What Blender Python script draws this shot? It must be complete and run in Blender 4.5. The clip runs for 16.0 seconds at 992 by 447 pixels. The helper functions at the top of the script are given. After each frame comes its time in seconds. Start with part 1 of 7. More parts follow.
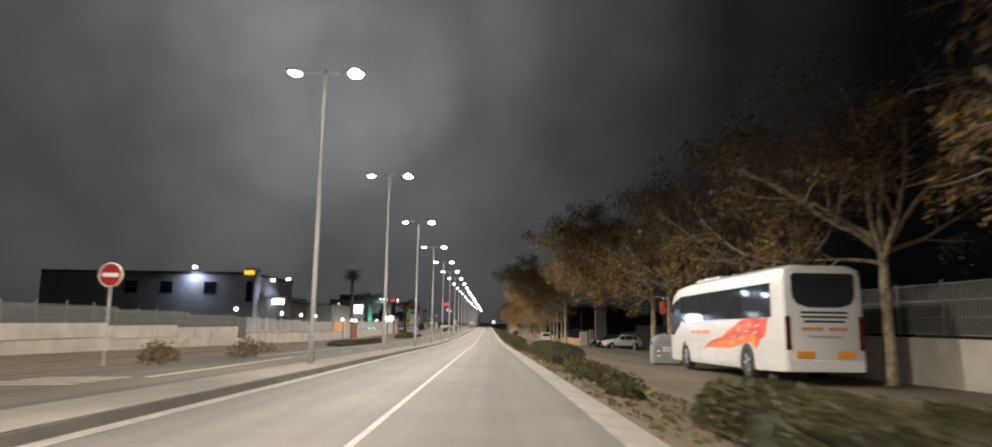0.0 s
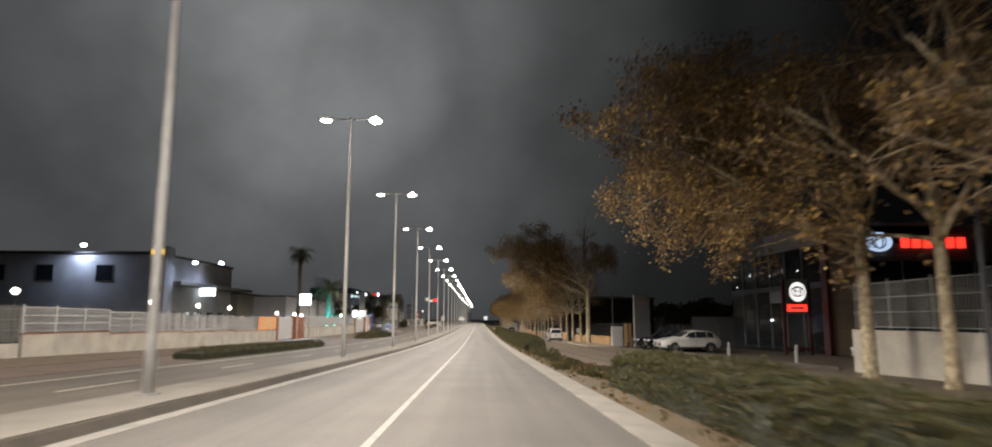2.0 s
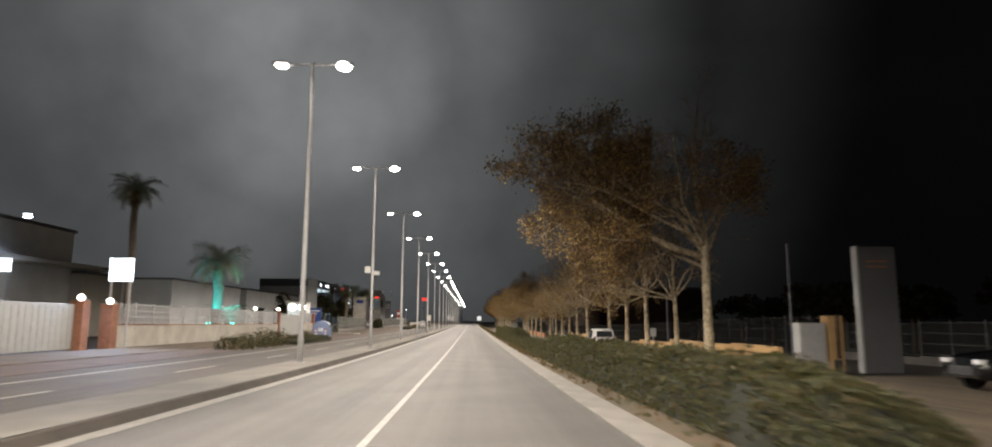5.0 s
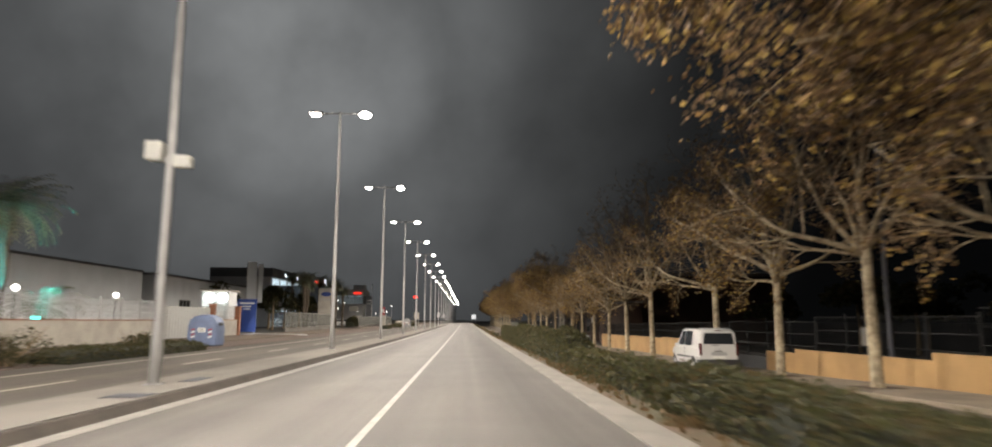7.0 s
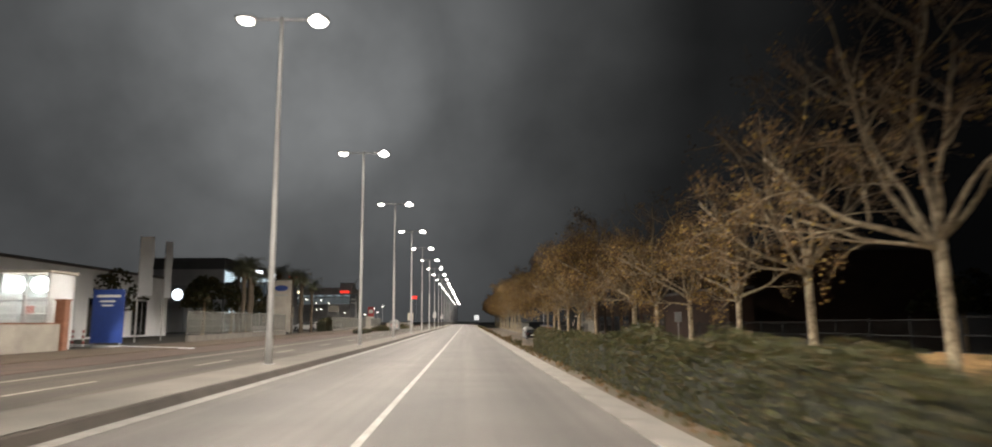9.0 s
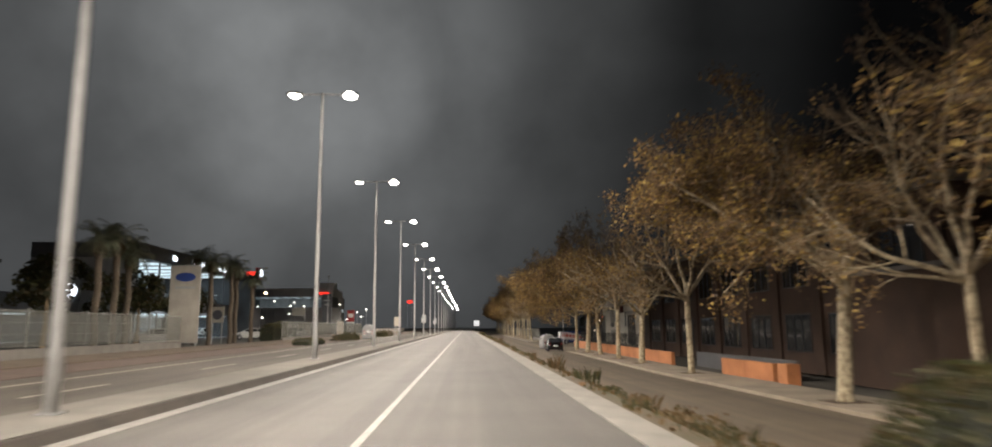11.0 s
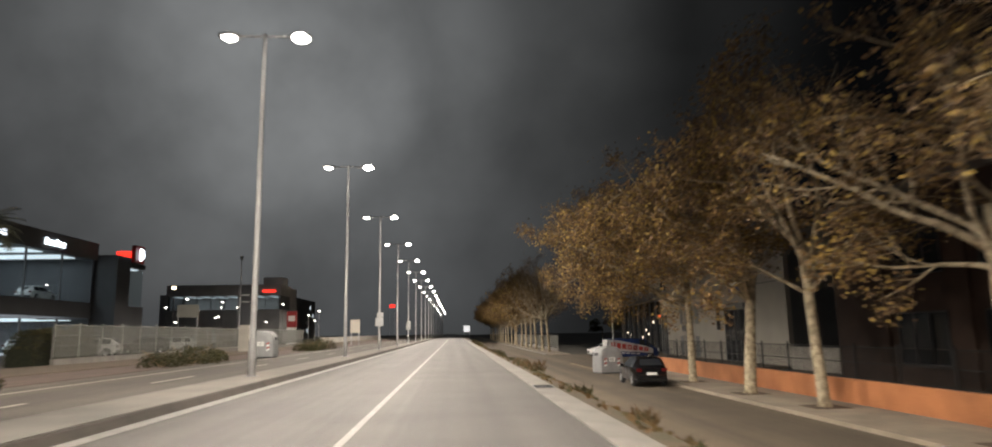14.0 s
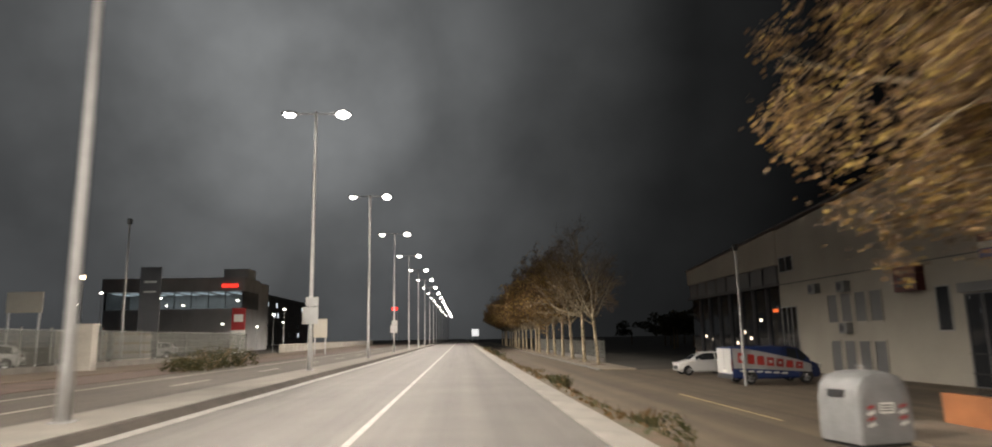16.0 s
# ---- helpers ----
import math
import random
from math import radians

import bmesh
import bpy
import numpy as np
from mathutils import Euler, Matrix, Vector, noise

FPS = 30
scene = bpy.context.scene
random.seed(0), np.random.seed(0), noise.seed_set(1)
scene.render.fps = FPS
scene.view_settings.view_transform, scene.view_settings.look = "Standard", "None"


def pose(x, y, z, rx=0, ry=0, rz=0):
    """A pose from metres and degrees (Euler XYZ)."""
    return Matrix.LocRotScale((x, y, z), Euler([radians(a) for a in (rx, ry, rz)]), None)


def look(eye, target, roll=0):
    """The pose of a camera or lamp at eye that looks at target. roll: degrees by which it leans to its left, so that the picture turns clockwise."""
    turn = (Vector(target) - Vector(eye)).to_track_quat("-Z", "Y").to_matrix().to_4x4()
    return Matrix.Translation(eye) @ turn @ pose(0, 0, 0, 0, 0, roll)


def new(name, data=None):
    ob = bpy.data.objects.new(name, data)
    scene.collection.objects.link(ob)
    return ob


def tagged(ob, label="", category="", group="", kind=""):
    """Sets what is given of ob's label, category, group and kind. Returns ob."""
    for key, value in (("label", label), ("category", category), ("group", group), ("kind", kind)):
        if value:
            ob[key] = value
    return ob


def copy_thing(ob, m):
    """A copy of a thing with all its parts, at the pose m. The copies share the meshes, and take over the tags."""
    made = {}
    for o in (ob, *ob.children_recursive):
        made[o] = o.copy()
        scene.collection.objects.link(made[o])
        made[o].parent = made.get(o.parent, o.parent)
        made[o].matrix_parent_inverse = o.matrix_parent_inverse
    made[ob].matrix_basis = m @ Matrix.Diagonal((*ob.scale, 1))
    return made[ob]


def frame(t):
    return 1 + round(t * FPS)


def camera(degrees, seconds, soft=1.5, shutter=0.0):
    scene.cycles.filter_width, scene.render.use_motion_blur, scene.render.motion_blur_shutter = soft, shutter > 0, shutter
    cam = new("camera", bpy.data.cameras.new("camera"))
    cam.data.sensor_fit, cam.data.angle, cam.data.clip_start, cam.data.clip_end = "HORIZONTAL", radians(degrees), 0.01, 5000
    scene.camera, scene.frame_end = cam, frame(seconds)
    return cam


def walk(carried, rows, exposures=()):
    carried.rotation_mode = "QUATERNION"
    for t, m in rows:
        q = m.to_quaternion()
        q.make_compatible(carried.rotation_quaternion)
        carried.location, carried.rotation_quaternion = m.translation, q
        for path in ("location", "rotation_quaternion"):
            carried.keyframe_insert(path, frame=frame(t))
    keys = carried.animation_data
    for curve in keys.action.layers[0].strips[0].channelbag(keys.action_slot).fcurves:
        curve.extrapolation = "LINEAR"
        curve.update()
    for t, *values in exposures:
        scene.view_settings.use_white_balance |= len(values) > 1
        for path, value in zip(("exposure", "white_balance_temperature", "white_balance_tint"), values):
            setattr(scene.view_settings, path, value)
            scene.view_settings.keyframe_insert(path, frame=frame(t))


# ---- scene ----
# seconds, eye x, y, z, yaw, pitch, roll
cam = camera(72.77, 16.0, soft=1.85, shutter=0.5)
ROWS = [
    (0.0, 0.258, 0.048, 2.804, -0.692, 8.362, -0.800),
    (0.5, 0.160, 7.521, 2.691, -0.980, 8.363, -0.521),
    (1.0, 0.056, 14.878, 2.579, -1.151, 8.182, -0.346),
    (1.5, -0.012, 21.894, 2.472, -1.307, 8.191, -0.167),
    (2.0, -0.049, 28.912, 2.365, -1.465, 8.091, -0.161),
    (2.5, -0.062, 35.800, 2.260, -1.616, 8.068, -0.182),
    (3.0, -0.090, 42.577, 2.156, -1.733, 8.146, -0.243),
    (3.5, -0.079, 49.682, 2.031, -1.877, 8.093, -0.260),
    (4.0, -0.061, 56.624, 1.909, -1.873, 8.205, -0.187),
    (6.5, -0.112, 90.533, 1.450, -2.545, 8.254, -0.274),
    (7.0, -0.107, 97.528, 1.395, -2.606, 8.190, -0.241),
    (7.5, -0.114, 104.508, 1.357, -2.542, 8.218, -0.146),
    (8.0, -0.120, 111.177, 1.321, -2.490, 8.234, 0.040),
    (8.5, -0.134, 117.914, 1.302, -2.442, 8.237, 0.215),
    (9.0, -0.115, 125.233, 1.283, -2.429, 8.279, 0.422),
    (11.5, -0.047, 159.840, 1.238, -2.547, 8.907, 0.520),
    (12.0, -0.005, 166.764, 1.240, -2.685, 8.973, 0.567),
    (12.5, 0.074, 173.599, 1.246, -2.923, 8.941, 0.755),
    (13.0, 0.107, 180.296, 1.252, -3.170, 9.099, 0.859),
    (13.5, 0.111, 186.957, 1.265, -3.352, 9.187, 0.908),
    (14.0, 0.085, 193.456, 1.277, -3.433, 9.278, 0.952),
    (14.5, 0.037, 200.441, 1.287, -3.504, 9.446, 0.913),
    (15.0, 0.010, 207.533, 1.294, -3.349, 9.627, 0.780),
    (15.5, 0.054, 214.318, 1.300, -3.134, 9.645, 0.840),
    (16.0, 0.158, 220.982, 1.305, -2.834, 9.659, 1.088),
]
walk(cam, [(t, pose(x, y, z, 90 + pitch, roll, yaw)) for t, x, y, z, yaw, pitch, roll in ROWS])

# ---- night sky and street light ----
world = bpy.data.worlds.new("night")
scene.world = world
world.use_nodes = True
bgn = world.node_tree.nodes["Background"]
# sky glow: dim over the estate, dark over the fields, lamp glare painted in
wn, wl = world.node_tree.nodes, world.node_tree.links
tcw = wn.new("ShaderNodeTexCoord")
# halo round one fixed direction imitates the veiling glare of the lamps
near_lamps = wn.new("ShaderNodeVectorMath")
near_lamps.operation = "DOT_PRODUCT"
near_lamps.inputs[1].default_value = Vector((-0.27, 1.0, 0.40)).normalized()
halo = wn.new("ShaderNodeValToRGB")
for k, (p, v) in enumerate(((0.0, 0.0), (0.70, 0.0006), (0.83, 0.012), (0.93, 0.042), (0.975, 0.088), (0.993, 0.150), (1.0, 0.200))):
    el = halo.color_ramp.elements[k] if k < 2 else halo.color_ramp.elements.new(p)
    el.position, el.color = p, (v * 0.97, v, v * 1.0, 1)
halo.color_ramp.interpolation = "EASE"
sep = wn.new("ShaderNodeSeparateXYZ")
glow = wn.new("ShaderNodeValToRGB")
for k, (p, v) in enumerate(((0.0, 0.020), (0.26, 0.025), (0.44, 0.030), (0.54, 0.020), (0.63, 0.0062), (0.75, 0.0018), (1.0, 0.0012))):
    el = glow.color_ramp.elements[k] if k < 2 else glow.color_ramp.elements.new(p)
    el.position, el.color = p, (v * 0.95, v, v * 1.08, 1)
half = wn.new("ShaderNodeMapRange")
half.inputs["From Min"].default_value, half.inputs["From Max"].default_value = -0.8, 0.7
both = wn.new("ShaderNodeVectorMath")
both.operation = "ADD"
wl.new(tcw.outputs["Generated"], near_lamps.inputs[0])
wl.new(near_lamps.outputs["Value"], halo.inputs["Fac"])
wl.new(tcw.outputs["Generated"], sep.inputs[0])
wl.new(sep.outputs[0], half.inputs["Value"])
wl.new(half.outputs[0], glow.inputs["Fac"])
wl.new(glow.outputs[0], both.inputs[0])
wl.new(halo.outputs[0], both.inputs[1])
# noise that mottles the painted glow
mottle = wn.new("ShaderNodeTexNoise")
mottle.inputs["Scale"].default_value, mottle.inputs["Detail"].default_value = 5.0, 5
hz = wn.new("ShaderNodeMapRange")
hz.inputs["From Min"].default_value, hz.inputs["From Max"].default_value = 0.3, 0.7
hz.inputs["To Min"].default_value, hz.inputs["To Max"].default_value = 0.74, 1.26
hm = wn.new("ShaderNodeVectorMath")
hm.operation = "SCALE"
wl.new(tcw.outputs["Generated"], mottle.inputs["Vector"])
wl.new(mottle.outputs["Fac"], hz.inputs["Value"])
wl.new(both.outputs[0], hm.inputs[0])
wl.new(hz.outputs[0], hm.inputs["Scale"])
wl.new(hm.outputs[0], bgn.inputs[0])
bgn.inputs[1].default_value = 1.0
ROAD_WATTS, BACK_WATTS, ALONG_WATTS = 13500.0, 7500.0, 11000.0
LAMP_COLOUR = (1.0, 0.905, 0.80)


# ---- lie of the land ----
G_Y = [-60, 0, 25.2, 42.4, 59.6, 76.9, 94.1, 111.3, 128.6, 145.8, 163.1, 180.3, 197.5, 214.8, 232, 249.2, 266.5, 283.7, 420, 560, 900]
G_Z = [2.35, 1.48, 1.10, 0.84, 0.536, 0.268, 0.094, 0, -0.046, -0.076, -0.084, -0.068, -0.036, -0.02, -0.006, 0.014, 0.028, 0.061, 0.40, 0.74, 1.1]
D_Y = [0, 50, 88, 110, 126, 154, 192, 440]
D_Z = [0.2, 0.25, 0.38, 0.45, 0.8, 1.0, 1.37, 1.3]


def g(y):
    """Height of the carriageway at y."""
    return float(np.mean(np.interp([y - 6, y - 3, y, y + 3, y + 6], G_Y, G_Z)))


def drop(y):
    """How far the service road on the right lies below the carriageway."""
    return float(np.interp(y, D_Y, D_Z))


def h(x, y):
    s = min(max((x - 2.6) / 2.4, 0), 1)
    return g(y) - drop(y) * s * s * (3 - 2 * s)


# ---- materials ----
def mat(name, col, rough=0.6, metal=0.0, var=0.25, scale=3.0, fine=40.0, bump=0.15, col2=None, per=0.0, emit=0.0):
    m = bpy.data.materials.new(name)
    m.use_nodes = True
    nt = m.node_tree
    b = nt.nodes["Principled BSDF"]
    b.inputs["Roughness"].default_value = rough
    b.inputs["Metallic"].default_value = metal
    if emit:
        b.inputs["Base Color"].default_value = (*col, 1)
        b.inputs["Emission Color"].default_value = (*col, 1)
        b.inputs["Emission Strength"].default_value = emit
        return m
    tc = nt.nodes.new("ShaderNodeTexCoord")
    n1 = nt.nodes.new("ShaderNodeTexNoise")
    n1.inputs["Scale"].default_value = scale
    n1.inputs["Detail"].default_value = 4
    n2 = nt.nodes.new("ShaderNodeTexNoise")
    n2.inputs["Scale"].default_value = fine
    n2.inputs["Detail"].default_value = 2
    for n in (n1, n2):
        nt.links.new(tc.outputs["Object"], n.inputs["Vector"])
    ramp = nt.nodes.new("ShaderNodeValToRGB")
    other = col2 or tuple(c * (1 - var) for c in col)
    ramp.color_ramp.elements[0].position, ramp.color_ramp.elements[1].position = 0.35, 0.65
    ramp.color_ramp.elements[0].color = (*other, 1)
    ramp.color_ramp.elements[1].color = (*col, 1)
    nt.links.new(n1.outputs["Fac"], ramp.inputs["Fac"])
    mul = nt.nodes.new("ShaderNodeMixRGB")
    mul.blend_type = "MULTIPLY"
    mul.inputs[0].default_value = min(1, var * 1.6)
    grey = nt.nodes.new("ShaderNodeValToRGB")
    grey.color_ramp.elements[0].position, grey.color_ramp.elements[1].position = 0.3, 0.7
    grey.color_ramp.elements[0].color = (0.55, 0.55, 0.55, 1)
    grey.color_ramp.elements[1].color = (1, 1, 1, 1)
    nt.links.new(n2.outputs["Fac"], grey.inputs["Fac"])
    nt.links.new(ramp.outputs[0], mul.inputs[1])
    nt.links.new(grey.outputs[0], mul.inputs[2])
    last = mul.outputs[0]
    if per:
        info = nt.nodes.new("ShaderNodeObjectInfo")
        mr = nt.nodes.new("ShaderNodeMapRange")
        mr.inputs["To Min"].default_value, mr.inputs["To Max"].default_value = 1 - per, 1 + per
        nt.links.new(info.outputs["Random"], mr.inputs["Value"])
        hsv = nt.nodes.new("ShaderNodeHueSaturation")
        nt.links.new(mr.outputs[0], hsv.inputs["Value"])
        nt.links.new(last, hsv.inputs["Color"])
        last = hsv.outputs[0]
    nt.links.new(last, b.inputs["Base Color"])
    if bump:
        bp = nt.nodes.new("ShaderNodeBump")
        bp.inputs["Strength"].default_value = bump
        bp.inputs["Distance"].default_value = 0.02
        nt.links.new(n2.outputs["Fac"], bp.inputs["Height"])
        nt.links.new(bp.outputs[0], b.inputs["Normal"])
    return m


def leaf_mat(name, cols):
    """Leaves whose colour changes from one leaf to the next."""
    m = bpy.data.materials.new(name)
    m.use_nodes = True
    nt = m.node_tree
    b = nt.nodes["Principled BSDF"]
    b.inputs["Roughness"].default_value = 0.7
    geo = nt.nodes.new("ShaderNodeNewGeometry")
    r = nt.nodes.new("ShaderNodeValToRGB")
    while len(r.color_ramp.elements) < len(cols):
        r.color_ramp.elements.new(0.5)
    for k, c in enumerate(cols):
        r.color_ramp.elements[k].position = k / (len(cols) - 1)
        r.color_ramp.elements[k].color = (*c, 1)
    nt.links.new(geo.outputs["Random Per Island"], r.inputs["Fac"])
    nt.links.new(r.outputs[0], b.inputs["Base Color"])
    tr = nt.nodes.new("ShaderNodeBsdfTranslucent")
    mix = nt.nodes.new("ShaderNodeMixShader")
    mix.inputs[0].default_value = 0.3
    nt.links.new(r.outputs[0], tr.inputs["Color"])
    nt.links.new(b.outputs[0], mix.inputs[1])
    nt.links.new(tr.outputs[0], mix.inputs[2])
    nt.links.new(mix.outputs[0], nt.nodes["Material Output"].inputs["Surface"])
    return m


def net_mat(name, col, cover):
    """Fine wire netting, far too close-meshed to see as single wires: part of it lets the view through."""
    m = mat(name, col, 0.7, var=0.25, scale=1.5, fine=30)
    nt = m.node_tree
    b = nt.nodes["Principled BSDF"]
    tr = nt.nodes.new("ShaderNodeBsdfTransparent")
    mix = nt.nodes.new("ShaderNodeMixShader")
    mix.inputs[0].default_value = cover
    nt.links.new(tr.outputs[0], mix.inputs[1])
    nt.links.new(b.outputs[0], mix.inputs[2])
    nt.links.new(mix.outputs[0], nt.nodes["Material Output"].inputs["Surface"])
    return m


def glass_mat(name, col=(0.02, 0.022, 0.025), rough=0.05):
    m = bpy.data.materials.new(name)
    m.use_nodes = True
    b = m.node_tree.nodes["Principled BSDF"]
    b.inputs["Base Color"].default_value = (*col, 1)
    b.inputs["Roughness"].default_value = rough
    b.inputs["IOR"].default_value = 1.5
    b.inputs["Specular IOR Level"].default_value = 0.3
    return m


def clear_glass(name):
    m = bpy.data.materials.new(name)
    m.use_nodes = True
    nt = m.node_tree
    gl = nt.nodes.new("ShaderNodeBsdfGlossy")
    gl.inputs["Roughness"].default_value = 0.02
    tr = nt.nodes.new("ShaderNodeBsdfTransparent")
    tr.inputs["Color"].default_value = (0.82, 0.86, 0.86, 1)
    mx = nt.nodes.new("ShaderNodeMixShader")
    mx.inputs[0].default_value = 0.07
    nt.links.new(tr.outputs[0], mx.inputs[1])
    nt.links.new(gl.outputs[0], mx.inputs[2])
    nt.links.new(mx.outputs[0], nt.nodes["Material Output"].inputs["Surface"])
    return m


def road_mat(name, col, dark):
    """Asphalt with wheel tracks and oil streaks drawn out along the road (y), stains and fine grain."""
    m = mat(name, col, 0.78, var=0.2, scale=0.5, fine=55, bump=0.35)
    nt = m.node_tree
    b = nt.nodes["Principled BSDF"]
    old = b.inputs["Base Color"].links[0].from_socket
    tc = nt.nodes.new("ShaderNodeTexCoord")
    prev = old
    for sx, sy, lo, hi, amt in ((1.1, 0.012, 0.36, 0.66, 1.0), (6.0, 0.05, 0.3, 0.75, 0.35)):
        mp = nt.nodes.new("ShaderNodeMapping")
        mp.inputs["Scale"].default_value = (sx, sy, 0.2)
        n = nt.nodes.new("ShaderNodeTexNoise")
        n.inputs["Scale"].default_value = 1.0
        n.inputs["Detail"].default_value = 3
        r = nt.nodes.new("ShaderNodeValToRGB")
        r.color_ramp.elements[0].position, r.color_ramp.elements[1].position = lo, hi
        r.color_ramp.elements[0].color = (dark, dark, dark, 1)
        r.color_ramp.elements[1].color = (1, 1, 1, 1)
        mx = nt.nodes.new("ShaderNodeMixRGB")
        mx.blend_type = "MULTIPLY"
        mx.inputs[0].default_value = amt
        nt.links.new(tc.outputs["Object"], mp.inputs["Vector"])
        nt.links.new(mp.outputs[0], n.inputs["Vector"])
        nt.links.new(n.outputs["Fac"], r.inputs["Fac"])
        nt.links.new(prev, mx.inputs[1])
        nt.links.new(r.outputs[0], mx.inputs[2])
        prev = mx.outputs[0]
    nt.links.new(prev, b.inputs["Base Color"])
    return m


M_ASPHALT = road_mat("asphalt", (0.112, 0.10, 0.089), 0.64)
M_ASPHALT_OLD = road_mat("old_asphalt", (0.155, 0.116, 0.075), 0.6)
M_ASPHALT_LEFT = road_mat("grey_service_asphalt", (0.105, 0.086, 0.066), 0.62)
M_PAINT = mat("road_paint", (0.275, 0.258, 0.23), 0.65, var=0.38, scale=5, fine=60)
# paler copy of the road paint, offsets the dimmer light on the service road
M_PAINT_PALE = mat("pale_road_paint", (0.42, 0.385, 0.32), 0.65, var=0.35, scale=4, fine=50)
M_YELLOW = mat("yellow_road_paint", (0.52, 0.40, 0.18), 0.65, var=0.35, scale=4, fine=50)
M_KERB = mat("kerb_concrete", (0.20, 0.182, 0.158), 0.85, var=0.25, scale=1.2, fine=40, per=0.08)
M_KERB_DARK = mat("dark_kerb_stone", (0.068, 0.055, 0.043), 0.9, var=0.3, scale=2, fine=40, per=0.1)
M_PAVE = mat("pavement_slabs", (0.215, 0.195, 0.168), 0.85, var=0.2, scale=0.8, fine=30, per=0.03)
M_PAVE_R = mat("old_pavement", (0.27, 0.22, 0.16), 0.9, var=0.3, scale=0.7, fine=30)
M_BRICKPAVE = mat("red_brown_path", (0.13, 0.088, 0.068), 0.9, var=0.3, scale=0.8, fine=30)
M_TANPAVE = mat("tan_pavement", (0.155, 0.114, 0.078), 0.9, var=0.25, scale=0.6, fine=30)
M_EARTH = mat("dry_earth", (0.092, 0.056, 0.028), 0.95, var=0.4, scale=1.2, fine=25, bump=0.6, col2=(0.052, 0.046, 0.017))
M_PIT = mat("tree_pit_earth", (0.10, 0.058, 0.03), 0.95, var=0.4, scale=3, fine=25, bump=0.6)
M_GROUND = mat("far_ground", (0.07, 0.06, 0.045), 0.95, var=0.4, scale=0.2, fine=10)
M_GALV = mat("galvanised_steel", (0.40, 0.395, 0.385), 0.6, 0.2, var=0.12, scale=6, fine=60, bump=0.05)
M_LENS = mat("lamp_lens", (1.0, 0.95, 0.86), emit=28)
M_BARK = mat("pale_plane_bark", (0.45, 0.375, 0.25), 0.85, var=0.35, scale=5, fine=24, bump=0.6, col2=(0.17, 0.13, 0.08))
M_TWIG = mat("twig_bark", (0.31, 0.22, 0.125), 0.9, var=0.3, scale=5, fine=30)
M_LEAF_BROWN = leaf_mat("brown_leaves", [(0.054, 0.033, 0.015), (0.098, 0.059, 0.025), (0.153, 0.09, 0.036), (0.076, 0.046, 0.021), (0.218, 0.13, 0.048), (0.446, 0.311, 0.081), (0.109, 0.065, 0.029), (0.305, 0.185, 0.056)])
M_LEAF_GREEN = leaf_mat("hedge_leaves", [(0.0172, 0.0189, 0.0043), (0.0284, 0.031, 0.006), (0.0473, 0.0482, 0.0095), (0.0662, 0.0439, 0.0129), (0.0249, 0.0284, 0.0069)])
M_LEAF_DRY = leaf_mat("dry_weeds", [(0.07, 0.045, 0.018), (0.115, 0.07, 0.026), (0.045, 0.045, 0.016), (0.13, 0.068, 0.026)])
M_WHITEWALL = mat("white_render", (0.43, 0.395, 0.34), 0.9, var=0.24, scale=0.8, fine=25)
M_COPING = mat("brick_coping", (0.30, 0.13, 0.075), 0.9, var=0.3, scale=4, fine=30)
M_OCHRE = mat("ochre_render", (0.43, 0.265, 0.115), 0.9, var=0.25, scale=0.7, fine=25)
M_TERRA = mat("terracotta_render", (0.44, 0.17, 0.064), 0.9, var=0.3, scale=0.7, fine=25)
M_FENCE = mat("white_fence_paint", (0.46, 0.46, 0.45), 0.5, 0.1, var=0.1)
M_FENCE_D = mat("dark_fence_wire", (0.014, 0.014, 0.013), 0.7, 0.3, var=0.1)
M_FENCE_G = mat("grey_fence_wire", (0.22, 0.22, 0.20), 0.55, 0.5, var=0.1)
M_NET = net_mat("grey_green_netting", (0.17, 0.168, 0.14), 0.27)
M_NETDIM = net_mat("dull_wire_netting", (0.17, 0.168, 0.155), 0.3)
M_GLASS = glass_mat("dark_glass")
M_CLEAR = clear_glass("showroom_glass")
M_WHITEPAINT = mat("white_car_paint", (0.54, 0.535, 0.515), 0.25, var=0.05, bump=0, scale=1)
M_BLACKPAINT = mat("black_car_paint", (0.006, 0.006, 0.007), 0.08, var=0.1, bump=0, scale=1)
M_SILVER = mat("silver_car_paint", (0.42, 0.43, 0.44), 0.3, 0.5, var=0.05, bump=0, scale=1)
M_RUBBER = mat("tyre_rubber", (0.02, 0.02, 0.02), 0.85, var=0.2)
M_ALLOY = mat("wheel_alloy", (0.45, 0.45, 0.45), 0.35, 0.8, var=0.1, bump=0)
M_BLACKPLASTIC = mat("black_plastic", (0.02, 0.02, 0.021), 0.6, var=0.2)
M_REDLENS = glass_mat("red_lens", (0.06, 0.005, 0.005), 0.12)
M_CLEARLENS = glass_mat("clear_lens", (0.6, 0.6, 0.6), 0.1)
M_AMBER = mat("amber_reflector", (0.62, 0.24, 0.02), 0.35, var=0.1)
M_PLATE = mat("plate_white", (0.65, 0.65, 0.6), 0.5, var=0.05)
M_INK = mat("dark_ink", (0.05, 0.05, 0.06), 0.6, var=0.1)
M_ORANGE = mat("orange_livery", (0.66, 0.09, 0.02), 0.35, var=0.25, scale=2.5, col2=(0.50, 0.03, 0.015))
M_RED = mat("red_paint", (0.30, 0.016, 0.014), 0.45, var=0.12)
M_BLUE = mat("blue_paint", (0.02, 0.05, 0.22), 0.4, var=0.15)
M_BINGREY = mat("grey_bin_plastic", (0.20, 0.20, 0.195), 0.6, var=0.2, scale=2, fine=15)
M_BINBLUE = mat("blue_grey_bin_plastic", (0.12, 0.155, 0.25), 0.6, var=0.2, scale=2, fine=15)
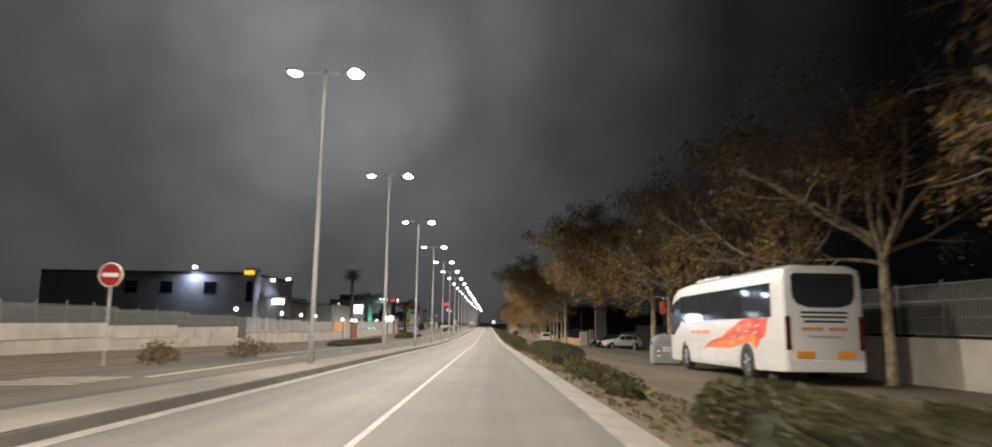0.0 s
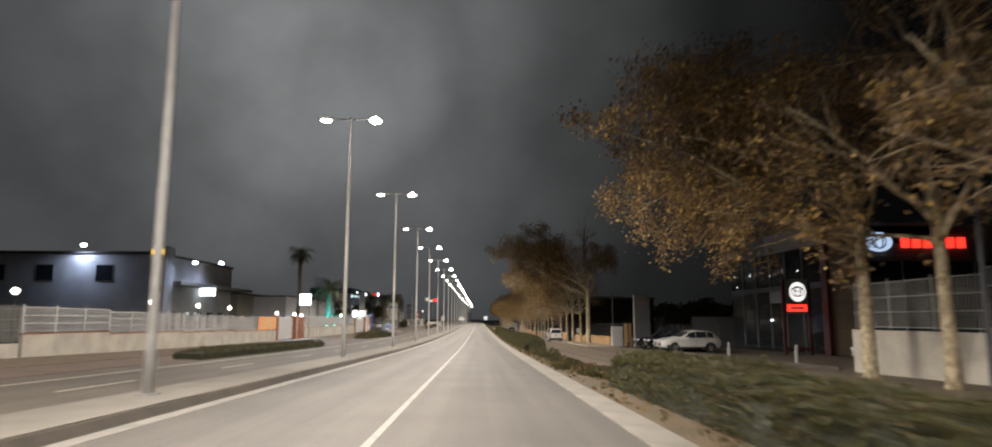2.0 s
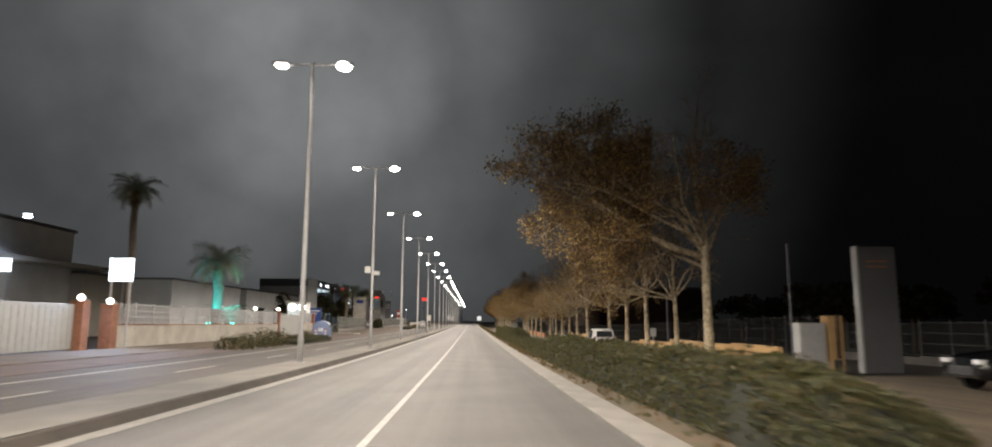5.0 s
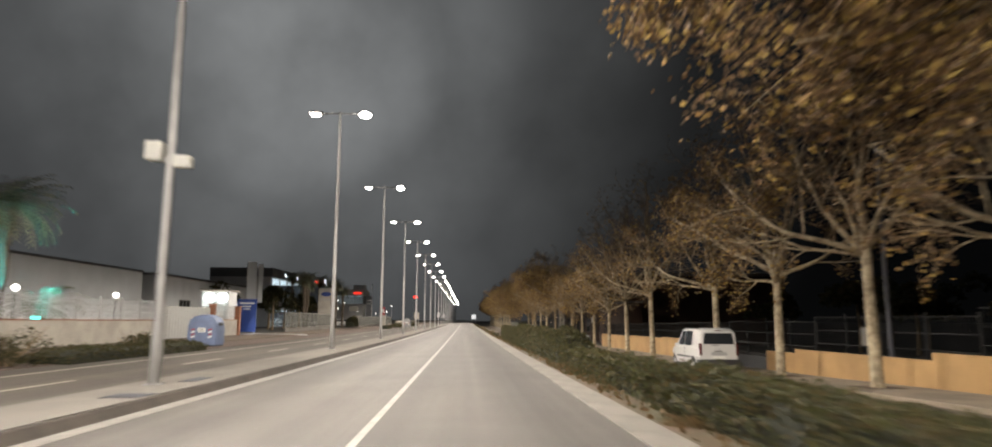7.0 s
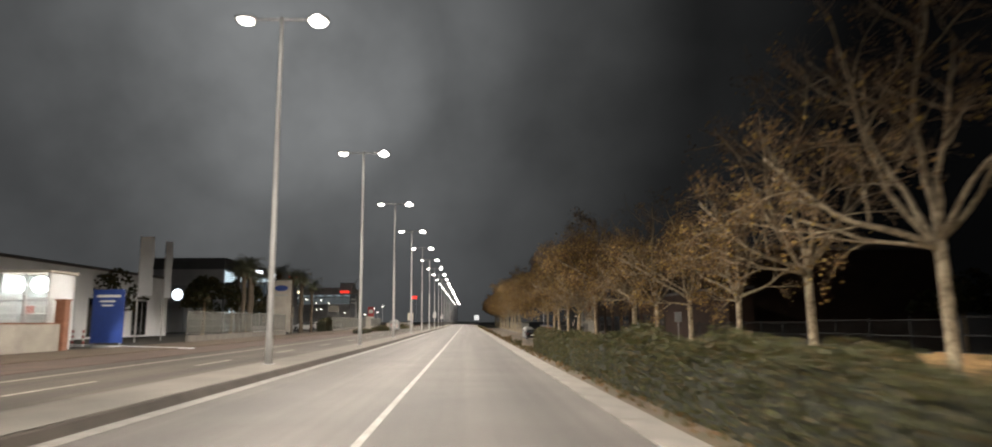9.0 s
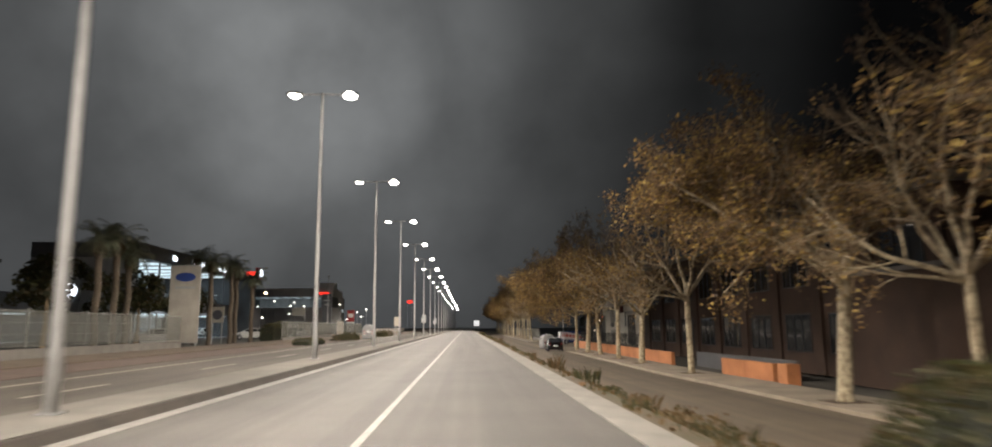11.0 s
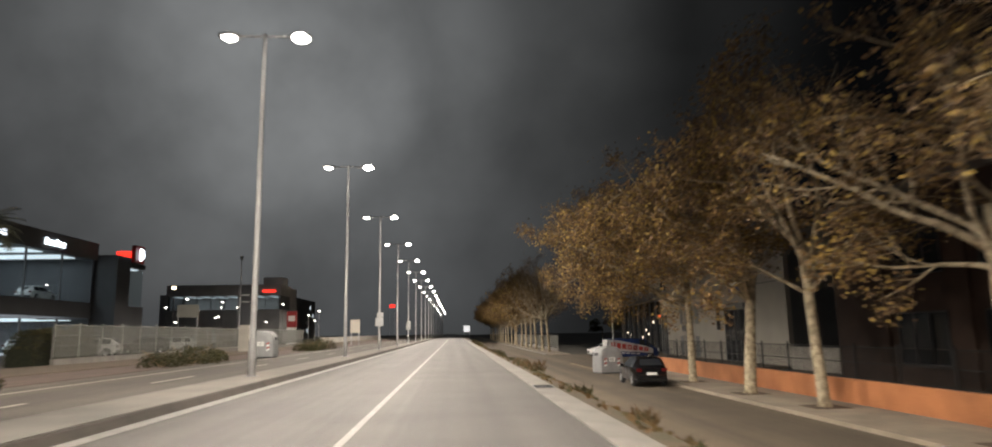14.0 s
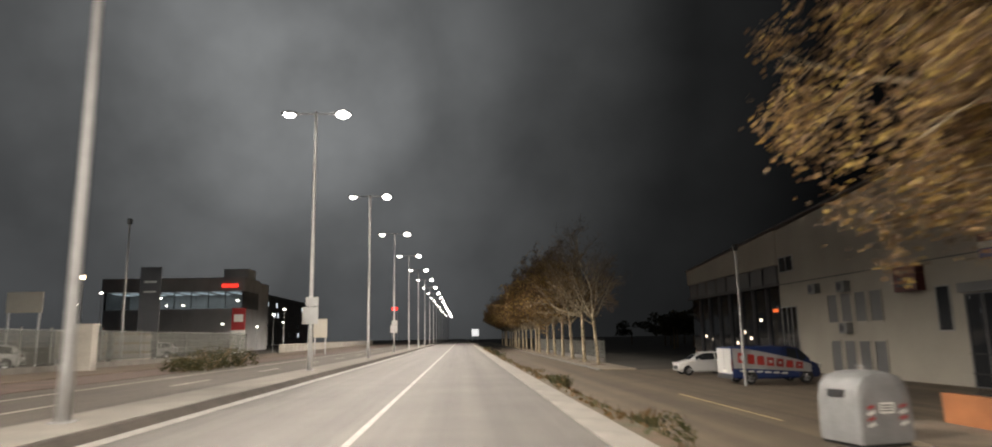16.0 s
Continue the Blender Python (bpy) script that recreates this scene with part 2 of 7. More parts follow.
M_SIGNGREY = mat("grey_sign_back", (0.35, 0.35, 0.34), 0.5, 0.4, var=0.12)
M_CLADGREY = mat("grey_cladding", (0.15, 0.15, 0.15), 0.6, var=0.15, scale=0.5, fine=12)
M_CLADLIGHT = mat("light_cladding", (0.36, 0.33, 0.275), 0.7, var=0.12, scale=0.4, fine=12)
M_CLADPALE = mat("pale_cladding", (0.74, 0.75, 0.75), 0.7, var=0.12, scale=0.4, fine=12)
M_TRADE = mat("pale_grey_render", (0.62, 0.61, 0.60), 0.85, var=0.15, scale=0.5, fine=14)
M_CLADDARK = mat("dark_cladding", (0.085, 0.085, 0.09), 0.5, var=0.2, scale=0.5, fine=12)
M_TANPANEL = mat("tan_wall_panels", (0.50, 0.40, 0.30), 0.8, var=0.2, scale=0.6, fine=12)
M_BROWNBRICK = mat("brown_brick", (0.052, 0.027, 0.016), 0.9, var=0.3, scale=0.8, fine=18)
M_ROOF = mat("roof_sheet", (0.10, 0.09, 0.085), 0.7, var=0.2)
M_GATE = mat("grey_gate", (0.42, 0.42, 0.40), 0.5, 0.2, var=0.1)
E_WHITE = mat("lit_white_sign", (0.82, 0.90, 1.0), emit=5)
E_BLUEISH = mat("lit_flood", (0.75, 0.82, 1.0), emit=30)
E_GLOBE = mat("lit_globe", (1.0, 0.95, 0.85), emit=9)
E_YELLOW = mat("lit_yellow_letters", (1.0, 0.62, 0.04), emit=1.3)
E_RED = mat("lit_red_sign", (1.0, 0.035, 0.02), emit=2)
E_ROOM = mat("lit_ceiling_panel", (0.85, 0.93, 1.0), emit=1.2)
E_ROOMDIM = mat("dim_ceiling_panel", (0.85, 0.93, 1.0), emit=0.45)
E_ORANGELAMP = mat("sodium_lamp", (1.0, 0.78, 0.5), emit=14)


# ---- mesh helpers ----
def obj(name, bm, material, parent=None, label="", smooth=False):
    me = bpy.data.meshes.new(name)
    bm.to_mesh(me)
    bm.free()
    if smooth:
        for p in me.polygons:
            p.use_smooth = True
    for m in material if isinstance(material, (list, tuple)) else [material]:
        me.materials.append(m)
    ob = new(name, me)
    if parent:
        ob.parent = parent
    return tagged(ob, label)


def part(name, bm, material, parent, label="", smooth=False):
    return obj(name, bm, material, parent, label, smooth)


def thing(name, label, category, at=None, group="", kind=""):
    e = new(name)
    e.empty_display_size = 0.2
    if at is not None:
        e.matrix_world = at
    return tagged(e, label, category, group, kind)


def box(bm, x0, x1, y0, y1, z0, z1, bevel=0.0, mi=0):
    r = bmesh.ops.create_cube(bm, size=1, matrix=Matrix.Translation(((x0 + x1) / 2, (y0 + y1) / 2, (z0 + z1) / 2)) @ Matrix.Diagonal((abs(x1 - x0), abs(y1 - y0), abs(z1 - z0), 1)))
    vs = r["verts"]
    fs = {f for v in vs for f in v.link_faces}
    for f in fs:
        f.material_index = mi
    if bevel:
        es = list({e for v in vs for e in v.link_edges})
        bmesh.ops.bevel(bm, geom=es, offset=bevel, segments=2, affect="EDGES", profile=0.7)
    return bm


def boxed(*a, **k):
    return box(bmesh.new(), *a, **k)


def tube(bm, p, q, r0, r1, n=8, cap=False):
    p, q = Vector(p), Vector(q)
    d = (q - p).normalized()
    u = d.orthogonal().normalized()
    v = d.cross(u)
    a = [bm.verts.new(p + (u * math.cos(2 * math.pi * i / n) + v * math.sin(2 * math.pi * i / n)) * r0) for i in range(n)]
    b = [bm.verts.new(q + (u * math.cos(2 * math.pi * i / n) + v * math.sin(2 * math.pi * i / n)) * r1) for i in range(n)]
    for i in range(n):
        bm.faces.new((a[i], a[(i + 1) % n], b[(i + 1) % n], b[i]))
    if cap:
        bm.faces.new(b)
        bm.faces.new(a[::-1])
    return bm


def path_tube(bm, pts, radii, n=8, caps=True):
    rings = []
    u = None
    for i, p in enumerate(pts):
        d = (Vector(pts[min(i + 1, len(pts) - 1)]) - Vector(pts[max(i - 1, 0)])).normalized()
        u = (d.orthogonal() if u is None else (u - d * u.dot(d))).normalized()
        v = d.cross(u)
        rings.append([bm.verts.new(Vector(p) + (u * math.cos(2 * math.pi * k / n) + v * math.sin(2 * math.pi * k / n)) * radii[i]) for k in range(n)])
    for a, b in zip(rings, rings[1:]):
        for k in range(n):
            bm.faces.new((a[k], a[(k + 1) % n], b[(k + 1) % n], b[k]))
    if caps:
        bm.faces.new(rings[-1])
        bm.faces.new(rings[0][::-1])
    return bm


def loft(bm, sections, mi=0):
    rings = [[bm.verts.new(p) for p in s] for s in sections]
    n = len(rings[0])
    for a, b in zip(rings, rings[1:]):
        for k in range(n):
            f = bm.faces.new((a[k], a[(k + 1) % n], b[(k + 1) % n], b[k]))
            f.material_index = mi
    bm.faces.new(rings[0][::-1]).material_index = mi
    bm.faces.new(rings[-1]).material_index = mi
    bmesh.ops.recalc_face_normals(bm, faces=bm.faces)
    return bm


def slab(bm, pts, axis, d):
    """A flat outline pushed d along an axis vector."""
    a = [bm.verts.new(p) for p in pts]
    b = [bm.verts.new(Vector(p) + Vector(axis) * d) for p in pts]
    n = len(a)
    bm.faces.new(a)
    bm.faces.new(b[::-1])
    for i in range(n):
        bm.faces.new((a[i], b[i], b[(i + 1) % n], a[(i + 1) % n]))
    bmesh.ops.recalc_face_normals(bm, faces=bm.faces)
    return bm


def strip(x0, x1, y0, y1, up=0.0, thick=0.3, step=4.0, nx=1, hf=None):
    """A band of ground between two lines along the road, that follows the lie of the land."""
    bm = bmesh.new()
    hf = hf or h
    ny = max(1, round((y1 - y0) / step))
    rows = []
    for j in range(ny + 1):
        y = y0 + (y1 - y0) * j / ny
        top = [bm.verts.new((x0 + (x1 - x0) * i / nx, y, hf(x0 + (x1 - x0) * i / nx, y) + up)) for i in range(nx + 1)]
        rows.append((top, bm.verts.new((x0, y, hf(x0, y) + up - thick)), bm.verts.new((x1, y, hf(x1, y) + up - thick))))
    for (a, al, ar), (b, bl, br) in zip(rows, rows[1:]):
        for i in range(nx):
            bm.faces.new((a[i], a[i + 1], b[i + 1], b[i]))
        bm.faces.new((al, a[0], b[0], bl))
        bm.faces.new((a[-1], ar, br, b[-1]))
    for a, al, ar in (rows[0], rows[-1]):
        bm.faces.new([al] + a + [ar])
    return bm


def structure(name, bm, m, label, category):
    return tagged(obj(name, bm, m), label, category, kind="structure")


# ---- ground, roads and pavements ----
Y0, Y1 = -60, 560
bm = bmesh.new()
GX = [-1500, -300, -80, -40, -22, -13, -7, -5, 1.9, 2.6, 3.2, 3.8, 4.4, 5, 8, 12, 16, 30, 80, 300, 1500]
GYS = [-300, -120] + [-60 + 5 * k for k in range(125)] + [700, 900, 1600]
rows = [[bm.verts.new((x, y, h(x, y) - 0.14)) for x in GX] for y in GYS]
for a, b in zip(rows, rows[1:]):
    for i in range(len(GX) - 1):
        bm.faces.new((a[i], a[i + 1], b[i + 1], b[i]))
structure("ground", bm, M_GROUND, "dark dry open ground on both sides of the road", "ground")
structure("road", strip(-5.02, 1.93, Y0, Y1, 0.0), M_ASPHALT, "worn grey asphalt two-lane carriageway lit by street lamps", "road")
structure("service_road_left", strip(-12.9, -6.72, Y0, Y1, -0.02), M_ASPHALT_LEFT, "old grey asphalt service road beyond the lamp median", "road")
structure("service_road_right", strip(5.0, 10.75, Y0, Y1, -0.02), M_ASPHALT_OLD, "old brownish asphalt service road below the planted strip", "road")
structure("verge", strip(2.47, 5.0, Y0, Y1, 0.01, nx=6, step=3), M_EARTH, "dry earth planting strip with fallen leaves", "verge")
structure("path_left", strip(-16.2, -12.9, Y0, Y1, 0.0), M_BRICKPAVE, "red-brown paved path beside the service road", "path")
structure("pavement_left", strip(-21.0, -16.2, Y0, Y1, 0.04), M_TANPAVE, "tan paved footway along the boundary wall", "pavement")
structure("pavement_right", strip(10.95, 13.7, 96, 240.5, 0.08), M_PAVE_R, "worn paved footway with the row of trees", "pavement")
structure("pavement_right", strip(10.95, 13.7, 274, Y1, 0.08), M_PAVE_R, "worn paved footway with the row of trees", "pavement")
structure("kerb_right", strip(10.75, 10.95, 274, Y1, 0.10), M_KERB, "pale concrete kerb of the footway", "kerb")
structure("kerb_right", strip(10.75, 10.95, 96, 240.5, 0.10), M_PAVE_R, "pale concrete kerb of the footway", "kerb")
structure("forecourt", strip(10.75, 60, Y0, 95.6, -0.01, nx=4), M_ASPHALT_OLD, "dark asphalt forecourt and parking in front of the showroom", "forecourt")
structure("yard", strip(10.75, 60, 240.5, 274, -0.016, nx=5), M_ASPHALT_OLD, "dark asphalt yard in front of the white warehouse", "yard")

# lines on the road
structure("centre_line", strip(-1.385, -1.28, Y0, Y1, 0.004, 0.003), M_PAINT, "continuous white painted centre line", "road line")
structure("edge_line_left", strip(-4.95, -4.68, Y0, Y1, 0.004, 0.003), M_PAINT, "broad worn white painted edge line by the median", "road line")
structure("service_edge_line", strip(-11.45, -11.3, 35, Y1, -0.016, 0.003), M_PAINT_PALE, "faded whitish edge line of the service road", "road line")
bm = bmesh.new()
slab(bm, [(x, y, h(x, y) - 0.012) for x, y in ((-9.25, 19.2), (-9.0, 19.2), (-9.4, 34.8), (-9.62, 34.8))], (0, 0, -1), 0.003)
structure("service_edge_line", bm, M_PAINT_PALE, "broad whitish line leading past the hatching", "road line")
for k in range(3, 40):
    y = 6 + k * 9.5
    structure("lane_dash", strip(-9.2, -9.07, y, y + 3.4, -0.016, 0.003, 2), M_PAINT_PALE, "worn white painted dash on the service road", "road line")
bm = bmesh.new()
slab(bm, [(x, y, h(x, y) - 0.004) for x, y in ((11.05, 69.3), (11.35, 69.3), (10.72, 73.2), (10.45, 73.2))], (0, 0, -1), 0.003)
structure("parking_line", bm, M_YELLOW, "faded yellow painted line on the service road", "road line")
structure("parking_line", strip(9.75, 9.87, 96, 104, -0.016, 0.003), M_YELLOW, "faded yellow painted line on the service road", "road line")
structure("parking_line", strip(9.92, 10.06, 242, 252, -0.016, 0.003), M_YELLOW, "faded yellow painted line by the yard", "road line")
for k in range(4):
    y = 15.9 + k * 0.8
    bm = bmesh.new()
    a = [(-11.6, y), (-9.5, y + 0.5), (-9.5, y + 0.85), (-11.6, y + 0.35)]
    slab(bm, [(x, yy, h(x, yy) - 0.012) for x, yy in a], (0, 0, -1), 0.003)
    structure("hatch_bar", bm, M_PAINT_PALE, "worn white painted hatching bar", "road line")

# median with the lamps: kerb stones in front, slabs behind
structure("median", strip(-6.55, -5.2, Y0, Y1, 0.14), M_PAVE, "pale concrete median pavement carrying the street lamps", "pavement")
structure("median_kerb_far", strip(-6.72, -6.55, Y0, Y1, 0.13), M_KERB, "pale concrete kerb on the far edge of the median", "kerb")
kerb_near = structure("median_kerb_near", strip(-5.2, -5.03, Y0, -20, 0.12), M_KERB_DARK, "dark stained kerb along the carriageway", "kerb")
gutter = structure("gutter_right", strip(1.93, 2.47, Y0, -20, 0.02), M_KERB, "pale concrete gutter slabs along the carriageway", "kerb")

# ---- street lamps ----
LAMP_X, POLE_H = -6.05, 10.95


def street_lamp():
    t = thing("street_lamp", "tall galvanised double-arm street lamp, lit, on the median", "street lamp", group="street lamps on the median")
    bm = bmesh.new()
    path_tube(bm, [(0, 0, 0), (0, 0, 0.9), (0, 0, 0.95), (0, 0, POLE_H)], [0.105, 0.1, 0.092, 0.06], 14)
    pole = part("pole", bm, M_GALV, t, smooth=True)
    part("inspection_hatch", boxed(0.085, 0.108, -0.05, 0.05, 0.45, 0.8, 0.006), M_GALV, pole)
    part("base_plate", boxed(-0.15, 0.15, -0.15, 0.15, 0, 0.02, 0.005), M_GALV, t)
    for sx in (-1, 1):
        for sy in (-1, 1):
            bm = bmesh.new()
            tube(bm, (sx * 0.12, sy * 0.12, 0.02), (sx * 0.12, sy * 0.12, 0.05), 0.014, 0.014, 6, True)
            part("bolt", bm, M_GALV, t)
    bm = bmesh.new()
    tube(bm, (-0.9, 0, POLE_H - 0.08), (0.9, 0, POLE_H - 0.08), 0.035, 0.035, 8, True)
    part("arm", bm, M_GALV, t)
    for s in (-1, 1):
        bm = bmesh.new()
        secs = []
        for x, w, a, b in ((0.78, 0.07, -0.04, 0.04), (0.9, 0.15, -0.05, 0.08), (1.15, 0.19, -0.05, 0.1), (1.42, 0.15, -0.05, 0.07), (1.5, 0.06, -0.04, 0.03)):
            z = POLE_H - 0.06
            secs.append([(s * x, -w, z + a), (s * x, w, z + a), (s * x, w * 0.8, z + b * 0.7), (s * x, 0, z + b), (s * x, -w * 0.8, z + b * 0.7)])
        loft(bm, secs)
        lum = part("luminaire", bm, M_GALV, t)
        # lens made oversize to stand for its bloom, largest on the road side
        bm = bmesh.new()
        bmesh.ops.create_uvsphere(bm, u_segments=14, v_segments=8, radius=1, matrix=Matrix.Translation((s * 1.15, 0, POLE_H - 0.115)) @ Matrix.Diagonal((0.30, 0.22, 0.16, 1) if s > 0 else (0.25, 0.18, 0.12, 1)))
        part("lens", bm, M_LENS, lum, "glowing white lens, swollen to show its bloom", True)
    return t


LAMP_Y = [7.6, 24.61, 41.61, 59.44, 76.97, 94.35, 111.02, 128.38, 145.99, 163.28, 180.34, 197.56, 214.62, 232.12, 249.27, 266.54, 283.6]
LAMP_Y = [-9.6] + LAMP_Y + [283.6 + 17.24 * k for k in range(1, 16)]
lamp = None


def beam(watts, blend):
    """One beam of a luminaire's optics; the lamp's scale makes it wider along the road than across."""
    li = bpy.data.lights.new("street_lamp_light", "SPOT")
    li.energy, li.color, li.spot_size, li.spot_blend, li.shadow_soft_size = watts, LAMP_COLOUR, radians(130), blend, 0.16
    return li


BEAMS = [(beam(ROAD_WATTS, 0.55), 1, 33, 0.53, 2.2), (beam(BACK_WATTS, 0.4), -1, 35, 0.54, 2.2)]
along = beam(ALONG_WATTS, 0.5)
along.spot_size = radians(58)
for i, y in enumerate(LAMP_Y):
    m = pose(LAMP_X, y, g(y) + 0.14)
    if lamp is None:
        lamp = street_lamp()
        lamp.matrix_world = m
    else:
        copy_thing(lamp, m)
    if y < 360:
        top = g(y) + 0.14 + POLE_H - 0.36
        for li, s, tilt, across, down_road in BEAMS:
            lo = new("street_lamp_light", li)
            lo.matrix_world = pose(LAMP_X + s * 1.15, y, top, 0, -s * tilt, 0) @ Matrix.Diagonal((across, down_road, 1, 1))
        # the optics also throw light down the road, past the next pole
        lo = new("street_lamp_light", along)
        lo.matrix_world = look((LAMP_X + 1.15, y, top), (LAMP_X + 1.0, y + 17, top - 7.6))


# ---- plane trees ----
def grow(seed, fork, leaves, reach=1.0, height=10.0, forks=(7, 6, 9), leaf_size=1.0):
    rng = random.Random(seed)
    wood, twigs, leaf = bmesh.new(), bmesh.new(), bmesh.new()
    wide = reach > 0.8
    spray = 0.12 + min(leaves, 40) * 0.0035

    def limb(p, d, length, r, depth):
        n = (9, 6, 3, 2)[depth]
        pts, rad = [p.copy()], [r]
        q, dd = p.copy(), d.copy()
        for k in range(n):
            if depth == 0 and wide:
                # long limbs rise a little, then hang at their ends
                bend, lift = 0.07, 0.05 if k < 4 else -0.02 if k < 7 else -0.07
            else:
                bend, lift = 0.12, (0.09 if 2 < k < 7 else 0.0) if depth == 0 else -0.03 if depth == 3 else 0.02
            dd = (dd + Vector((rng.gauss(0, bend), rng.gauss(0, bend), rng.gauss(lift, bend * 0.75)))).normalized()
            q = q + dd * (length / n)
            pts.append(q.copy())
            rad.append(r * (1 - 0.7 * (k + 1) / n))
        step = 2 if depth == 3 else 1
        path_tube(wood if depth < 2 else twigs, pts[::step], rad[::step], (8, 6, 3, 3)[depth], depth < 2)
        if depth == 3:
            for _ in range(rng.randint(0, leaves)):
                c = pts[rng.randint(1, n)] + Vector((rng.gauss(0, spray), rng.gauss(0, spray), rng.gauss(-0.08, spray)))
                # most leaves hang on the road side; the top is thinned to imitate fading light
                if rng.random() < (0.72 if c.x > (-2.2 if wide else 0.6) else 0.0) + (0.55 if c.z > fork + (3.6 if wide else 3.1) else 0.0):
                    continue
                s = rng.uniform(0.028, 0.065) * leaf_size
                e = Euler((rng.uniform(0, 6.3), rng.uniform(0, 6.3), rng.uniform(0, 6.3))).to_matrix()
                a, b, c2, d2 = [leaf.verts.new(c + e @ Vector(v) * s) for v in ((0, -1.1, 0), (0.9, 0, 0.3), (0, 1.1, 0), (-0.9, 0, 0.3))]
                leaf.faces.new((a, b, c2))
                leaf.faces.new((a, c2, d2))
            return
        kids = forks[depth]
        for k in range(kids):
            f = (0.28, 0.25, 0.2)[depth] + 0.72 * (k + rng.random()) / kids
            f = min(f, 0.99)
            i = int(f * n)
            o = pts[i].lerp(pts[i + 1], f * n - i)
            side = d.orthogonal().normalized()
            side.rotate(Matrix.Rotation(rng.uniform(0, 6.3), 3, d))
            nd = (d * rng.uniform(0.5, 0.95) + side * rng.uniform(0.55, 0.95) + Vector((0, 0, rng.uniform(-0.2, 0.3)))).normalized()
            limb(o, nd, length * rng.uniform(0.36, 0.52) * (1.15 - 0.4 * f), rad[i] * rng.uniform(0.45, 0.62), depth + 1)

    lean = Vector((rng.uniform(-0.14, 0.14), rng.uniform(-0.14, 0.14), 0))
    pts = [Vector((0, 0, -0.1)), Vector((0, 0, 0.2)) + lean * 0.1, Vector((0, 0, fork * 0.5)) + lean, Vector((0, 0, fork * 0.85)) + lean * 1.8, Vector((0, 0, fork + 0.25)) + lean * 2.3]
    girth = 1.2 if wide else 0.9
    path_tube(wood, pts, [v * girth for v in (0.25, 0.185, 0.155, 0.15, 0.125)], 12)
    # limbs of a large tree lean out over the road, which lies at minus x; a small one stands more upright
    if wide and leaves < 10:
        limbs = ((182, 22, 8.6, 0.13), (150, 34, 7.6, 0.12), (222, 30, 7.4, 0.11), (170, 56, 7.4, 0.12), (30, 40, 5.2, 0.12), (320, 56, 5.4, 0.1), (215, 76, 6.6, 0.11))
    elif wide:
        limbs = ((178, 15, 9.6, 0.12), (160, 19, 9.0, 0.1), (197, 20, 9.2, 0.1), (216, 24, 8.2, 0.09), (142, 26, 7.8, 0.09), (170, 30, 8.4, 0.1), (192, 34, 8.0, 0.1), (225, 40, 6.4, 0.09),
                 (130, 42, 6.2, 0.09), (180, 54, 7.2, 0.1), (60, 44, 4.4, 0.09), (310, 46, 4.4, 0.09), (190, 74, 6.6, 0.11), (100, 66, 6.0, 0.08), (20, 66, 5.4, 0.08))
    else:
        limbs = ((175, 42, 4.8, 0.092), (118, 52, 5.2, 0.09), (245, 50, 5.0, 0.09), (15, 42, 4.4, 0.088), (305, 55, 5.0, 0.08), (75, 76, 6.2, 0.1), (205, 66, 5.8, 0.085), (150, 30, 3.8, 0.06))
    for az, el, ln, r in limbs:
        a, e = math.radians(az + rng.uniform(-22, 22) * (0.3 if wide else 1)), math.radians(el + rng.uniform(-9, 9) * (0.3 if wide else 1))
        d = Vector((math.cos(a) * math.cos(e), math.sin(a) * math.cos(e), math.sin(e)))
        limb(pts[-2].lerp(pts[-1], rng.random()) if rng.random() < 0.5 else pts[-3].lerp(pts[-2], rng.uniform(0.6, 1)), d, ln * (reach * rng.uniform(0.96, 1.04) if wide else rng.uniform(0.85, 1.1)) * height / 10, r, 0)
    return wood, twigs, leaf


def plane_tree(seed, fork, leaves, label, reach=1.0, height=10.0, **more):
    t = thing("plane_tree", label, "tree", group="row of plane trees")
    wood, twigs, leaf = grow(seed, fork, leaves, reach, height, **more)
    part("trunk", wood, M_BARK, t, "pale mottled trunk and limbs", True)
    part("twig_mass", twigs, M_TWIG, t)
    if leaves:
        part("crown", leaf, M_LEAF_BROWN, t, "thin crown of brown winter leaves")
    else:
        leaf.free()
    return t


L_DENSE = "street plane tree with pale trunk and brown withered leaves"
L_THIN = "street plane tree with pale trunk and few brown leaves"
L_BARE = "bare winter plane tree with pale trunk and bent limbs"
protos = [plane_tree(11, 5.6, 26, L_DENSE, 0.82, 10), plane_tree(22, 4.6, 15, L_DENSE, 0.81, 8), plane_tree(33, 4.4, 6, L_THIN, 0.6, 9.5),
          plane_tree(44, 4.2, 2, L_THIN, 0.6, 11), plane_tree(55, 4.8, 0, L_BARE, 0.6, 13), plane_tree(66, 4.4, 14, L_DENSE, 0.6, 9.8), plane_tree(77, 4.6, 5, L_THIN, 0.81, 8),
          plane_tree(99, 4.4, 26, L_DENSE, 0.6, 9.8, forks=(6, 5, 4), leaf_size=1.7)]
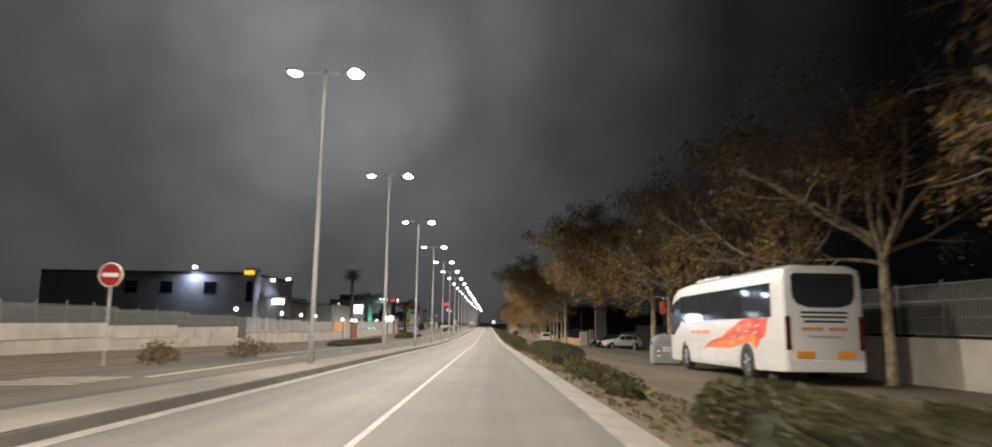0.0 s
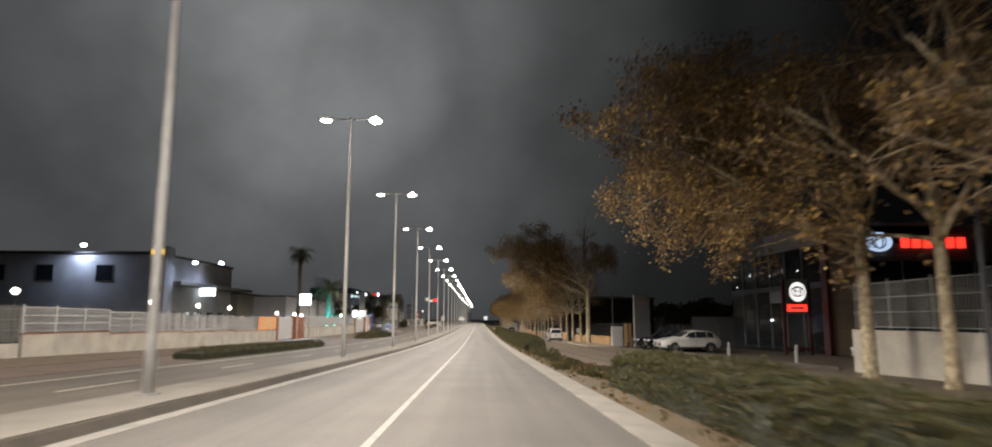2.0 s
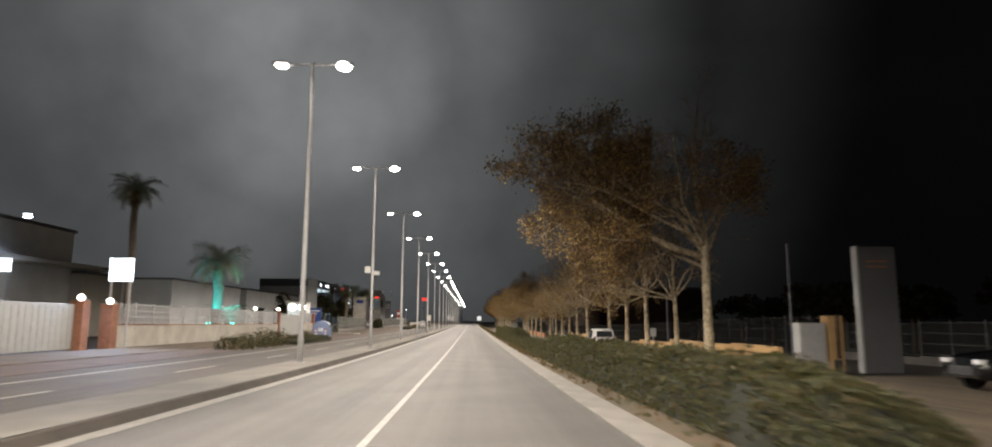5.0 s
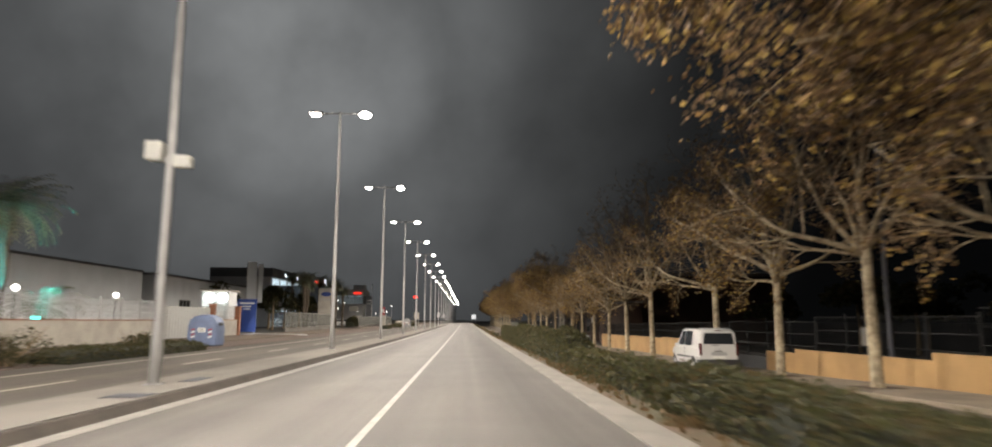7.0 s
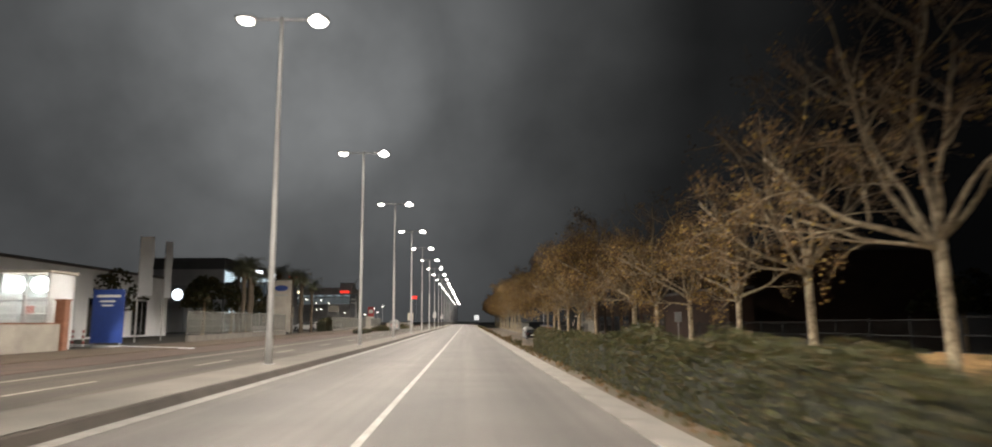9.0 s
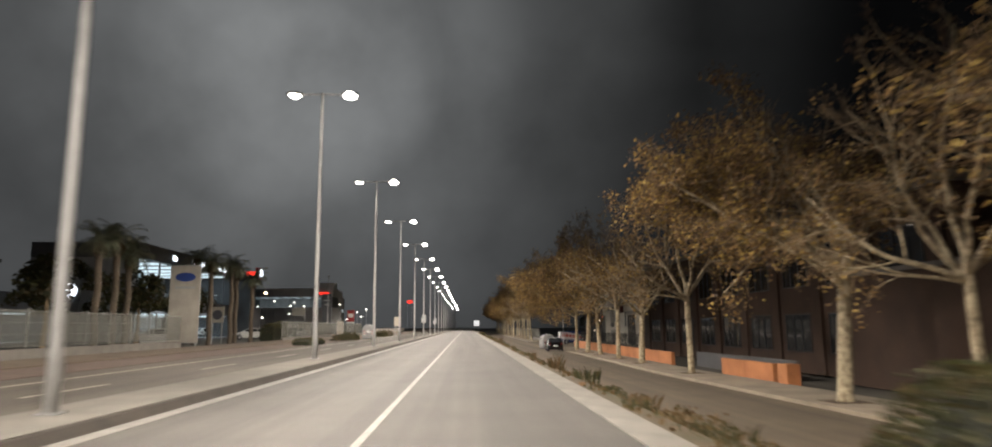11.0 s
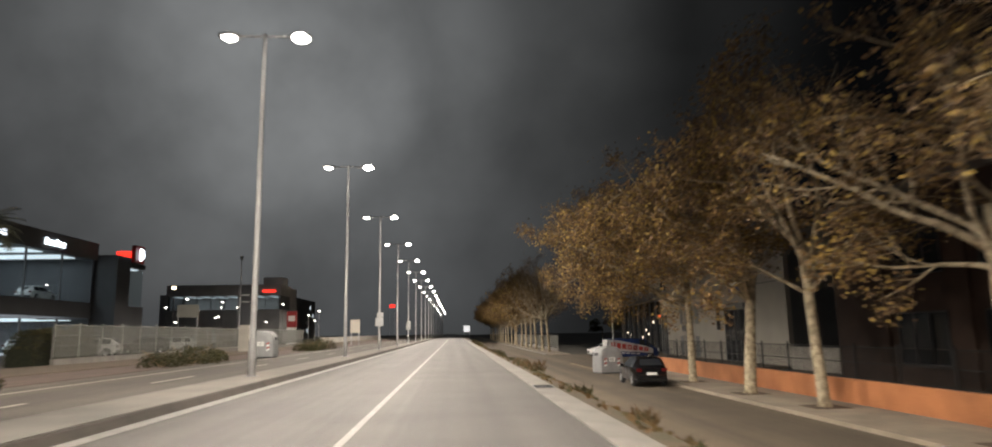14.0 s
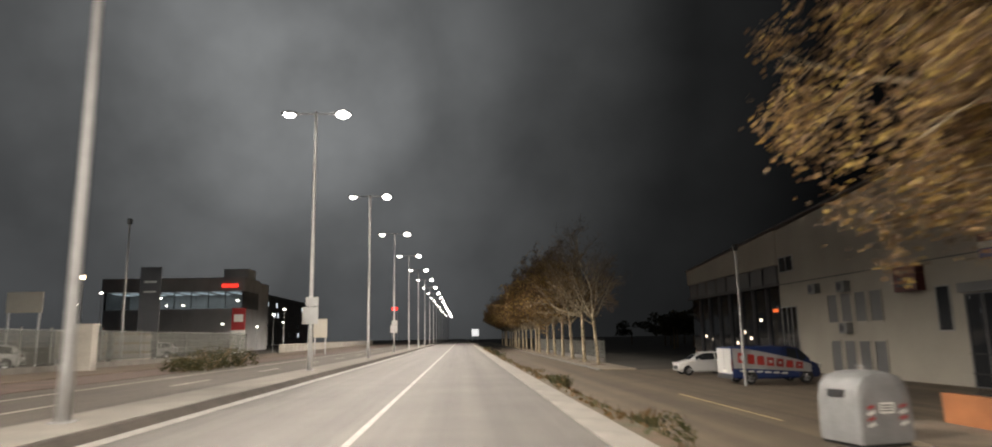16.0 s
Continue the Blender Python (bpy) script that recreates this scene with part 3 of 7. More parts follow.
# x, y, prototype, size
TREES = [(13.6, 12, 3, 1.1), (13.9, 22.8, 2, 1.2), (14.2, 29.3, 3, 1.22), (13.6, 34.4, 2, 1.22), (12.9, 41.7, 3, 1.22), (13.0, 46.9, 2, 1.2), (12.7, 50.3, 0, 1.02),
         (12.3, 104, 0, 1.22), (12.3, 109.5, 3, 0.95), (12.3, 116.3, 3, 1.12), (12.3, 122.5, 2, 1.08), (12.3, 129, 3, 1.05), (12.3, 140.5, 3, 1.12), (12.3, 147.4, 3, 1.08), (12.3, 154, 2, 0.92),
         (12.3, 160.6, 2, 0.95), (12.3, 167, 3, 0.95), (12.0, 172.5, 1, 1.08), (12.3, 188, 3, 1.12), (12.3, 198.5, 6, 1.0), (12.2, 205.3, 2, 1.15), (12.3, 213.2, 5, 1.2), (12.05, 218.3, 1, 1.1), (12.1, 225, 0, 0.9),
         (12.3, 278.5, 4, 1.0), (12.3, 285.5, 3, 1.25), (12.3, 292.5, 5, 1.2)]
rng = random.Random(5)
TREES += [(12.3 + rng.uniform(-0.2, 0.2), 300 + 7.5 * k, 7, rng.uniform(1.1, 1.28)) for k in range(17)]
placed = set()
# the widest crowns swing their long limbs up the road
SWING = {50.3: -10, 104: -14, 225: -10}
for x, y, k, s in TREES:
    turn = SWING.get(y, rng.uniform(-35, 35))
    y *= 1.012
    m = pose(x, y, h(x, y) + 0.05, 0, 0, turn)
    if k not in placed:
        placed.add(k)
        protos[k].matrix_world = m @ Matrix.Diagonal((s, s, s, 1))
    else:
        c = copy_thing(protos[k], m)
        c.scale = (s, s, s)
    if 96 < y < 300:
        bm = bmesh.new()
        e = 0.62
        slab(bm, [(x + a * e, y + b * e, h(x, y) + 0.088 + b * e * (h(x, y + 1) - h(x, y))) for a, b in ((-1, -1), (1, -1), (1, 1), (-1, 1))], (0, 0, -1), 0.03)
        structure("tree_pit", bm, M_PIT, "square patch of dark rusty earth round a tree trunk", "tree pit")


# ---- hedges, shrubs and weeds ----
def leafy(bm, rng, n, cx, cy, cz, rx, ry, rz, s0=0.04, s1=0.09, flat=False):
    for _ in range(n):
        if flat:
            c = Vector((cx + rng.uniform(-rx, rx), cy + rng.uniform(-ry, ry), cz + rng.uniform(0, rz)))
        else:
            v = Vector((rng.gauss(0, 1), rng.gauss(0, 1), abs(rng.gauss(0, 1)))).normalized() * rng.uniform(0.55, 1.05) ** 0.6
            c = Vector((cx + v.x * rx, cy + v.y * ry, cz + v.z * rz))
        s = rng.uniform(s0, s1)
        e = Euler((rng.uniform(0, 6.3), rng.uniform(0, 6.3), rng.uniform(0, 6.3))).to_matrix()
        vs = [bm.verts.new(c + e @ Vector(v) * s) for v in ((-0.5, -1, 0), (0.5, -1, 0.15), (0.6, 0.6, 0), (0, 1.2, 0.1), (-0.6, 0.6, 0))]
        bm.faces.new(vs)


def hedge(y0, y1, x, w, top, label, m=None, seed=1, density=620):
    """A boxy clipped hedge: leaves on its top and sides, uneven along its length."""
    rng = random.Random(seed)
    ym = (y0 + y1) / 2
    t = thing("hedge", label, "hedge", pose(x, ym, h(x, ym)), "hedges of the planted strips")
    bm, core = bmesh.new(), bmesh.new()
    z0 = h(x, ym)

    def high(y):
        return top * (0.88 + 0.3 * noise.noise(Vector((seed * 7.1, y * 0.45, 0))) + 0.12 * noise.noise(Vector((seed, y * 1.7, 5))))

    for _ in range(int(density * (y1 - y0) * (0.6 * w + top))):
        y = rng.uniform(y0, y1)
        hh = high(y)
        e = min(1, (y - y0) / 0.8 + 0.25, (y1 - y) / 0.8 + 0.25) ** 0.5
        hh *= e
        u = rng.uniform(-1, 1)
        if rng.random() < 0.55:
            px, pz = u, hh * (1 - 0.22 * abs(u) ** 3) + rng.gauss(0, 0.05)
        else:
            px, pz = (1 if u > 0 else -1) * rng.uniform(0.86, 1.05), hh * 0.85 * rng.random() ** 0.8
        wx = x + px * w / 2 * (0.93 + 0.14 * noise.noise(Vector((3, y * 0.8, px))))
        s = rng.uniform(0.022, 0.05)
        rm = Euler((rng.uniform(0, 6.3), rng.uniform(0, 6.3), rng.uniform(0, 6.3))).to_matrix()
        c = Vector((wx - x, y - ym, h(wx, y) + pz - z0))
        vs = [bm.verts.new(c + rm @ Vector(v) * s) for v in ((0, -1.2, 0), (0.75, 0, 0.2), (0, 1.2, 0), (-0.75, 0, 0.2))]
        bm.faces.new(vs)
    # solid core that fills the hedge, darker than most of its leaves
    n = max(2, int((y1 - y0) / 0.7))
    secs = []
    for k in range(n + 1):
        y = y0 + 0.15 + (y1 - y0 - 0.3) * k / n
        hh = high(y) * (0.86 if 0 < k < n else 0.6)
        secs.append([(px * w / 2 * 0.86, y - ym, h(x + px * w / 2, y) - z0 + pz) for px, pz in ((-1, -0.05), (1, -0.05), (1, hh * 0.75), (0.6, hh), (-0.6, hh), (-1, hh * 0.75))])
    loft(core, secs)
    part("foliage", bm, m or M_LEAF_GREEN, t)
    part("dark_core", core, M_HEDGECORE, t)
    return t


def shrub(x, y, r, top, label, m=None, seed=1, n=900):
    rng = random.Random(seed)
    t = thing("shrub", label, "shrub", pose(x, y, h(x, y)), "shrubs of the planted strips")
    bm, st = bmesh.new(), bmesh.new()
    for k in range(5):
        a = rng.uniform(0, 6.3)
        leafy(bm, rng, n // 5, math.cos(a) * r * 0.45, math.sin(a) * r * 0.45, 0.02, r * 0.6, r * 0.6, top * rng.uniform(0.7, 1.05), 0.022, 0.05)
    for k in range(14):
        a = rng.uniform(0, 6.3)
        tube(st, (0, 0, -0.05), (math.cos(a) * r * 0.7, math.sin(a) * r * 0.7, top * rng.uniform(0.6, 1.05)), 0.012, 0.004, 4)
    part("foliage", bm, m or M_LEAF_GREEN, t)
    part("stem_mass", st, M_TWIG, t)
    return t


def tuft(x, y, r, top, label, seed, n=70):
    """Thin arching blades and stalks growing out of one spot."""
    rng = random.Random(seed)
    t = thing("weed_tuft", label, "weeds", pose(x, y, h(x, y)), "weeds on the verge")
    bm = bmesh.new()
    for k in range(n):
        a, q = rng.uniform(0, 6.3), r * rng.random() ** 0.6
        o = Vector((math.cos(a) * q, math.sin(a) * q, -0.02))
        b = a + rng.gauss(0, 1.0)
        ln = top * rng.uniform(0.45, 1.1)
        lean = Vector((math.cos(b), math.sin(b), 0)) * ln * rng.uniform(0.1, 0.6)
        side = Vector((-math.sin(b), math.cos(b), 0)) * rng.uniform(0.006, 0.014)
        mid = o + lean * 0.35 + Vector((0, 0, ln * 0.62))
        tip = o + lean + Vector((0, 0, ln))
        vs = [bm.verts.new(p) for p in (o - side, o + side, mid + side * 0.8, tip, mid - side * 0.8)]
        bm.faces.new(vs)
    part("grass", bm, M_LEAF_GREEN if seed % 3 == 0 else M_LEAF_DRY, t)
    bm = bmesh.new()
    leafy(bm, rng, n, 0, 0, 0.0, r, r, top * 0.7, 0.015, 0.035)
    part("weed_foliage", bm, M_LEAF_DRY if seed % 2 else M_LEAF_GREEN, t)
    return t


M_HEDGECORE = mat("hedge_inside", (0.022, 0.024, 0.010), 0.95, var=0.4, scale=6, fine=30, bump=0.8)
H_G = "trimmed green hedge on the planted strip beside the carriageway"
for k, (a, b, x, w, top) in enumerate([(-20, 10.8, 4.35, 1.9, 0.85), (31, 46, 3.95, 1.7, 0.98), (76, 99.5, 3.85, 1.7, 1.2), (120.3, 141, 3.75, 1.4, 1.42), (141, 158.5, 3.85, 1.45, 1.4)]):
    hedge(a, b, x, w, top, H_G, seed=10 + k)
hedge(99.8, 120.1, 4.3, 2.6, 0.86, "low green ground-cover hedge on the planted strip", seed=31)
for k, (x, y, r, top) in enumerate([(3.6, 15.5, 0.7, 0.35), (3.8, 18, 0.7, 0.45), (3.6, 20.5, 0.8, 0.5), (3.7, 23.5, 0.9, 0.6), (3.8, 27, 0.9, 0.6), (3.7, 66.3, 0.8, 0.55), (3.6, 72.5, 0.7, 0.6), (3.9, 74.5, 0.6, 0.4), (3.8, 61, 0.5, 0.3), (3.7, 57, 0.6, 0.3), (3.9, 46.5, 0.6, 0.25), (3.5, 50, 0.5, 0.22), (4.1, 53, 0.6, 0.25)]):
    shrub(x, y, r, top, "small dark green shrub in dry earth", seed=50 + k)
rng = random.Random(8)
for k in range(44):
    y = 160 + k * 3.3 + rng.uniform(-1.6, 1.6)
    tuft(rng.uniform(2.8, 4.4), y, rng.uniform(0.2, 0.55), rng.uniform(0.2, 0.5), "straggling dry weeds at the edge of the gutter", 80 + k)
for k in range(16):
    tuft(rng.uniform(2.7, 4.6), 44.5 + k * 1.9 + rng.uniform(-0.8, 0.8), rng.uniform(0.2, 0.5), rng.uniform(0.15, 0.4), "low dry grass tuft on the planting strip", 200 + k)
for k in range(10):
    tuft(rng.uniform(2.7, 3.2), 101 + k * 2 + rng.uniform(-0.8, 0.8), rng.uniform(0.2, 0.4), rng.uniform(0.12, 0.3), "low dry grass tuft on the planting strip", 230 + k)
for k in range(4):
    shrub(3.7 + 0.15 * (k % 2), 160 + k * 2.0, 0.6, 0.4, "straggling dry weeds at the edge of the gutter", M_LEAF_DRY, 140 + k, 300)
shrub(4.2, 174.4, 0.75, 0.5, "small dark green shrub in dry earth", M_LEAF_GREEN, 132, 700)
shrub(4.0, 170.4, 0.7, 0.35, "low reddish dry shrub on the planting strip", M_LEAF_DRY, 133, 500)
shrub(3.8, 234.2, 0.8, 0.6, "grey-green weed clump at the edge of the gutter", M_LEAF_GREEN, 130, 420)
shrub(3.5, 246, 0.5, 0.4, "grey-green weed clump at the edge of the gutter", M_LEAF_GREEN, 131, 300)
# far side
for k, (x, y, r, top, m) in enumerate([(-11.7, 25.6, 0.9, 0.95, M_LEAF_DRY), (-13.1, 29.0, 0.8, 0.7, M_LEAF_DRY), (-11.6, 32.8, 0.9, 1.0, M_LEAF_DRY), (-13, 40, 1.2, 0.75, M_LEAF_DRY)]):
    shrub(x, y, r, top, "spiky dry shrub beside the red-brown path", m, 150 + k, 600)
for k, (y, r, top) in enumerate(((109.6, 1.2, 0.8), (112.8, 1.5, 1.25), (118.4, 1.4, 1.15), (116.0, 1.0, 0.6), (126.5, 1.2, 1.0))):
    shrub(-13.6, y, r, top, "loose rounded green shrub beside the service road", M_LEAF_GREEN, 180 + k, 1600)
hedge(230, 236.5, -22.3, 1.6, 2.3, "tall dark green clipped bush behind the mesh fence", seed=175, density=420)
for k, (a, b, top) in enumerate([(60, 84, 0.5), (119.5, 131, 0.5), (207.5, 213.5, 0.5)]):
    hedge(a, b, -13.1, 1.5, top, "loose green shrub row beside the service road", None, 160 + k, 260)
for k, (x, y, r, top) in enumerate(((-13.6, 226.4, 1.3, 0.9), (-13.2, 229.0, 1.4, 1.0), (-13.0, 231.6, 1.0, 0.8), (-13.0, 254.6, 1.2, 0.85), (-12.8, 257.2, 1.5, 1.3), (-12.5, 260.4, 1.2, 1.0))):
    shrub(x, y, r, top, "loose rounded green shrub beside the service road", M_LEAF_GREEN, 190 + k, 1500)
# fallen leaves and grass on the strip
rng = random.Random(3)
bm = bmesh.new()
for _ in range(9000):
    y = rng.uniform(0, 300)
    x = rng.uniform(2.52, 5.0)
    leafy(bm, rng, 1, x, y, h(x, y) + 0.012, 0.01, 0.01, 0.03, 0.03, 0.075, True)
tagged(obj("fallen_leaves", bm, M_LEAF_DRY), "scattered dry brown leaves on the planting strip", "leaves", kind="stuff")
rng = random.Random(4)
bm = bmesh.new()
for _ in range(14000):
    y = rng.uniform(-5, 300)
    x = 2.6 + 2.3 * rng.random()
    if noise.noise(Vector((x * 0.5, y * 0.25, 3))) < -0.05:
        continue
    z = h(x, y)
    a, b = rng.uniform(0, 6.3), rng.uniform(0.06, 0.2)
    dx, dy = math.cos(a) * 0.012, math.sin(a) * 0.012
    vs = [bm.verts.new(p) for p in ((x - dx, y - dy, z), (x + dx, y + dy, z), (x + rng.gauss(0, 0.05), y + rng.gauss(0, 0.05), z + b))]
    bm.faces.new(vs)
tagged(obj("grass", bm, M_LEAF_GREEN), "thin tufts of grass on the planting strip", "grass", kind="stuff")


# ---- vehicles ----
def wheel(parent, x, y, r, w, out):
    """A wheel standing on z = 0 with its axle along x; out is the side that shows the rim."""
    bm = bmesh.new()
    prof = [(-w / 2, r * 0.62), (-w / 2, r * 0.92), (-w * 0.36, r), (w * 0.36, r), (w / 2, r * 0.92), (w / 2, r * 0.62)]
    n = 20
    rings = [[bm.verts.new((x + px, y + math.cos(2 * math.pi * k / n) * pr, r + math.sin(2 * math.pi * k / n) * pr)) for k in range(n)] for px, pr in prof]
    for a, b in zip(rings, rings[1:]):
        for k in range(n):
            bm.faces.new((a[k], a[(k + 1) % n], b[(k + 1) % n], b[k]))
    wh = part("wheel", bm, M_RUBBER, parent, "black tyre")
    bm = bmesh.new()
    xo = x + out * w * 0.42
    tube(bm, (x - out * w * 0.3, y, r), (xo, y, r), r * 0.63, r * 0.63, 20, True)
    tube(bm, (xo, y, r), (xo + out * 0.02, y, r), r * 0.2, r * 0.16, 10, True)
    for k in range(5):
        a = 2 * math.pi * k / 5
        tube(bm, (xo + out * 0.012, y + math.cos(a) * r * 0.15, r + math.sin(a) * r * 0.15), (xo + out * 0.012, y + math.cos(a) * r * 0.58, r + math.sin(a) * r * 0.58), 0.03, 0.03, 5, True)
    part("rim", bm, M_ALLOY, wh)


def car(name, label, at, stations, paint, wheels, glass, rear_glass, front_glass, wr=0.33, tw=0.21, tail=None, head=None, plate=True, bumper=None, group=""):
    """stations: y, bottom, shoulder height, roof height, half width, half width of the roof; rear at y = 0, front at +y."""
    t = thing(name, label, "car", at, group)
    ys = [s[0] for s in stations]

    def sec(y):
        return [float(np.interp(y, ys, [s[i] for s in stations])) for i in range(1, 6)]

    def pt(side, y, f, off=0.0):
        zb, zs, zr, w, wr_ = sec(y)
        return (side * (w + (wr_ - w) * f + off), y, zs + (zr - zs) * f)

    bm = bmesh.new()
    secs = []
    for y in ys:
        zb, zs, zr, w, wt = sec(y)
        zm = zb + (zs - zb) * 0.45
        secs.append([(-w * 0.9, y, zb), (w * 0.9, y, zb), (w, y, zb + 0.1), (w * 1.0, y, zm), (w * 0.985, y, zs - 0.03), (w * 0.95, y, zs), (wt, y, zr - 0.05), (wt * 0.86, y, zr), (-wt * 0.86, y, zr), (-wt, y, zr - 0.05), (-w * 0.95, y, zs), (-w * 0.985, y, zs - 0.03), (-w, y, zm), (-w, y, zb + 0.1)])
    loft(bm, secs)
    body = part("body", bm, paint, t, smooth=True)
    body.data.set_sharp_from_angle(angle=radians(35))
    for side in (-1, 1):
        for a, b in glass:
            bm = bmesh.new()
            lo = [pt(side, a + (b - a) * k / 4, 0.08, 0.004) for k in range(5)]
            hi = [pt(side, a + (b - a) * k / 4, 0.86, 0.004) for k in range(5)]
            slab(bm, lo + hi[::-1], (side, 0, 0), 0.008)
            part("side_window", bm, M_GLASS, t, "dark window")
        for y in wheels:
            zb, zs, zr, w, wt = sec(y)
            bm = bmesh.new()
            pts = [(side * (w + 0.004), y + math.cos(a) * (wr + 0.06), max(0.14, wr + math.sin(a) * (wr + 0.06))) for a in [math.pi * k / 12 - 0.26 + 0.043 * k for k in range(13)]]
            slab(bm, pts, (-side, 0, 0), 0.03)
            part("wheel_arch", bm, M_BLACKPLASTIC, t)
            wheel(t, side * (w - tw * 0.42), y, wr, tw, side)
        for (a0, b0), (a1, b1) in zip(glass, glass[1:]):
            y = (b0 + a1) / 2
            zb, zs, zr, w, wt = sec(y)
            part("door_seam", boxed(side * (w - 0.01), side * (w + 0.003), y - 0.008, y + 0.008, zb + 0.14, zs - 0.02), M_INK, t)
        yb = glass[-1][1]
        zb, zs, zr, w, wt = sec(yb)
        bm = boxed(side * w, side * (w + 0.17), yb - 0.2, yb - 0.05, zs - 0.02, zs + 0.13, 0.03)
        part("mirror", bm, paint, t)
        for k, (a, b) in enumerate(glass[:2]):
            y = (a + b) / 2
            zb, zs, zr, w, wt = sec(y)
            part("door_handle", boxed(side * w, side * (w + 0.025), y - 0.28, y - 0.12, zs - 0.15, zs - 0.12, 0.006), paint, t)
    for nm, (ya, yb, fa, fb) in (("rear_window", rear_glass), ("windscreen", front_glass)):
        A, B = sec(ya), sec(yb)
        za, zb_, wa, wb = A[2], B[2], A[4] * fa, B[4] * fb
        nrm = Vector((0, za - zb_, yb - ya)).normalized()
        if nrm.y * (-1 if nm == "rear_window" else 1) < 0:
            nrm = -nrm
        bm = bmesh.new()
        pts = [Vector(p) + nrm * 0.01 for p in ((-wa, ya, za), (wa, ya, za), (wb, yb, zb_), (-wb, yb, zb_))]
        slab(bm, pts, nrm, 0.006)
        part(nm, bm, M_GLASS, t, "dark glass")
    L = ys[-1]
    z0, z1, zr, w, wt = sec(0.12)
    tz, th, tww = tail
    for side in (-1, 1):
        part("tail_light", boxed(side * (w - tww), side * (w - 0.02), -0.012, 0.16, tz, tz + th, 0.015), M_REDLENS, t, "red tail light")
        zf = sec(L - 0.15)
        hz, hh, hw = head
        part("headlight", boxed(side * (zf[3] - hw), side * (zf[3] - 0.03), L - 0.28, L + 0.01, hz, hz + hh, 0.03), M_CLEARLENS, t, "clear headlight")
    if plate:
        part("number_plate", boxed(-0.26, 0.26, -0.02, 0.0, z0 + 0.32, z0 + 0.43), M_PLATE, t)
    bw = sec(0.1)[3]
    part("rear_bumper", boxed(-bw * 0.97, bw * 0.97, -0.04, 0.14, z0 - 0.02, z0 + 0.22, 0.04), bumper or M_BLACKPLASTIC, t)
    fw = sec(L - 0.1)[3]
    part("grille", boxed(-fw * 0.6, fw * 0.6, L - 0.03, L + 0.015, z0 + 0.1, z0 + 0.35, 0.02), M_BLACKPLASTIC, t)
    return t


# small people carrier on the service road
KANGOO = [(0.0, 0.30, 0.98, 1.02, 0.80, 0.72), (0.05, 0.27, 1.02, 1.70, 0.85, 0.72), (0.35, 0.25, 1.03, 1.80, 0.90, 0.76), (1.6, 0.24, 1.04, 1.84, 0.91, 0.76), (2.5, 0.24, 1.04, 1.80, 0.91, 0.74), (3.35, 0.24, 1.03, 1.10, 0.90, 0.68), (3.75, 0.25, 0.98, 1.0, 0.87, 0.62), (4.1, 0.28, 0.80, 0.82, 0.78, 0.55), (4.2, 0.34, 0.62, 0.64, 0.66, 0.5)]
yk = 127.5
carrier = car("people_carrier", "small white people carrier with black bumpers parked on the service road", pose(11.2, yk, h(11, yk) - 0.02, 0, 0, 0) @ Matrix.Diagonal((1.03, 1.0, 1.06, 1)), KANGOO, M_WHITEPAINT, (0.75, 3.45), [(1.0, 1.85), (2.02, 2.85)], (0.012, 0.046, 0.95, 0.84), (3.28, 2.6, 0.98, 0.84), 0.31, 0.2, (0.72, 0.5, 0.12), (0.66, 0.2, 0.3))
part("bumper_skirt", boxed(-0.9, 0.9, -0.06, 0.34, 0.26, 0.56, 0.05), M_BLACKPLASTIC, carrier, "deep black rear bumper")
part("plate_recess", boxed(-0.34, 0.34, -0.014, 0.02, 0.72, 0.86, 0.01), M_SIGNGREY, carrier)
part("tailgate_handle", boxed(-0.2, 0.14, -0.024, 0.0, 0.88, 0.92, 0.008), M_BLACKPLASTIC, carrier)
part("badge", boxed(-0.05, 0.05, -0.02, 0.0, 0.96, 1.04, 0.01), M_ALLOY, carrier)
part("rear_wiper", boxed(-0.3, 0.02, 0.0, 0.02, 1.12, 1.14), M_BLACKPLASTIC, carrier)
part("brake_lamp", boxed(-0.14, 0.14, 0.02, 0.06, 1.74, 1.77, 0.005), M_REDLENS, carrier, "high red brake lamp")
for s in (-1, 1):
    part("rub_strip", boxed(s * 0.89, s * 0.925, 1.05, 3.0, 0.58, 0.66, 0.01), M_BLACKPLASTIC, carrier, "black rub strip")
    part("roof_rail", boxed(s * 0.68, s * 0.72, 0.5, 2.4, 1.80, 1.85, 0.01), M_BLACKPLASTIC, carrier)
    part("sill", boxed(s * 0.86, s * 0.915, 1.2, 3.0, 0.22, 0.34, 0.02), M_BLACKPLASTIC, carrier)

HATCH = [(0.0, 0.32, 0.82, 0.86, 0.72, 0.60), (0.06, 0.26, 0.90, 0.98, 0.80, 0.60), (0.45, 0.22, 0.93, 1.34, 0.87, 0.60), (1.0, 0.2, 0.93, 1.43, 0.89, 0.62), (2.0, 0.2, 0.92, 1.44, 0.89, 0.62), (2.6, 0.2, 0.91, 1.30, 0.89, 0.60), (3.2, 0.2, 0.90, 0.96, 0.88, 0.60), (3.8, 0.22, 0.80, 0.82, 0.84, 0.58), (4.15, 0.26, 0.68, 0.70, 0.74, 0.5), (4.25, 0.32, 0.55, 0.57, 0.62, 0.45)]
yk = 226.2
car("hatchback", "glossy black hatchback parked on the service road", pose(9.56, yk, h(9, yk) - 0.02, 0, 0, -1.2) @ Matrix.Diagonal((0.95, 0.9, 1.0, 1)), HATCH, M_BLACKPAINT, (0.75, 3.4), [(0.5, 1.2), (1.28, 2.05), (2.12, 2.75)], (0.1, 0.41, 0.96, 0.84), (3.14, 2.64, 0.98, 0.84), 0.31, 0.2, (0.72, 0.16, 0.3), (0.6, 0.15, 0.3), bumper=M_BLACKPAINT)

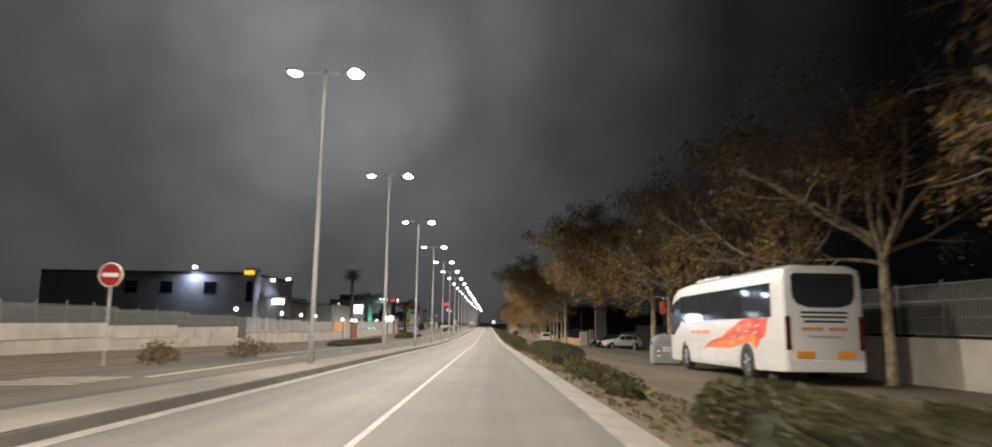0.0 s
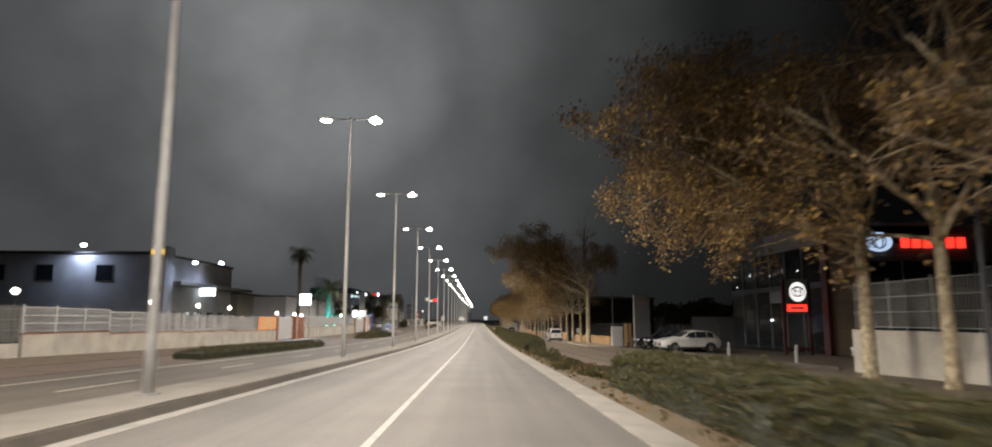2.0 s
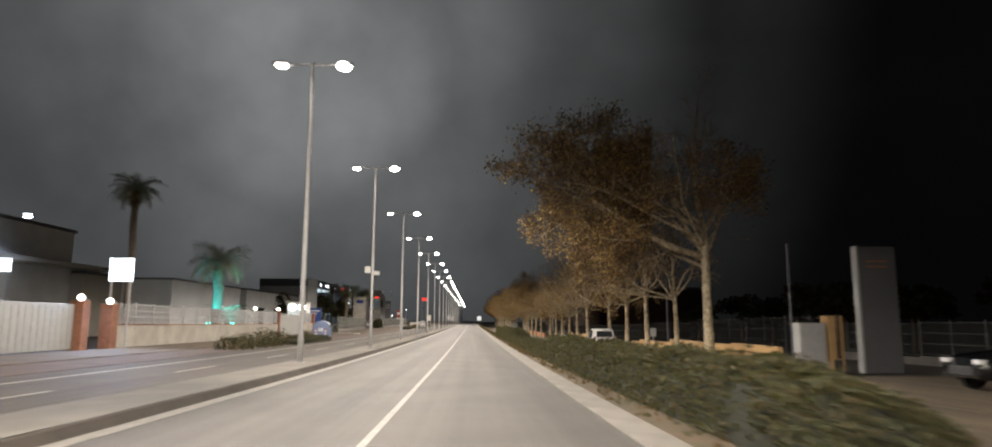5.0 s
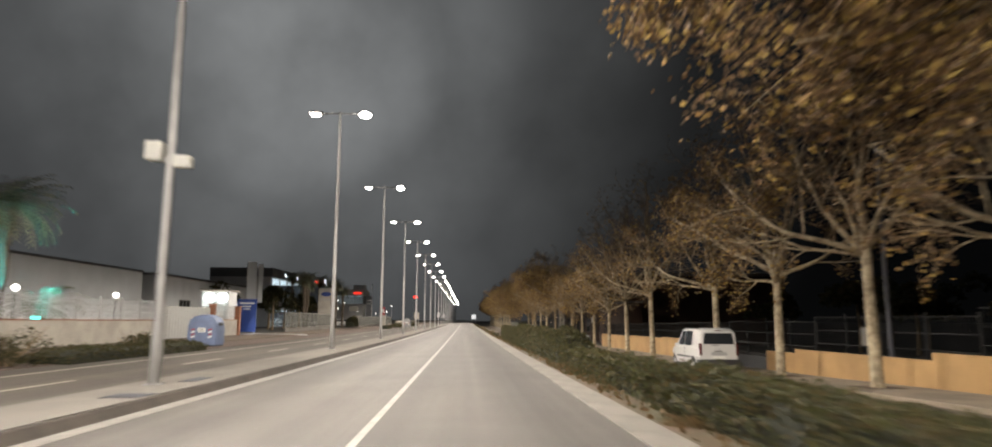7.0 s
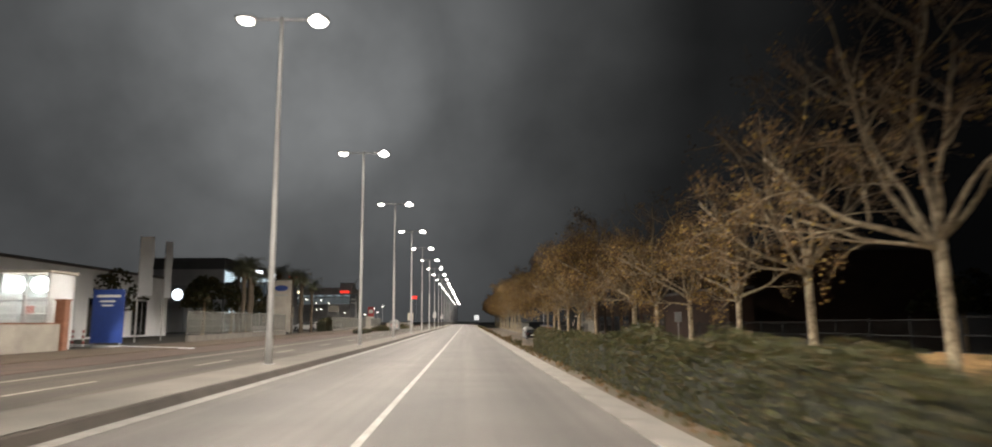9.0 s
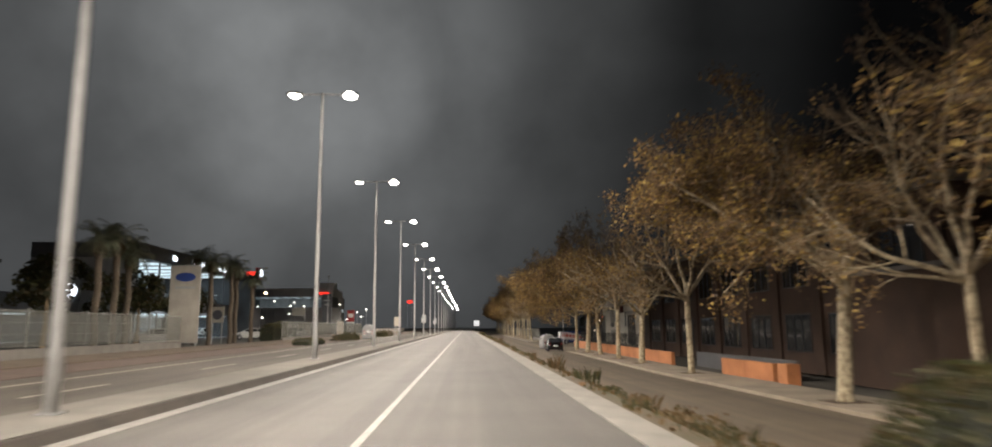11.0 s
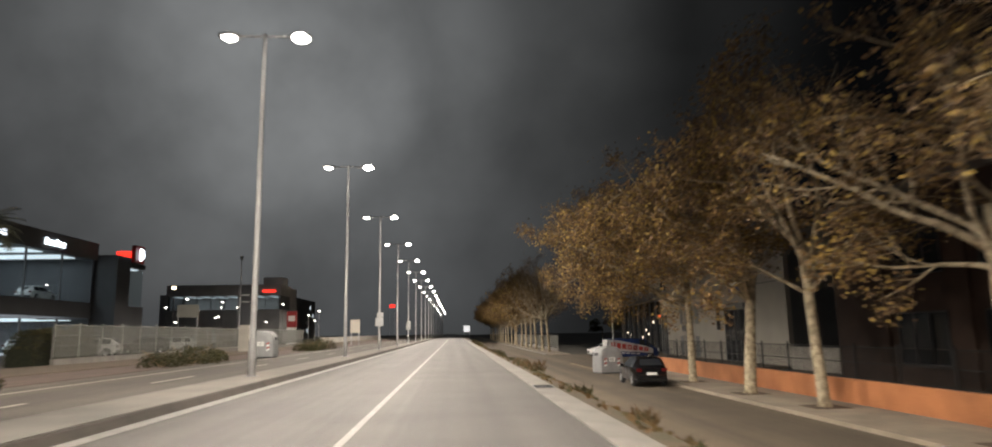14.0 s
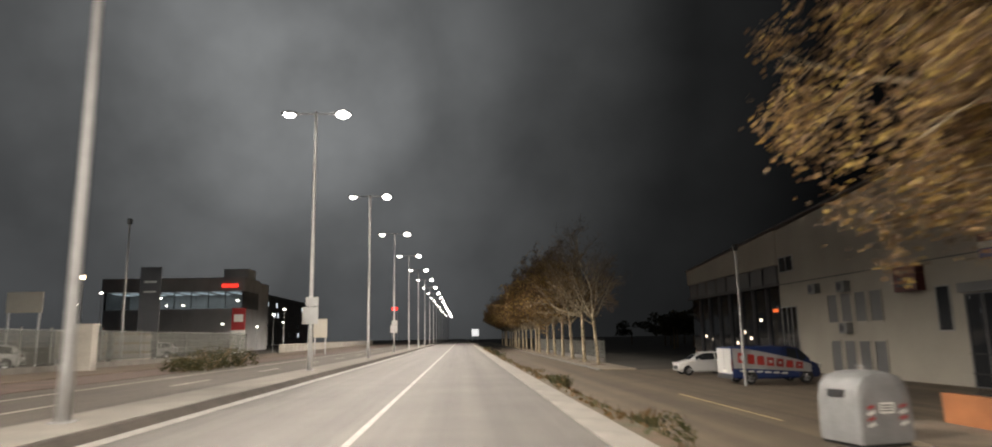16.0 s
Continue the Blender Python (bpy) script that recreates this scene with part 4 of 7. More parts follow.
SUV = [(0.0, 0.46, 0.98, 1.02, 0.78, 0.62), (0.1, 0.38, 1.08, 1.14, 0.86, 0.62), (0.55, 0.34, 1.12, 1.52, 0.92, 0.62), (1.0, 0.32, 1.12, 1.66, 0.93, 0.64), (1.9, 0.32, 1.10, 1.70, 0.93, 0.64), (2.35, 0.32, 1.09, 1.62, 0.93, 0.62), (3.15, 0.32, 1.08, 1.16, 0.93, 0.64), (3.9, 0.34, 1.04, 1.07, 0.91, 0.66), (4.4, 0.36, 0.92, 0.95, 0.86, 0.62), (4.6, 0.44, 0.70, 0.72, 0.74, 0.54)]
for k, (x, y, paint, lab) in enumerate([(18.7, 82.0, M_WHITEPAINT, "white sport utility car parked nose out on the forecourt"), (19.05, 84.4, M_WHITEPAINT, "white sport utility car parked beside its twin"), (18.8, 86.8, M_BLACKPAINT, "black sport utility car parked beside a white one"), (18.5, 89.3, M_BLACKPAINT, "black sport utility car parked on the forecourt")]):
    suv = car("sport_utility_car", lab, pose(x, y, h(x, y) - 0.01, 0, 0, 90), SUV, paint, (0.88, 3.62), [(0.62, 1.1), (1.16, 1.95), (2.01, 2.75)], (0.14, 0.5, 0.96, 0.84), (3.08, 2.42, 0.98, 0.84), 0.38, 0.24, (0.95, 0.14, 0.35), (0.80, 0.13, 0.32), group="cars on the forecourt")
    for side in (-1, 1):
        part("bumper_corner", boxed(side * 0.9 - 0.02, side * 0.9 + 0.02, 4.0, 4.25, 0.36, 0.6, 0.015), M_BLACKPLASTIC, suv, "black bumper corner")
    for s in (-1, 1):
        part("sill", boxed(s * 0.88, s * 0.955, 1.28, 3.22, 0.3, 0.46, 0.02), M_BLACKPLASTIC, suv, "black plastic sill")

car("estate_car", "silver car parked in front of the showroom", pose(24.6, 65.2, h(20, 65), 0, 0, 90), HATCH, M_SILVER, (0.75, 3.4), [(0.5, 1.2), (1.28, 2.05), (2.12, 2.75)], (0.1, 0.41, 0.96, 0.84), (3.14, 2.64, 0.98, 0.84), 0.31, 0.2, (0.72, 0.16, 0.3), (0.6, 0.15, 0.3), bumper=M_SILVER, group="cars on the forecourt")

FIAT = [(0.0, 0.34, 0.82, 0.86, 0.62, 0.5), (0.07, 0.26, 0.90, 1.05, 0.72, 0.52), (0.4, 0.22, 0.93, 1.38, 0.79, 0.55), (1.0, 0.2, 0.93, 1.48, 0.81, 0.56), (1.7, 0.2, 0.92, 1.46, 0.81, 0.56), (2.2, 0.2, 0.91, 1.3, 0.81, 0.54), (2.75, 0.2, 0.90, 0.96, 0.8, 0.54), (3.2, 0.22, 0.82, 0.84, 0.76, 0.52), (3.5, 0.28, 0.66, 0.68, 0.64, 0.46)]
car("small_car", "small white rounded city car parked in the yard", pose(17.8, 266, h(16, 266) + 0.0, 0, 0, 90), FIAT, M_WHITEPAINT, (0.6, 2.9), [(0.45, 1.05), (1.12, 2.35)], (0.1, 0.37, 0.96, 0.84), (2.7, 2.24, 0.98, 0.84), 0.29, 0.18, (0.7, 0.16, 0.14), (0.6, 0.2, 0.22), bumper=M_WHITEPAINT)

VAN = [(0.0, 0.36, 1.1, 1.9, 0.90, 0.84), (0.05, 0.3, 1.12, 1.95, 0.95, 0.84), (1.5, 0.26, 1.12, 1.97, 0.96, 0.84), (3.3, 0.26, 1.12, 1.95, 0.96, 0.83), (3.75, 0.26, 1.12, 1.85, 0.96, 0.8), (4.45, 0.28, 1.10, 1.18, 0.94, 0.74), (4.75, 0.3, 0.98, 1.0, 0.88, 0.66), (4.9, 0.36, 0.72, 0.74, 0.76, 0.6)]
vx, vy = 14.2, 257.2
M_NAVY = mat("navy_car_paint", (0.02, 0.035, 0.11), 0.25, var=0.08, bump=0, scale=1)
M_VANRED = mat("van_letter_red", (0.34, 0.03, 0.022), 0.4, var=0.1)
van = car("delivery_van", "white and blue delivery van with red lettering, parked in the yard", pose(vx, vy, h(15, vy), 0, 0, -88), VAN, M_NAVY, (0.95, 4.0), [(3.05, 3.6), (3.66, 4.1)], (0.004, 0.04, 0.5, 0.5), (4.4, 3.8, 0.98, 0.84), 0.33, 0.21, (0.7, 0.6, 0.1), (0.75, 0.25, 0.25), bumper=M_BLACKPLASTIC)
# livery on the side that looks back down the road
def van_side(y, z, off):
    return (0.966 - max(0, z - 1.12) * 0.142 + off, y, z)


for name, m, label, off, cols in (("white_panel", M_WHITEPAINT, "white side panel", 0.015, ((0.06, 0.84, 1.88), (1.0, 0.80, 1.80), (1.9, 0.74, 1.62), (2.8, 0.68, 1.42), (3.6, 0.62, 1.22), (4.3, 0.58, 0.98))),):
    bm = bmesh.new()
    grid = [[bm.verts.new(van_side(y, z, off)) for z in (lo, min(hi, max(lo, 1.12)) * 0.5 + lo * 0.5, min(hi, 1.12), (min(hi, 1.12) + hi) / 2 + 0.001, hi + 0.002)] for y, lo, hi in cols]
    for a, b in zip(grid, grid[1:]):
        for k in range(4):
            bm.faces.new((a[k], b[k], b[k + 1], a[k + 1]))
    bmesh.ops.solidify(bm, geom=bm.faces[:], thickness=0.004)
    part(name, bm, m, van, label)
part("rear_panel", boxed(-0.9, 0.9, -0.012, 0.0, 0.55, 1.85, 0.004), M_WHITEPAINT, van, "white rear doors")
part("rear_door_seam", boxed(-0.01, 0.01, -0.016, -0.012, 0.55, 1.85), M_INK, van)
for k in range(7):
    y, z = 0.3 + k * 0.52, 1.12 - k * 0.055
    t1 = 0.52 - k * 0.03
    bm = bmesh.new()
    slab(bm, [van_side(p, q, 0.026) for p, q in ((y, z), (y + 0.4, z - 0.045), (y + 0.43, z + t1 - 0.04), (y + 0.05, z + t1))], (1, 0, 0), 0.004)
    part("lettering", bm, M_VANRED, van, "bold red lettering block")
    if k in (0, 3, 4, 6):
        bm = bmesh.new()
        slab(bm, [van_side(p, q, 0.034) for p, q in ((y + 0.14, z + 0.13), (y + 0.28, z + 0.11), (y + 0.29, z + t1 - 0.16), (y + 0.16, z + t1 - 0.15))], (1, 0, 0), 0.003)
        part("letter_gap", bm, M_WHITEPAINT, van, "white gap in the lettering")
for k in range(6):
    y = 0.4 + k * 0.45
    part("small_lettering", boxed(0.968, 0.976, y, y + 0.33, 0.66 - k * 0.03, 0.74 - k * 0.03), M_PLATE, van, "small white lettering bar")


# ---- coach ----
def coach(at):
    t = thing("coach", "white touring coach with an orange flame livery, parked", "coach", at)
    W, L = 1.26, 12.3
    bm = bmesh.new()
    secs = []
    for y, zb, zt, w, r in ((0.0, 0.42, 3.32, 1.17, 0.95), (0.06, 0.36, 3.42, 1.23, 1.0), (0.3, 0.33, 3.46, W, 1.06), (2.0, 0.3, 3.5, W, 1.08), (9.5, 0.3, 3.5, W, 1.08), (10.8, 0.3, 3.42, W, 1.06), (11.5, 0.3, 3.2, 1.24, 1.02), (11.95, 0.3, 2.5, 1.2, 1.0), (12.2, 0.32, 1.7, 1.14, 0.96), (12.3, 0.38, 1.0, 1.05, 0.9)):
        secs.append([(-w * 0.96, y, zb), (w * 0.96, y, zb), (w, y, zb + 0.12), (w, y, zb + (zt - zb) * 0.45), (w * 0.985, y, zt - 0.42), (w * 0.93, y, zt - 0.13), (r * 0.8, y, zt), (-r * 0.8, y, zt), (-w * 0.93, y, zt - 0.13), (-w * 0.985, y, zt - 0.42), (-w, y, zb + (zt - zb) * 0.45), (-w, y, zb + 0.12)])
    loft(bm, secs)
    body = part("body", bm, M_WHITEPAINT, t, smooth=True)
    body.data.set_sharp_from_angle(angle=radians(40))
    part("roof_unit", boxed(-0.85, 0.85, 6.4, 9.2, 3.44, 3.6, 0.07), M_WHITEPAINT, t, "white roof air-conditioning hump")
    for s in (-1, 1):
        for a, b in ((0.85, 2.86), (2.88, 4.76), (4.78, 6.66), (6.68, 8.56), (8.58, 10.28)):
            bm = bmesh.new()
            slab(bm, [(s * (W + 0.004 - max(0, z - 2.5) * 0.03), y, z) for y, z in ((a, 1.92), (b, 1.92), (b, 2.96), (a, 2.96))], (-s, 0, 0), -0.012)
            part("side_window", bm, M_GLASS, t, "dark tinted window")
        bm = bmesh.new()
        slab(bm, [(s * (W + 0.004), y, z) for y, z in ((10.3, 1.8), (11.3, 1.35), (11.75, 1.45), (11.55, 2.5), (11.2, 2.75), (10.3, 2.9))], (-s, 0, 0), -0.012)
        part("driver_window", bm, M_GLASS, t, "dark tinted window")
        for y in (2.9, 9.6):
            bm = bmesh.new()
            slab(bm, [(s * (W + 0.006), y + math.cos(a) * 0.62, max(0.3, 0.5 + math.sin(a) * 0.62)) for a in [math.pi * k / 14 * 1.24 - 0.377 for k in range(15)]], (-s, 0, 0), 0.05)
            part("wheel_arch", bm, M_BLACKPLASTIC, t)
            wheel(t, s * (W - 0.14), y, 0.5, 0.3, s)
        bm = bmesh.new()
        path_tube(bm, [(s * 1.1, 11.6, 3.15), (s * 1.35, 12.1, 3.1), (s * 1.45, 12.35, 2.85)], [0.04, 0.04, 0.04], 6)
        mir = part("mirror_arm", bm, M_BLACKPLASTIC, t)
        part("mirror", boxed(s * 1.35, s * 1.58, 12.27, 12.42, 2.3, 2.86, 0.05), M_RED, mir, "red-backed mirror housing")
        part("tail_light", boxed(s * 1.04, s * 1.2, -0.02, 0.12, 0.95, 1.95, 0.04), M_REDLENS, t, "tall red tail light")
        part("amber_panel", boxed(s * 0.35, s * 0.9, -0.03, 0.02, 0.72, 0.93, 0.015), M_AMBER, t, "amber and red reflective panel")
        part("side_seam", boxed(s * (W - 0.01), s * (W + 0.004), 0.5, 11.2, 1.16, 1.175), M_SIGNGREY, t)
        for y in (1.5, 3.8, 5.85, 7.85, 8.9):
            part("panel_seam", boxed(s * (W - 0.01), s * (W + 0.004), y, y + 0.014, 0.42, 1.16), M_SIGNGREY, t)
        for y in (3.9, 6.0, 8.0):
            part("luggage_flap", boxed(s * (W - 0.01), s * (W + 0.006), y, y + 1.7, 0.45, 1.1, 0.004), M_WHITEPAINT, t)
    bm = bmesh.new()
    slab(bm, [(x, -0.012, z) for x, z in ((-0.97, 2.5), (-0.84, 2.3), (-0.5, 2.2), (0.5, 2.2), (0.84, 2.3), (0.97, 2.5), (0.99, 3.12), (0.9, 3.2), (-0.9, 3.2), (-0.99, 3.12))], (0, -1, 0), 0.012)
    part("rear_window", bm, M_GLASS, t, "dark tinted rear window")
    for k in range(3):
        part("grille_slat", boxed(-0.72 + 0.1 * (k == 2), 0.72 - 0.1 * (k == 2), -0.02, 0.02, 2.02 - k * 0.13, 2.08 - k * 0.13, 0.01), M_BLACKPLASTIC, t, "black air slat")
    for k in range(2):
        part("rear_lettering", boxed(-0.72 + k * 0.85, -0.05 + k * 0.75, -0.012, 0.01, 1.52, 1.62), mat("pale_red_letter", (0.6, 0.25, 0.15), 0.5), t, "pale red lettering bar")
    part("rear_lettering", boxed(-0.5, 0.5, -0.012, 0.01, 1.32, 1.37), M_SIGNGREY, t, "small grey lettering bar")
    part("number_plate", boxed(-0.26, 0.26, -0.02, 0.02, 0.47, 0.58), M_PLATE, t)
    part("rear_bumper", boxed(-1.16, 1.16, -0.05, 0.3, 0.34, 0.68, 0.06), M_WHITEPAINT, t)
    # flame on the near side
    bm = bmesh.new()
    rise = 0.14
    low = [(7.3, 0.72), (6.2, 0.83), (5.2, 0.82), (4.2, 0.85), (3.5, 1.0), (2.4, 1.14), (2.0, 0.85), (1.75, 1.1), (1.35, 1.22)]
    high = [(1.1, 1.86), (2.0, 1.84), (2.9, 1.80), (3.6, 1.66), (4.1, 1.45), (4.7, 1.30), (5.3, 1.16), (6.0, 1.08), (6.6, 0.98)]
    slab(bm, [(-W - 0.004, y, min(z + rise, 1.91)) for y, z in low + high], (-1, 0, 0), 0.004)
    part("flame_livery", bm, M_ORANGE, t, "orange-red flame graphic")
    M_FLAME2 = mat("yellow_orange_livery", (0.72, 0.22, 0.03), 0.35, var=0.25, scale=3.5, col2=(0.68, 0.12, 0.02))
    for tongue in (((7.7, 0.66), (6.6, 0.80), (5.4, 0.78), (4.3, 0.80), (3.4, 0.92), (2.5, 1.02), (2.1, 0.78), (1.9, 1.05), (2.3, 1.3), (3.1, 1.22), (3.9, 1.12), (4.9, 1.06), (6.1, 0.98)),
                   ((5.0, 1.30), (4.2, 1.38), (3.5, 1.46), (2.8, 1.44), (2.1, 1.5), (2.6, 1.58), (3.4, 1.60), (4.1, 1.52))):
        bm = bmesh.new()
        slab(bm, [(-W - 0.010, y, z + rise) for y, z in tongue], (-1, 0, 0), 0.003)
        part("flame_tongue", bm, M_FLAME2, t, "yellow-orange flame tongue")
    for k in range(9):
        y, z = 1.3 + k * 0.34 + 0.1 * (k % 2), 1.9 - 0.06 * k - 0.16 * (k % 3)
        bm = bmesh.new()
        slab(bm, [(-W - 0.014, y + a, z + c) for a, c in ((0.0, 0.0), (0.16, 0.05), (0.42, -0.03), (0.2, -0.035))], (-1, 0, 0), 0.003)
        part("flame_gap", bm, M_WHITEPAINT, t, "white gap between the flames")
    for y, l in ((6.5, 0.95), (7.6, 0.55), (8.3, 0.5)):
        if l:
            part("side_lettering", boxed(-W - 0.008, -W, y, y + l, 1.42, 1.55), mat("orange_letter", (0.6, 0.2, 0.08), 0.5), t, "orange lettering bar")
    return t


yk = 22.0
coach(pose(11.2, yk, h(11, 27) + 0.14, -0.9, 0, 2.0) @ Matrix.Diagonal((1.08, 1.02, 1.115, 1)))


# ---- recycling containers ----
M_BINPALE = mat("pale_bin_plastic", (0.211, 0.211, 0.207), 0.6, var=0.2, scale=2, fine=15)
def container(at, m, label):
    t = thing("recycling_container", label, "container", at, "recycling containers")
    bm = bmesh.new()
    secs = []
    prof = [(-0.78, 0.08), (0.78, 0.08), (0.80, 0.3), (0.78, 1.05), (0.70, 1.42), (0.5, 1.62), (0.2, 1.70), (-0.2, 1.70), (-0.5, 1.62), (-0.70, 1.42), (-0.78, 1.05), (-0.80, 0.3)]
    for y, s in ((-0.68, 0.9), (-0.62, 0.97), (-0.3, 1.0), (0.3, 1.0), (0.62, 0.97), (0.68, 0.9)):
        secs.append([(x * s, y, 0.08 + (z - 0.08) * s) for x, z in prof])
    loft(bm, secs)
    b = part("shell", bm, m, t, smooth=True)
    b.data.set_sharp_from_angle(angle=radians(35))
    part("base_frame", boxed(-0.72, 0.72, -0.6, 0.6, 0.0, 0.1, 0.02), M_BLACKPLASTIC, t)
    for sx in (-1, 1):
        part("drop_slot", boxed(sx * 0.68, sx * 0.8, -0.25, 0.25, 1.1, 1.28, 0.03), M_BLACKPLASTIC, t, "dark filling slot")
        for k in range(4):
            bm = bmesh.new()
            z = 0.45 + k * 0.13
            slab(bm, [(sx * 0.45 + a, -0.688, z + c) for a, c in ((-0.1, 0), (0.1, 0.06), (0.1, 0.13), (-0.1, 0.07))], (0, -1, 0), 0.004)
            part("warning_stripe", bm, M_RED if k % 2 else M_PLATE, t, "red and white warning stripe")
    part("label_plate", boxed(-0.2, 0.2, -0.70, -0.69, 0.75, 1.0), M_PLATE, t, "pale paper label")
    for k in range(3):
        part("label_bar", boxed(-0.15, 0.15, -0.705, -0.70, 0.8 + k * 0.06, 0.83 + k * 0.06), M_INK, t)
    bm = bmesh.new()
    path_tube(bm, [(0, -0.12, 1.68), (0, -0.1, 1.8), (0, 0.1, 1.8), (0, 0.12, 1.68)], [0.02] * 4, 6)
    part("lifting_ring", bm, M_GALV, t)
    return t


container(pose(9.95, 237.5, h(10, 238.6) - 0.02, 0, 0, 12) @ Matrix.Scale(1.02, 4), M_BINPALE, "grey igloo recycling container with warning stripes on the road")
container(pose(10.0, 37.5, h(9.9, 37.4), 0, 0, -6) @ Matrix.Scale(0.94, 4), M_BINPALE, "pale grey igloo recycling container in front of the coach")
container(pose(-14.2, 135.4, g(135), 0, 0, 0), M_BINBLUE, "blue-grey igloo recycling container beside the hedge")
container(pose(-12.0, 237.5, g(237), 0, 0, 0), M_BINGREY, "grey igloo recycling container beside the shrubs")


# ---- walls and fences ----
def fence_panel_mesh(length, height, gap, rails, r, vr):
    """One welded lattice: rails and upright bars cut from a single sheet with real thickness."""
    n = int(length / gap)
    us = [0.0]
    for k in range(1, n):
        us += [k * length / n - vr, k * length / n + vr]
    us.append(length)
    bars = {2 * k + 1 for k in range(n - 1)}
    vs = []
    for z in rails:
        vs += [z - r, z + r]
    full = {(i, j) for i in range(len(us) - 1) for j in range(len(vs) - 1) if i in bars or j % 2 == 0}
    bm = bmesh.new()
    vert = {}

    def at(i, j, side):
        key = (i, j, side)
        if key not in vert:
            vert[key] = bm.verts.new((side * r * 0.6, us[i], vs[j]))
        return vert[key]

    for i, j in full:
        for side in (-1, 1):
            q = [at(i, j, side), at(i + 1, j, side), at(i + 1, j + 1, side), at(i, j + 1, side)]
            bm.faces.new(q if side > 0 else q[::-1])
        for di, dj, e0, e1 in ((-1, 0, (i, j), (i, j + 1)), (1, 0, (i + 1, j + 1), (i + 1, j)), (0, -1, (i + 1, j), (i, j)), (0, 1, (i, j + 1), (i + 1, j + 1))):
            if (i + di, j + dj) not in full:
                bm.faces.new([at(*e0, 1), at(*e1, 1), at(*e1, -1), at(*e0, -1)])
    bmesh.ops.recalc_face_normals(bm, faces=bm.faces[:])
    me = bpy.data.meshes.new("panel")
    bm.to_mesh(me)
    bm.free()
    return me


PANEL_WHITE = fence_panel_mesh(2.4, 1.25, 0.1, (0.08, 0.45, 0.82, 1.2), 0.016, 0.009)
PANEL_WHITE.materials.append(M_FENCE)
PANEL_GREY = fence_panel_mesh(2.4, 1.7, 0.16, (0.05, 0.6, 1.15, 1.7), 0.016, 0.006)
PANEL_GREY.materials.append(M_FENCE_G)
POST_W = bpy.data.meshes.new("post")
bm = boxed(-0.045, 0.045, -0.045, 0.045, 0, 1.36, 0.006)
bm.to_mesh(POST_W)
bm.free()
POST_W.materials.append(M_FENCE)
POST_G = bpy.data.meshes.new("post")
bm = boxed(-0.03, 0.03, -0.03, 0.03, 0, 1.85, 0.006)
bm.to_mesh(POST_G)
bm.free()
POST_G.materials.append(M_FENCE_G)
PANEL_DARK = PANEL_GREY.copy()
PANEL_DARK.materials[0] = M_FENCE_D
POST_D = POST_G.copy()
POST_D.materials[0] = M_FENCE_D


def boundary(name, label, x, y0, y1, top, wall_m, thick=0.2, coping=None, fence=None, post=None, step=2.4, ground=None, net=None):
    """A low wall in level bays, each as high as top over the ground at its middle, with fence panels on it."""
    t = thing(name, label, "wall", pose(x, y0, h(x, y0)))
    zb = h(x, y0)
    n = max(1, round((y1 - y0) / step))
    for k in range(n):
        ya, yb = y0 + (y1 - y0) * k / n, y0 + (y1 - y0) * (k + 1) / n
        zt = h(x, ya // 9.6 * 9.6 + 4.8) + top
        zl = h(x, (ya + yb) / 2) - 0.4
        part("bay", boxed(-thick / 2, thick / 2, ya - y0 + 0.004, yb - y0 - 0.004, zl - zb, zt - zb, 0.008), wall_m, t)
        if coping:
            part("coping", boxed(-thick / 2 - 0.03, thick / 2 + 0.03, ya - y0 + 0.003, yb - y0 - 0.003, zt - zb, zt - zb + 0.07, 0.008), coping, t, "brick coping")
        if fence:
            o = new("fence_panel", fence)
            o.parent = t
            o.location = (0, ya - y0 + 0.03, zt - zb + 0.07)
            if net:
                part("netting", boxed(0.02, 0.024, ya - y0 + 0.03, yb - y0 - 0.03, zt - zb + 0.08, zt - zb + 1.72), net, t, "fine wire netting")
            p = new("fence_post", post)
            p.parent = t
            p.location = (0, ya - y0, zt - zb + 0.05)
    return t


PANEL_TALL = fence_panel_mesh(2.4, 1.55, 0.1, (0.05, 0.52, 1.0, 1.5), 0.018, 0.009)
PANEL_TALL.materials.append(M_FENCE_G)
W_L = "white rendered boundary wall with brick coping and white railings"
boundary("boundary_wall", "white rendered boundary wall with grey mesh fence", -21.2, -10, 60.8, 0.72, M_WHITEWALL, fence=PANEL_TALL, post=POST_G, net=M_NETDIM)
t = thing("fence_boards", "white boards fixed low along the mesh fence", "boards", pose(-21.06, -10, h(-21, 20)))
for k in range(24):
    y = k * 2.855
    zb = h(-21, (y - 10 + 1.4) // 9.6 * 9.6 + 4.8) - h(-21, 20)
    part("board", boxed(-0.02, 0.02, y + 0.02, y + 2.83, zb + 0.74, zb + 1.5, 0.006), M_WHITEWALL, t)
boundary("boundary_wall", W_L, -21.2, 61, 100.4, 1.1, M_WHITEWALL, coping=M_COPING, fence=PANEL_WHITE, post=POST_W)
boundary("boundary_wall", W_L, -21.2, 111.2, 145.0, 1.35, M_WHITEWALL, coping=M_COPING, fence=PANEL_WHITE, post=POST_W)
boundary("boundary_wall", "white rendered wall end beside the entrance", -21.2, 155.6, 161.3, 1.4, M_WHITEWALL, coping=M_COPING, fence=PANEL_WHITE, post=POST_W)
boundary("mesh_fence", "grey wire mesh fence on a low concrete wall", -20.6, 176, 203, 0.5, M_KERB, fence=PANEL_GREY, post=POST_G, net=M_NET)
boundary("mesh_fence", "grey wire mesh fence on a low concrete wall", -20.6, 230, 288, 0.35, M_KERB, fence=PANEL_GREY, post=POST_G, net=M_NET)
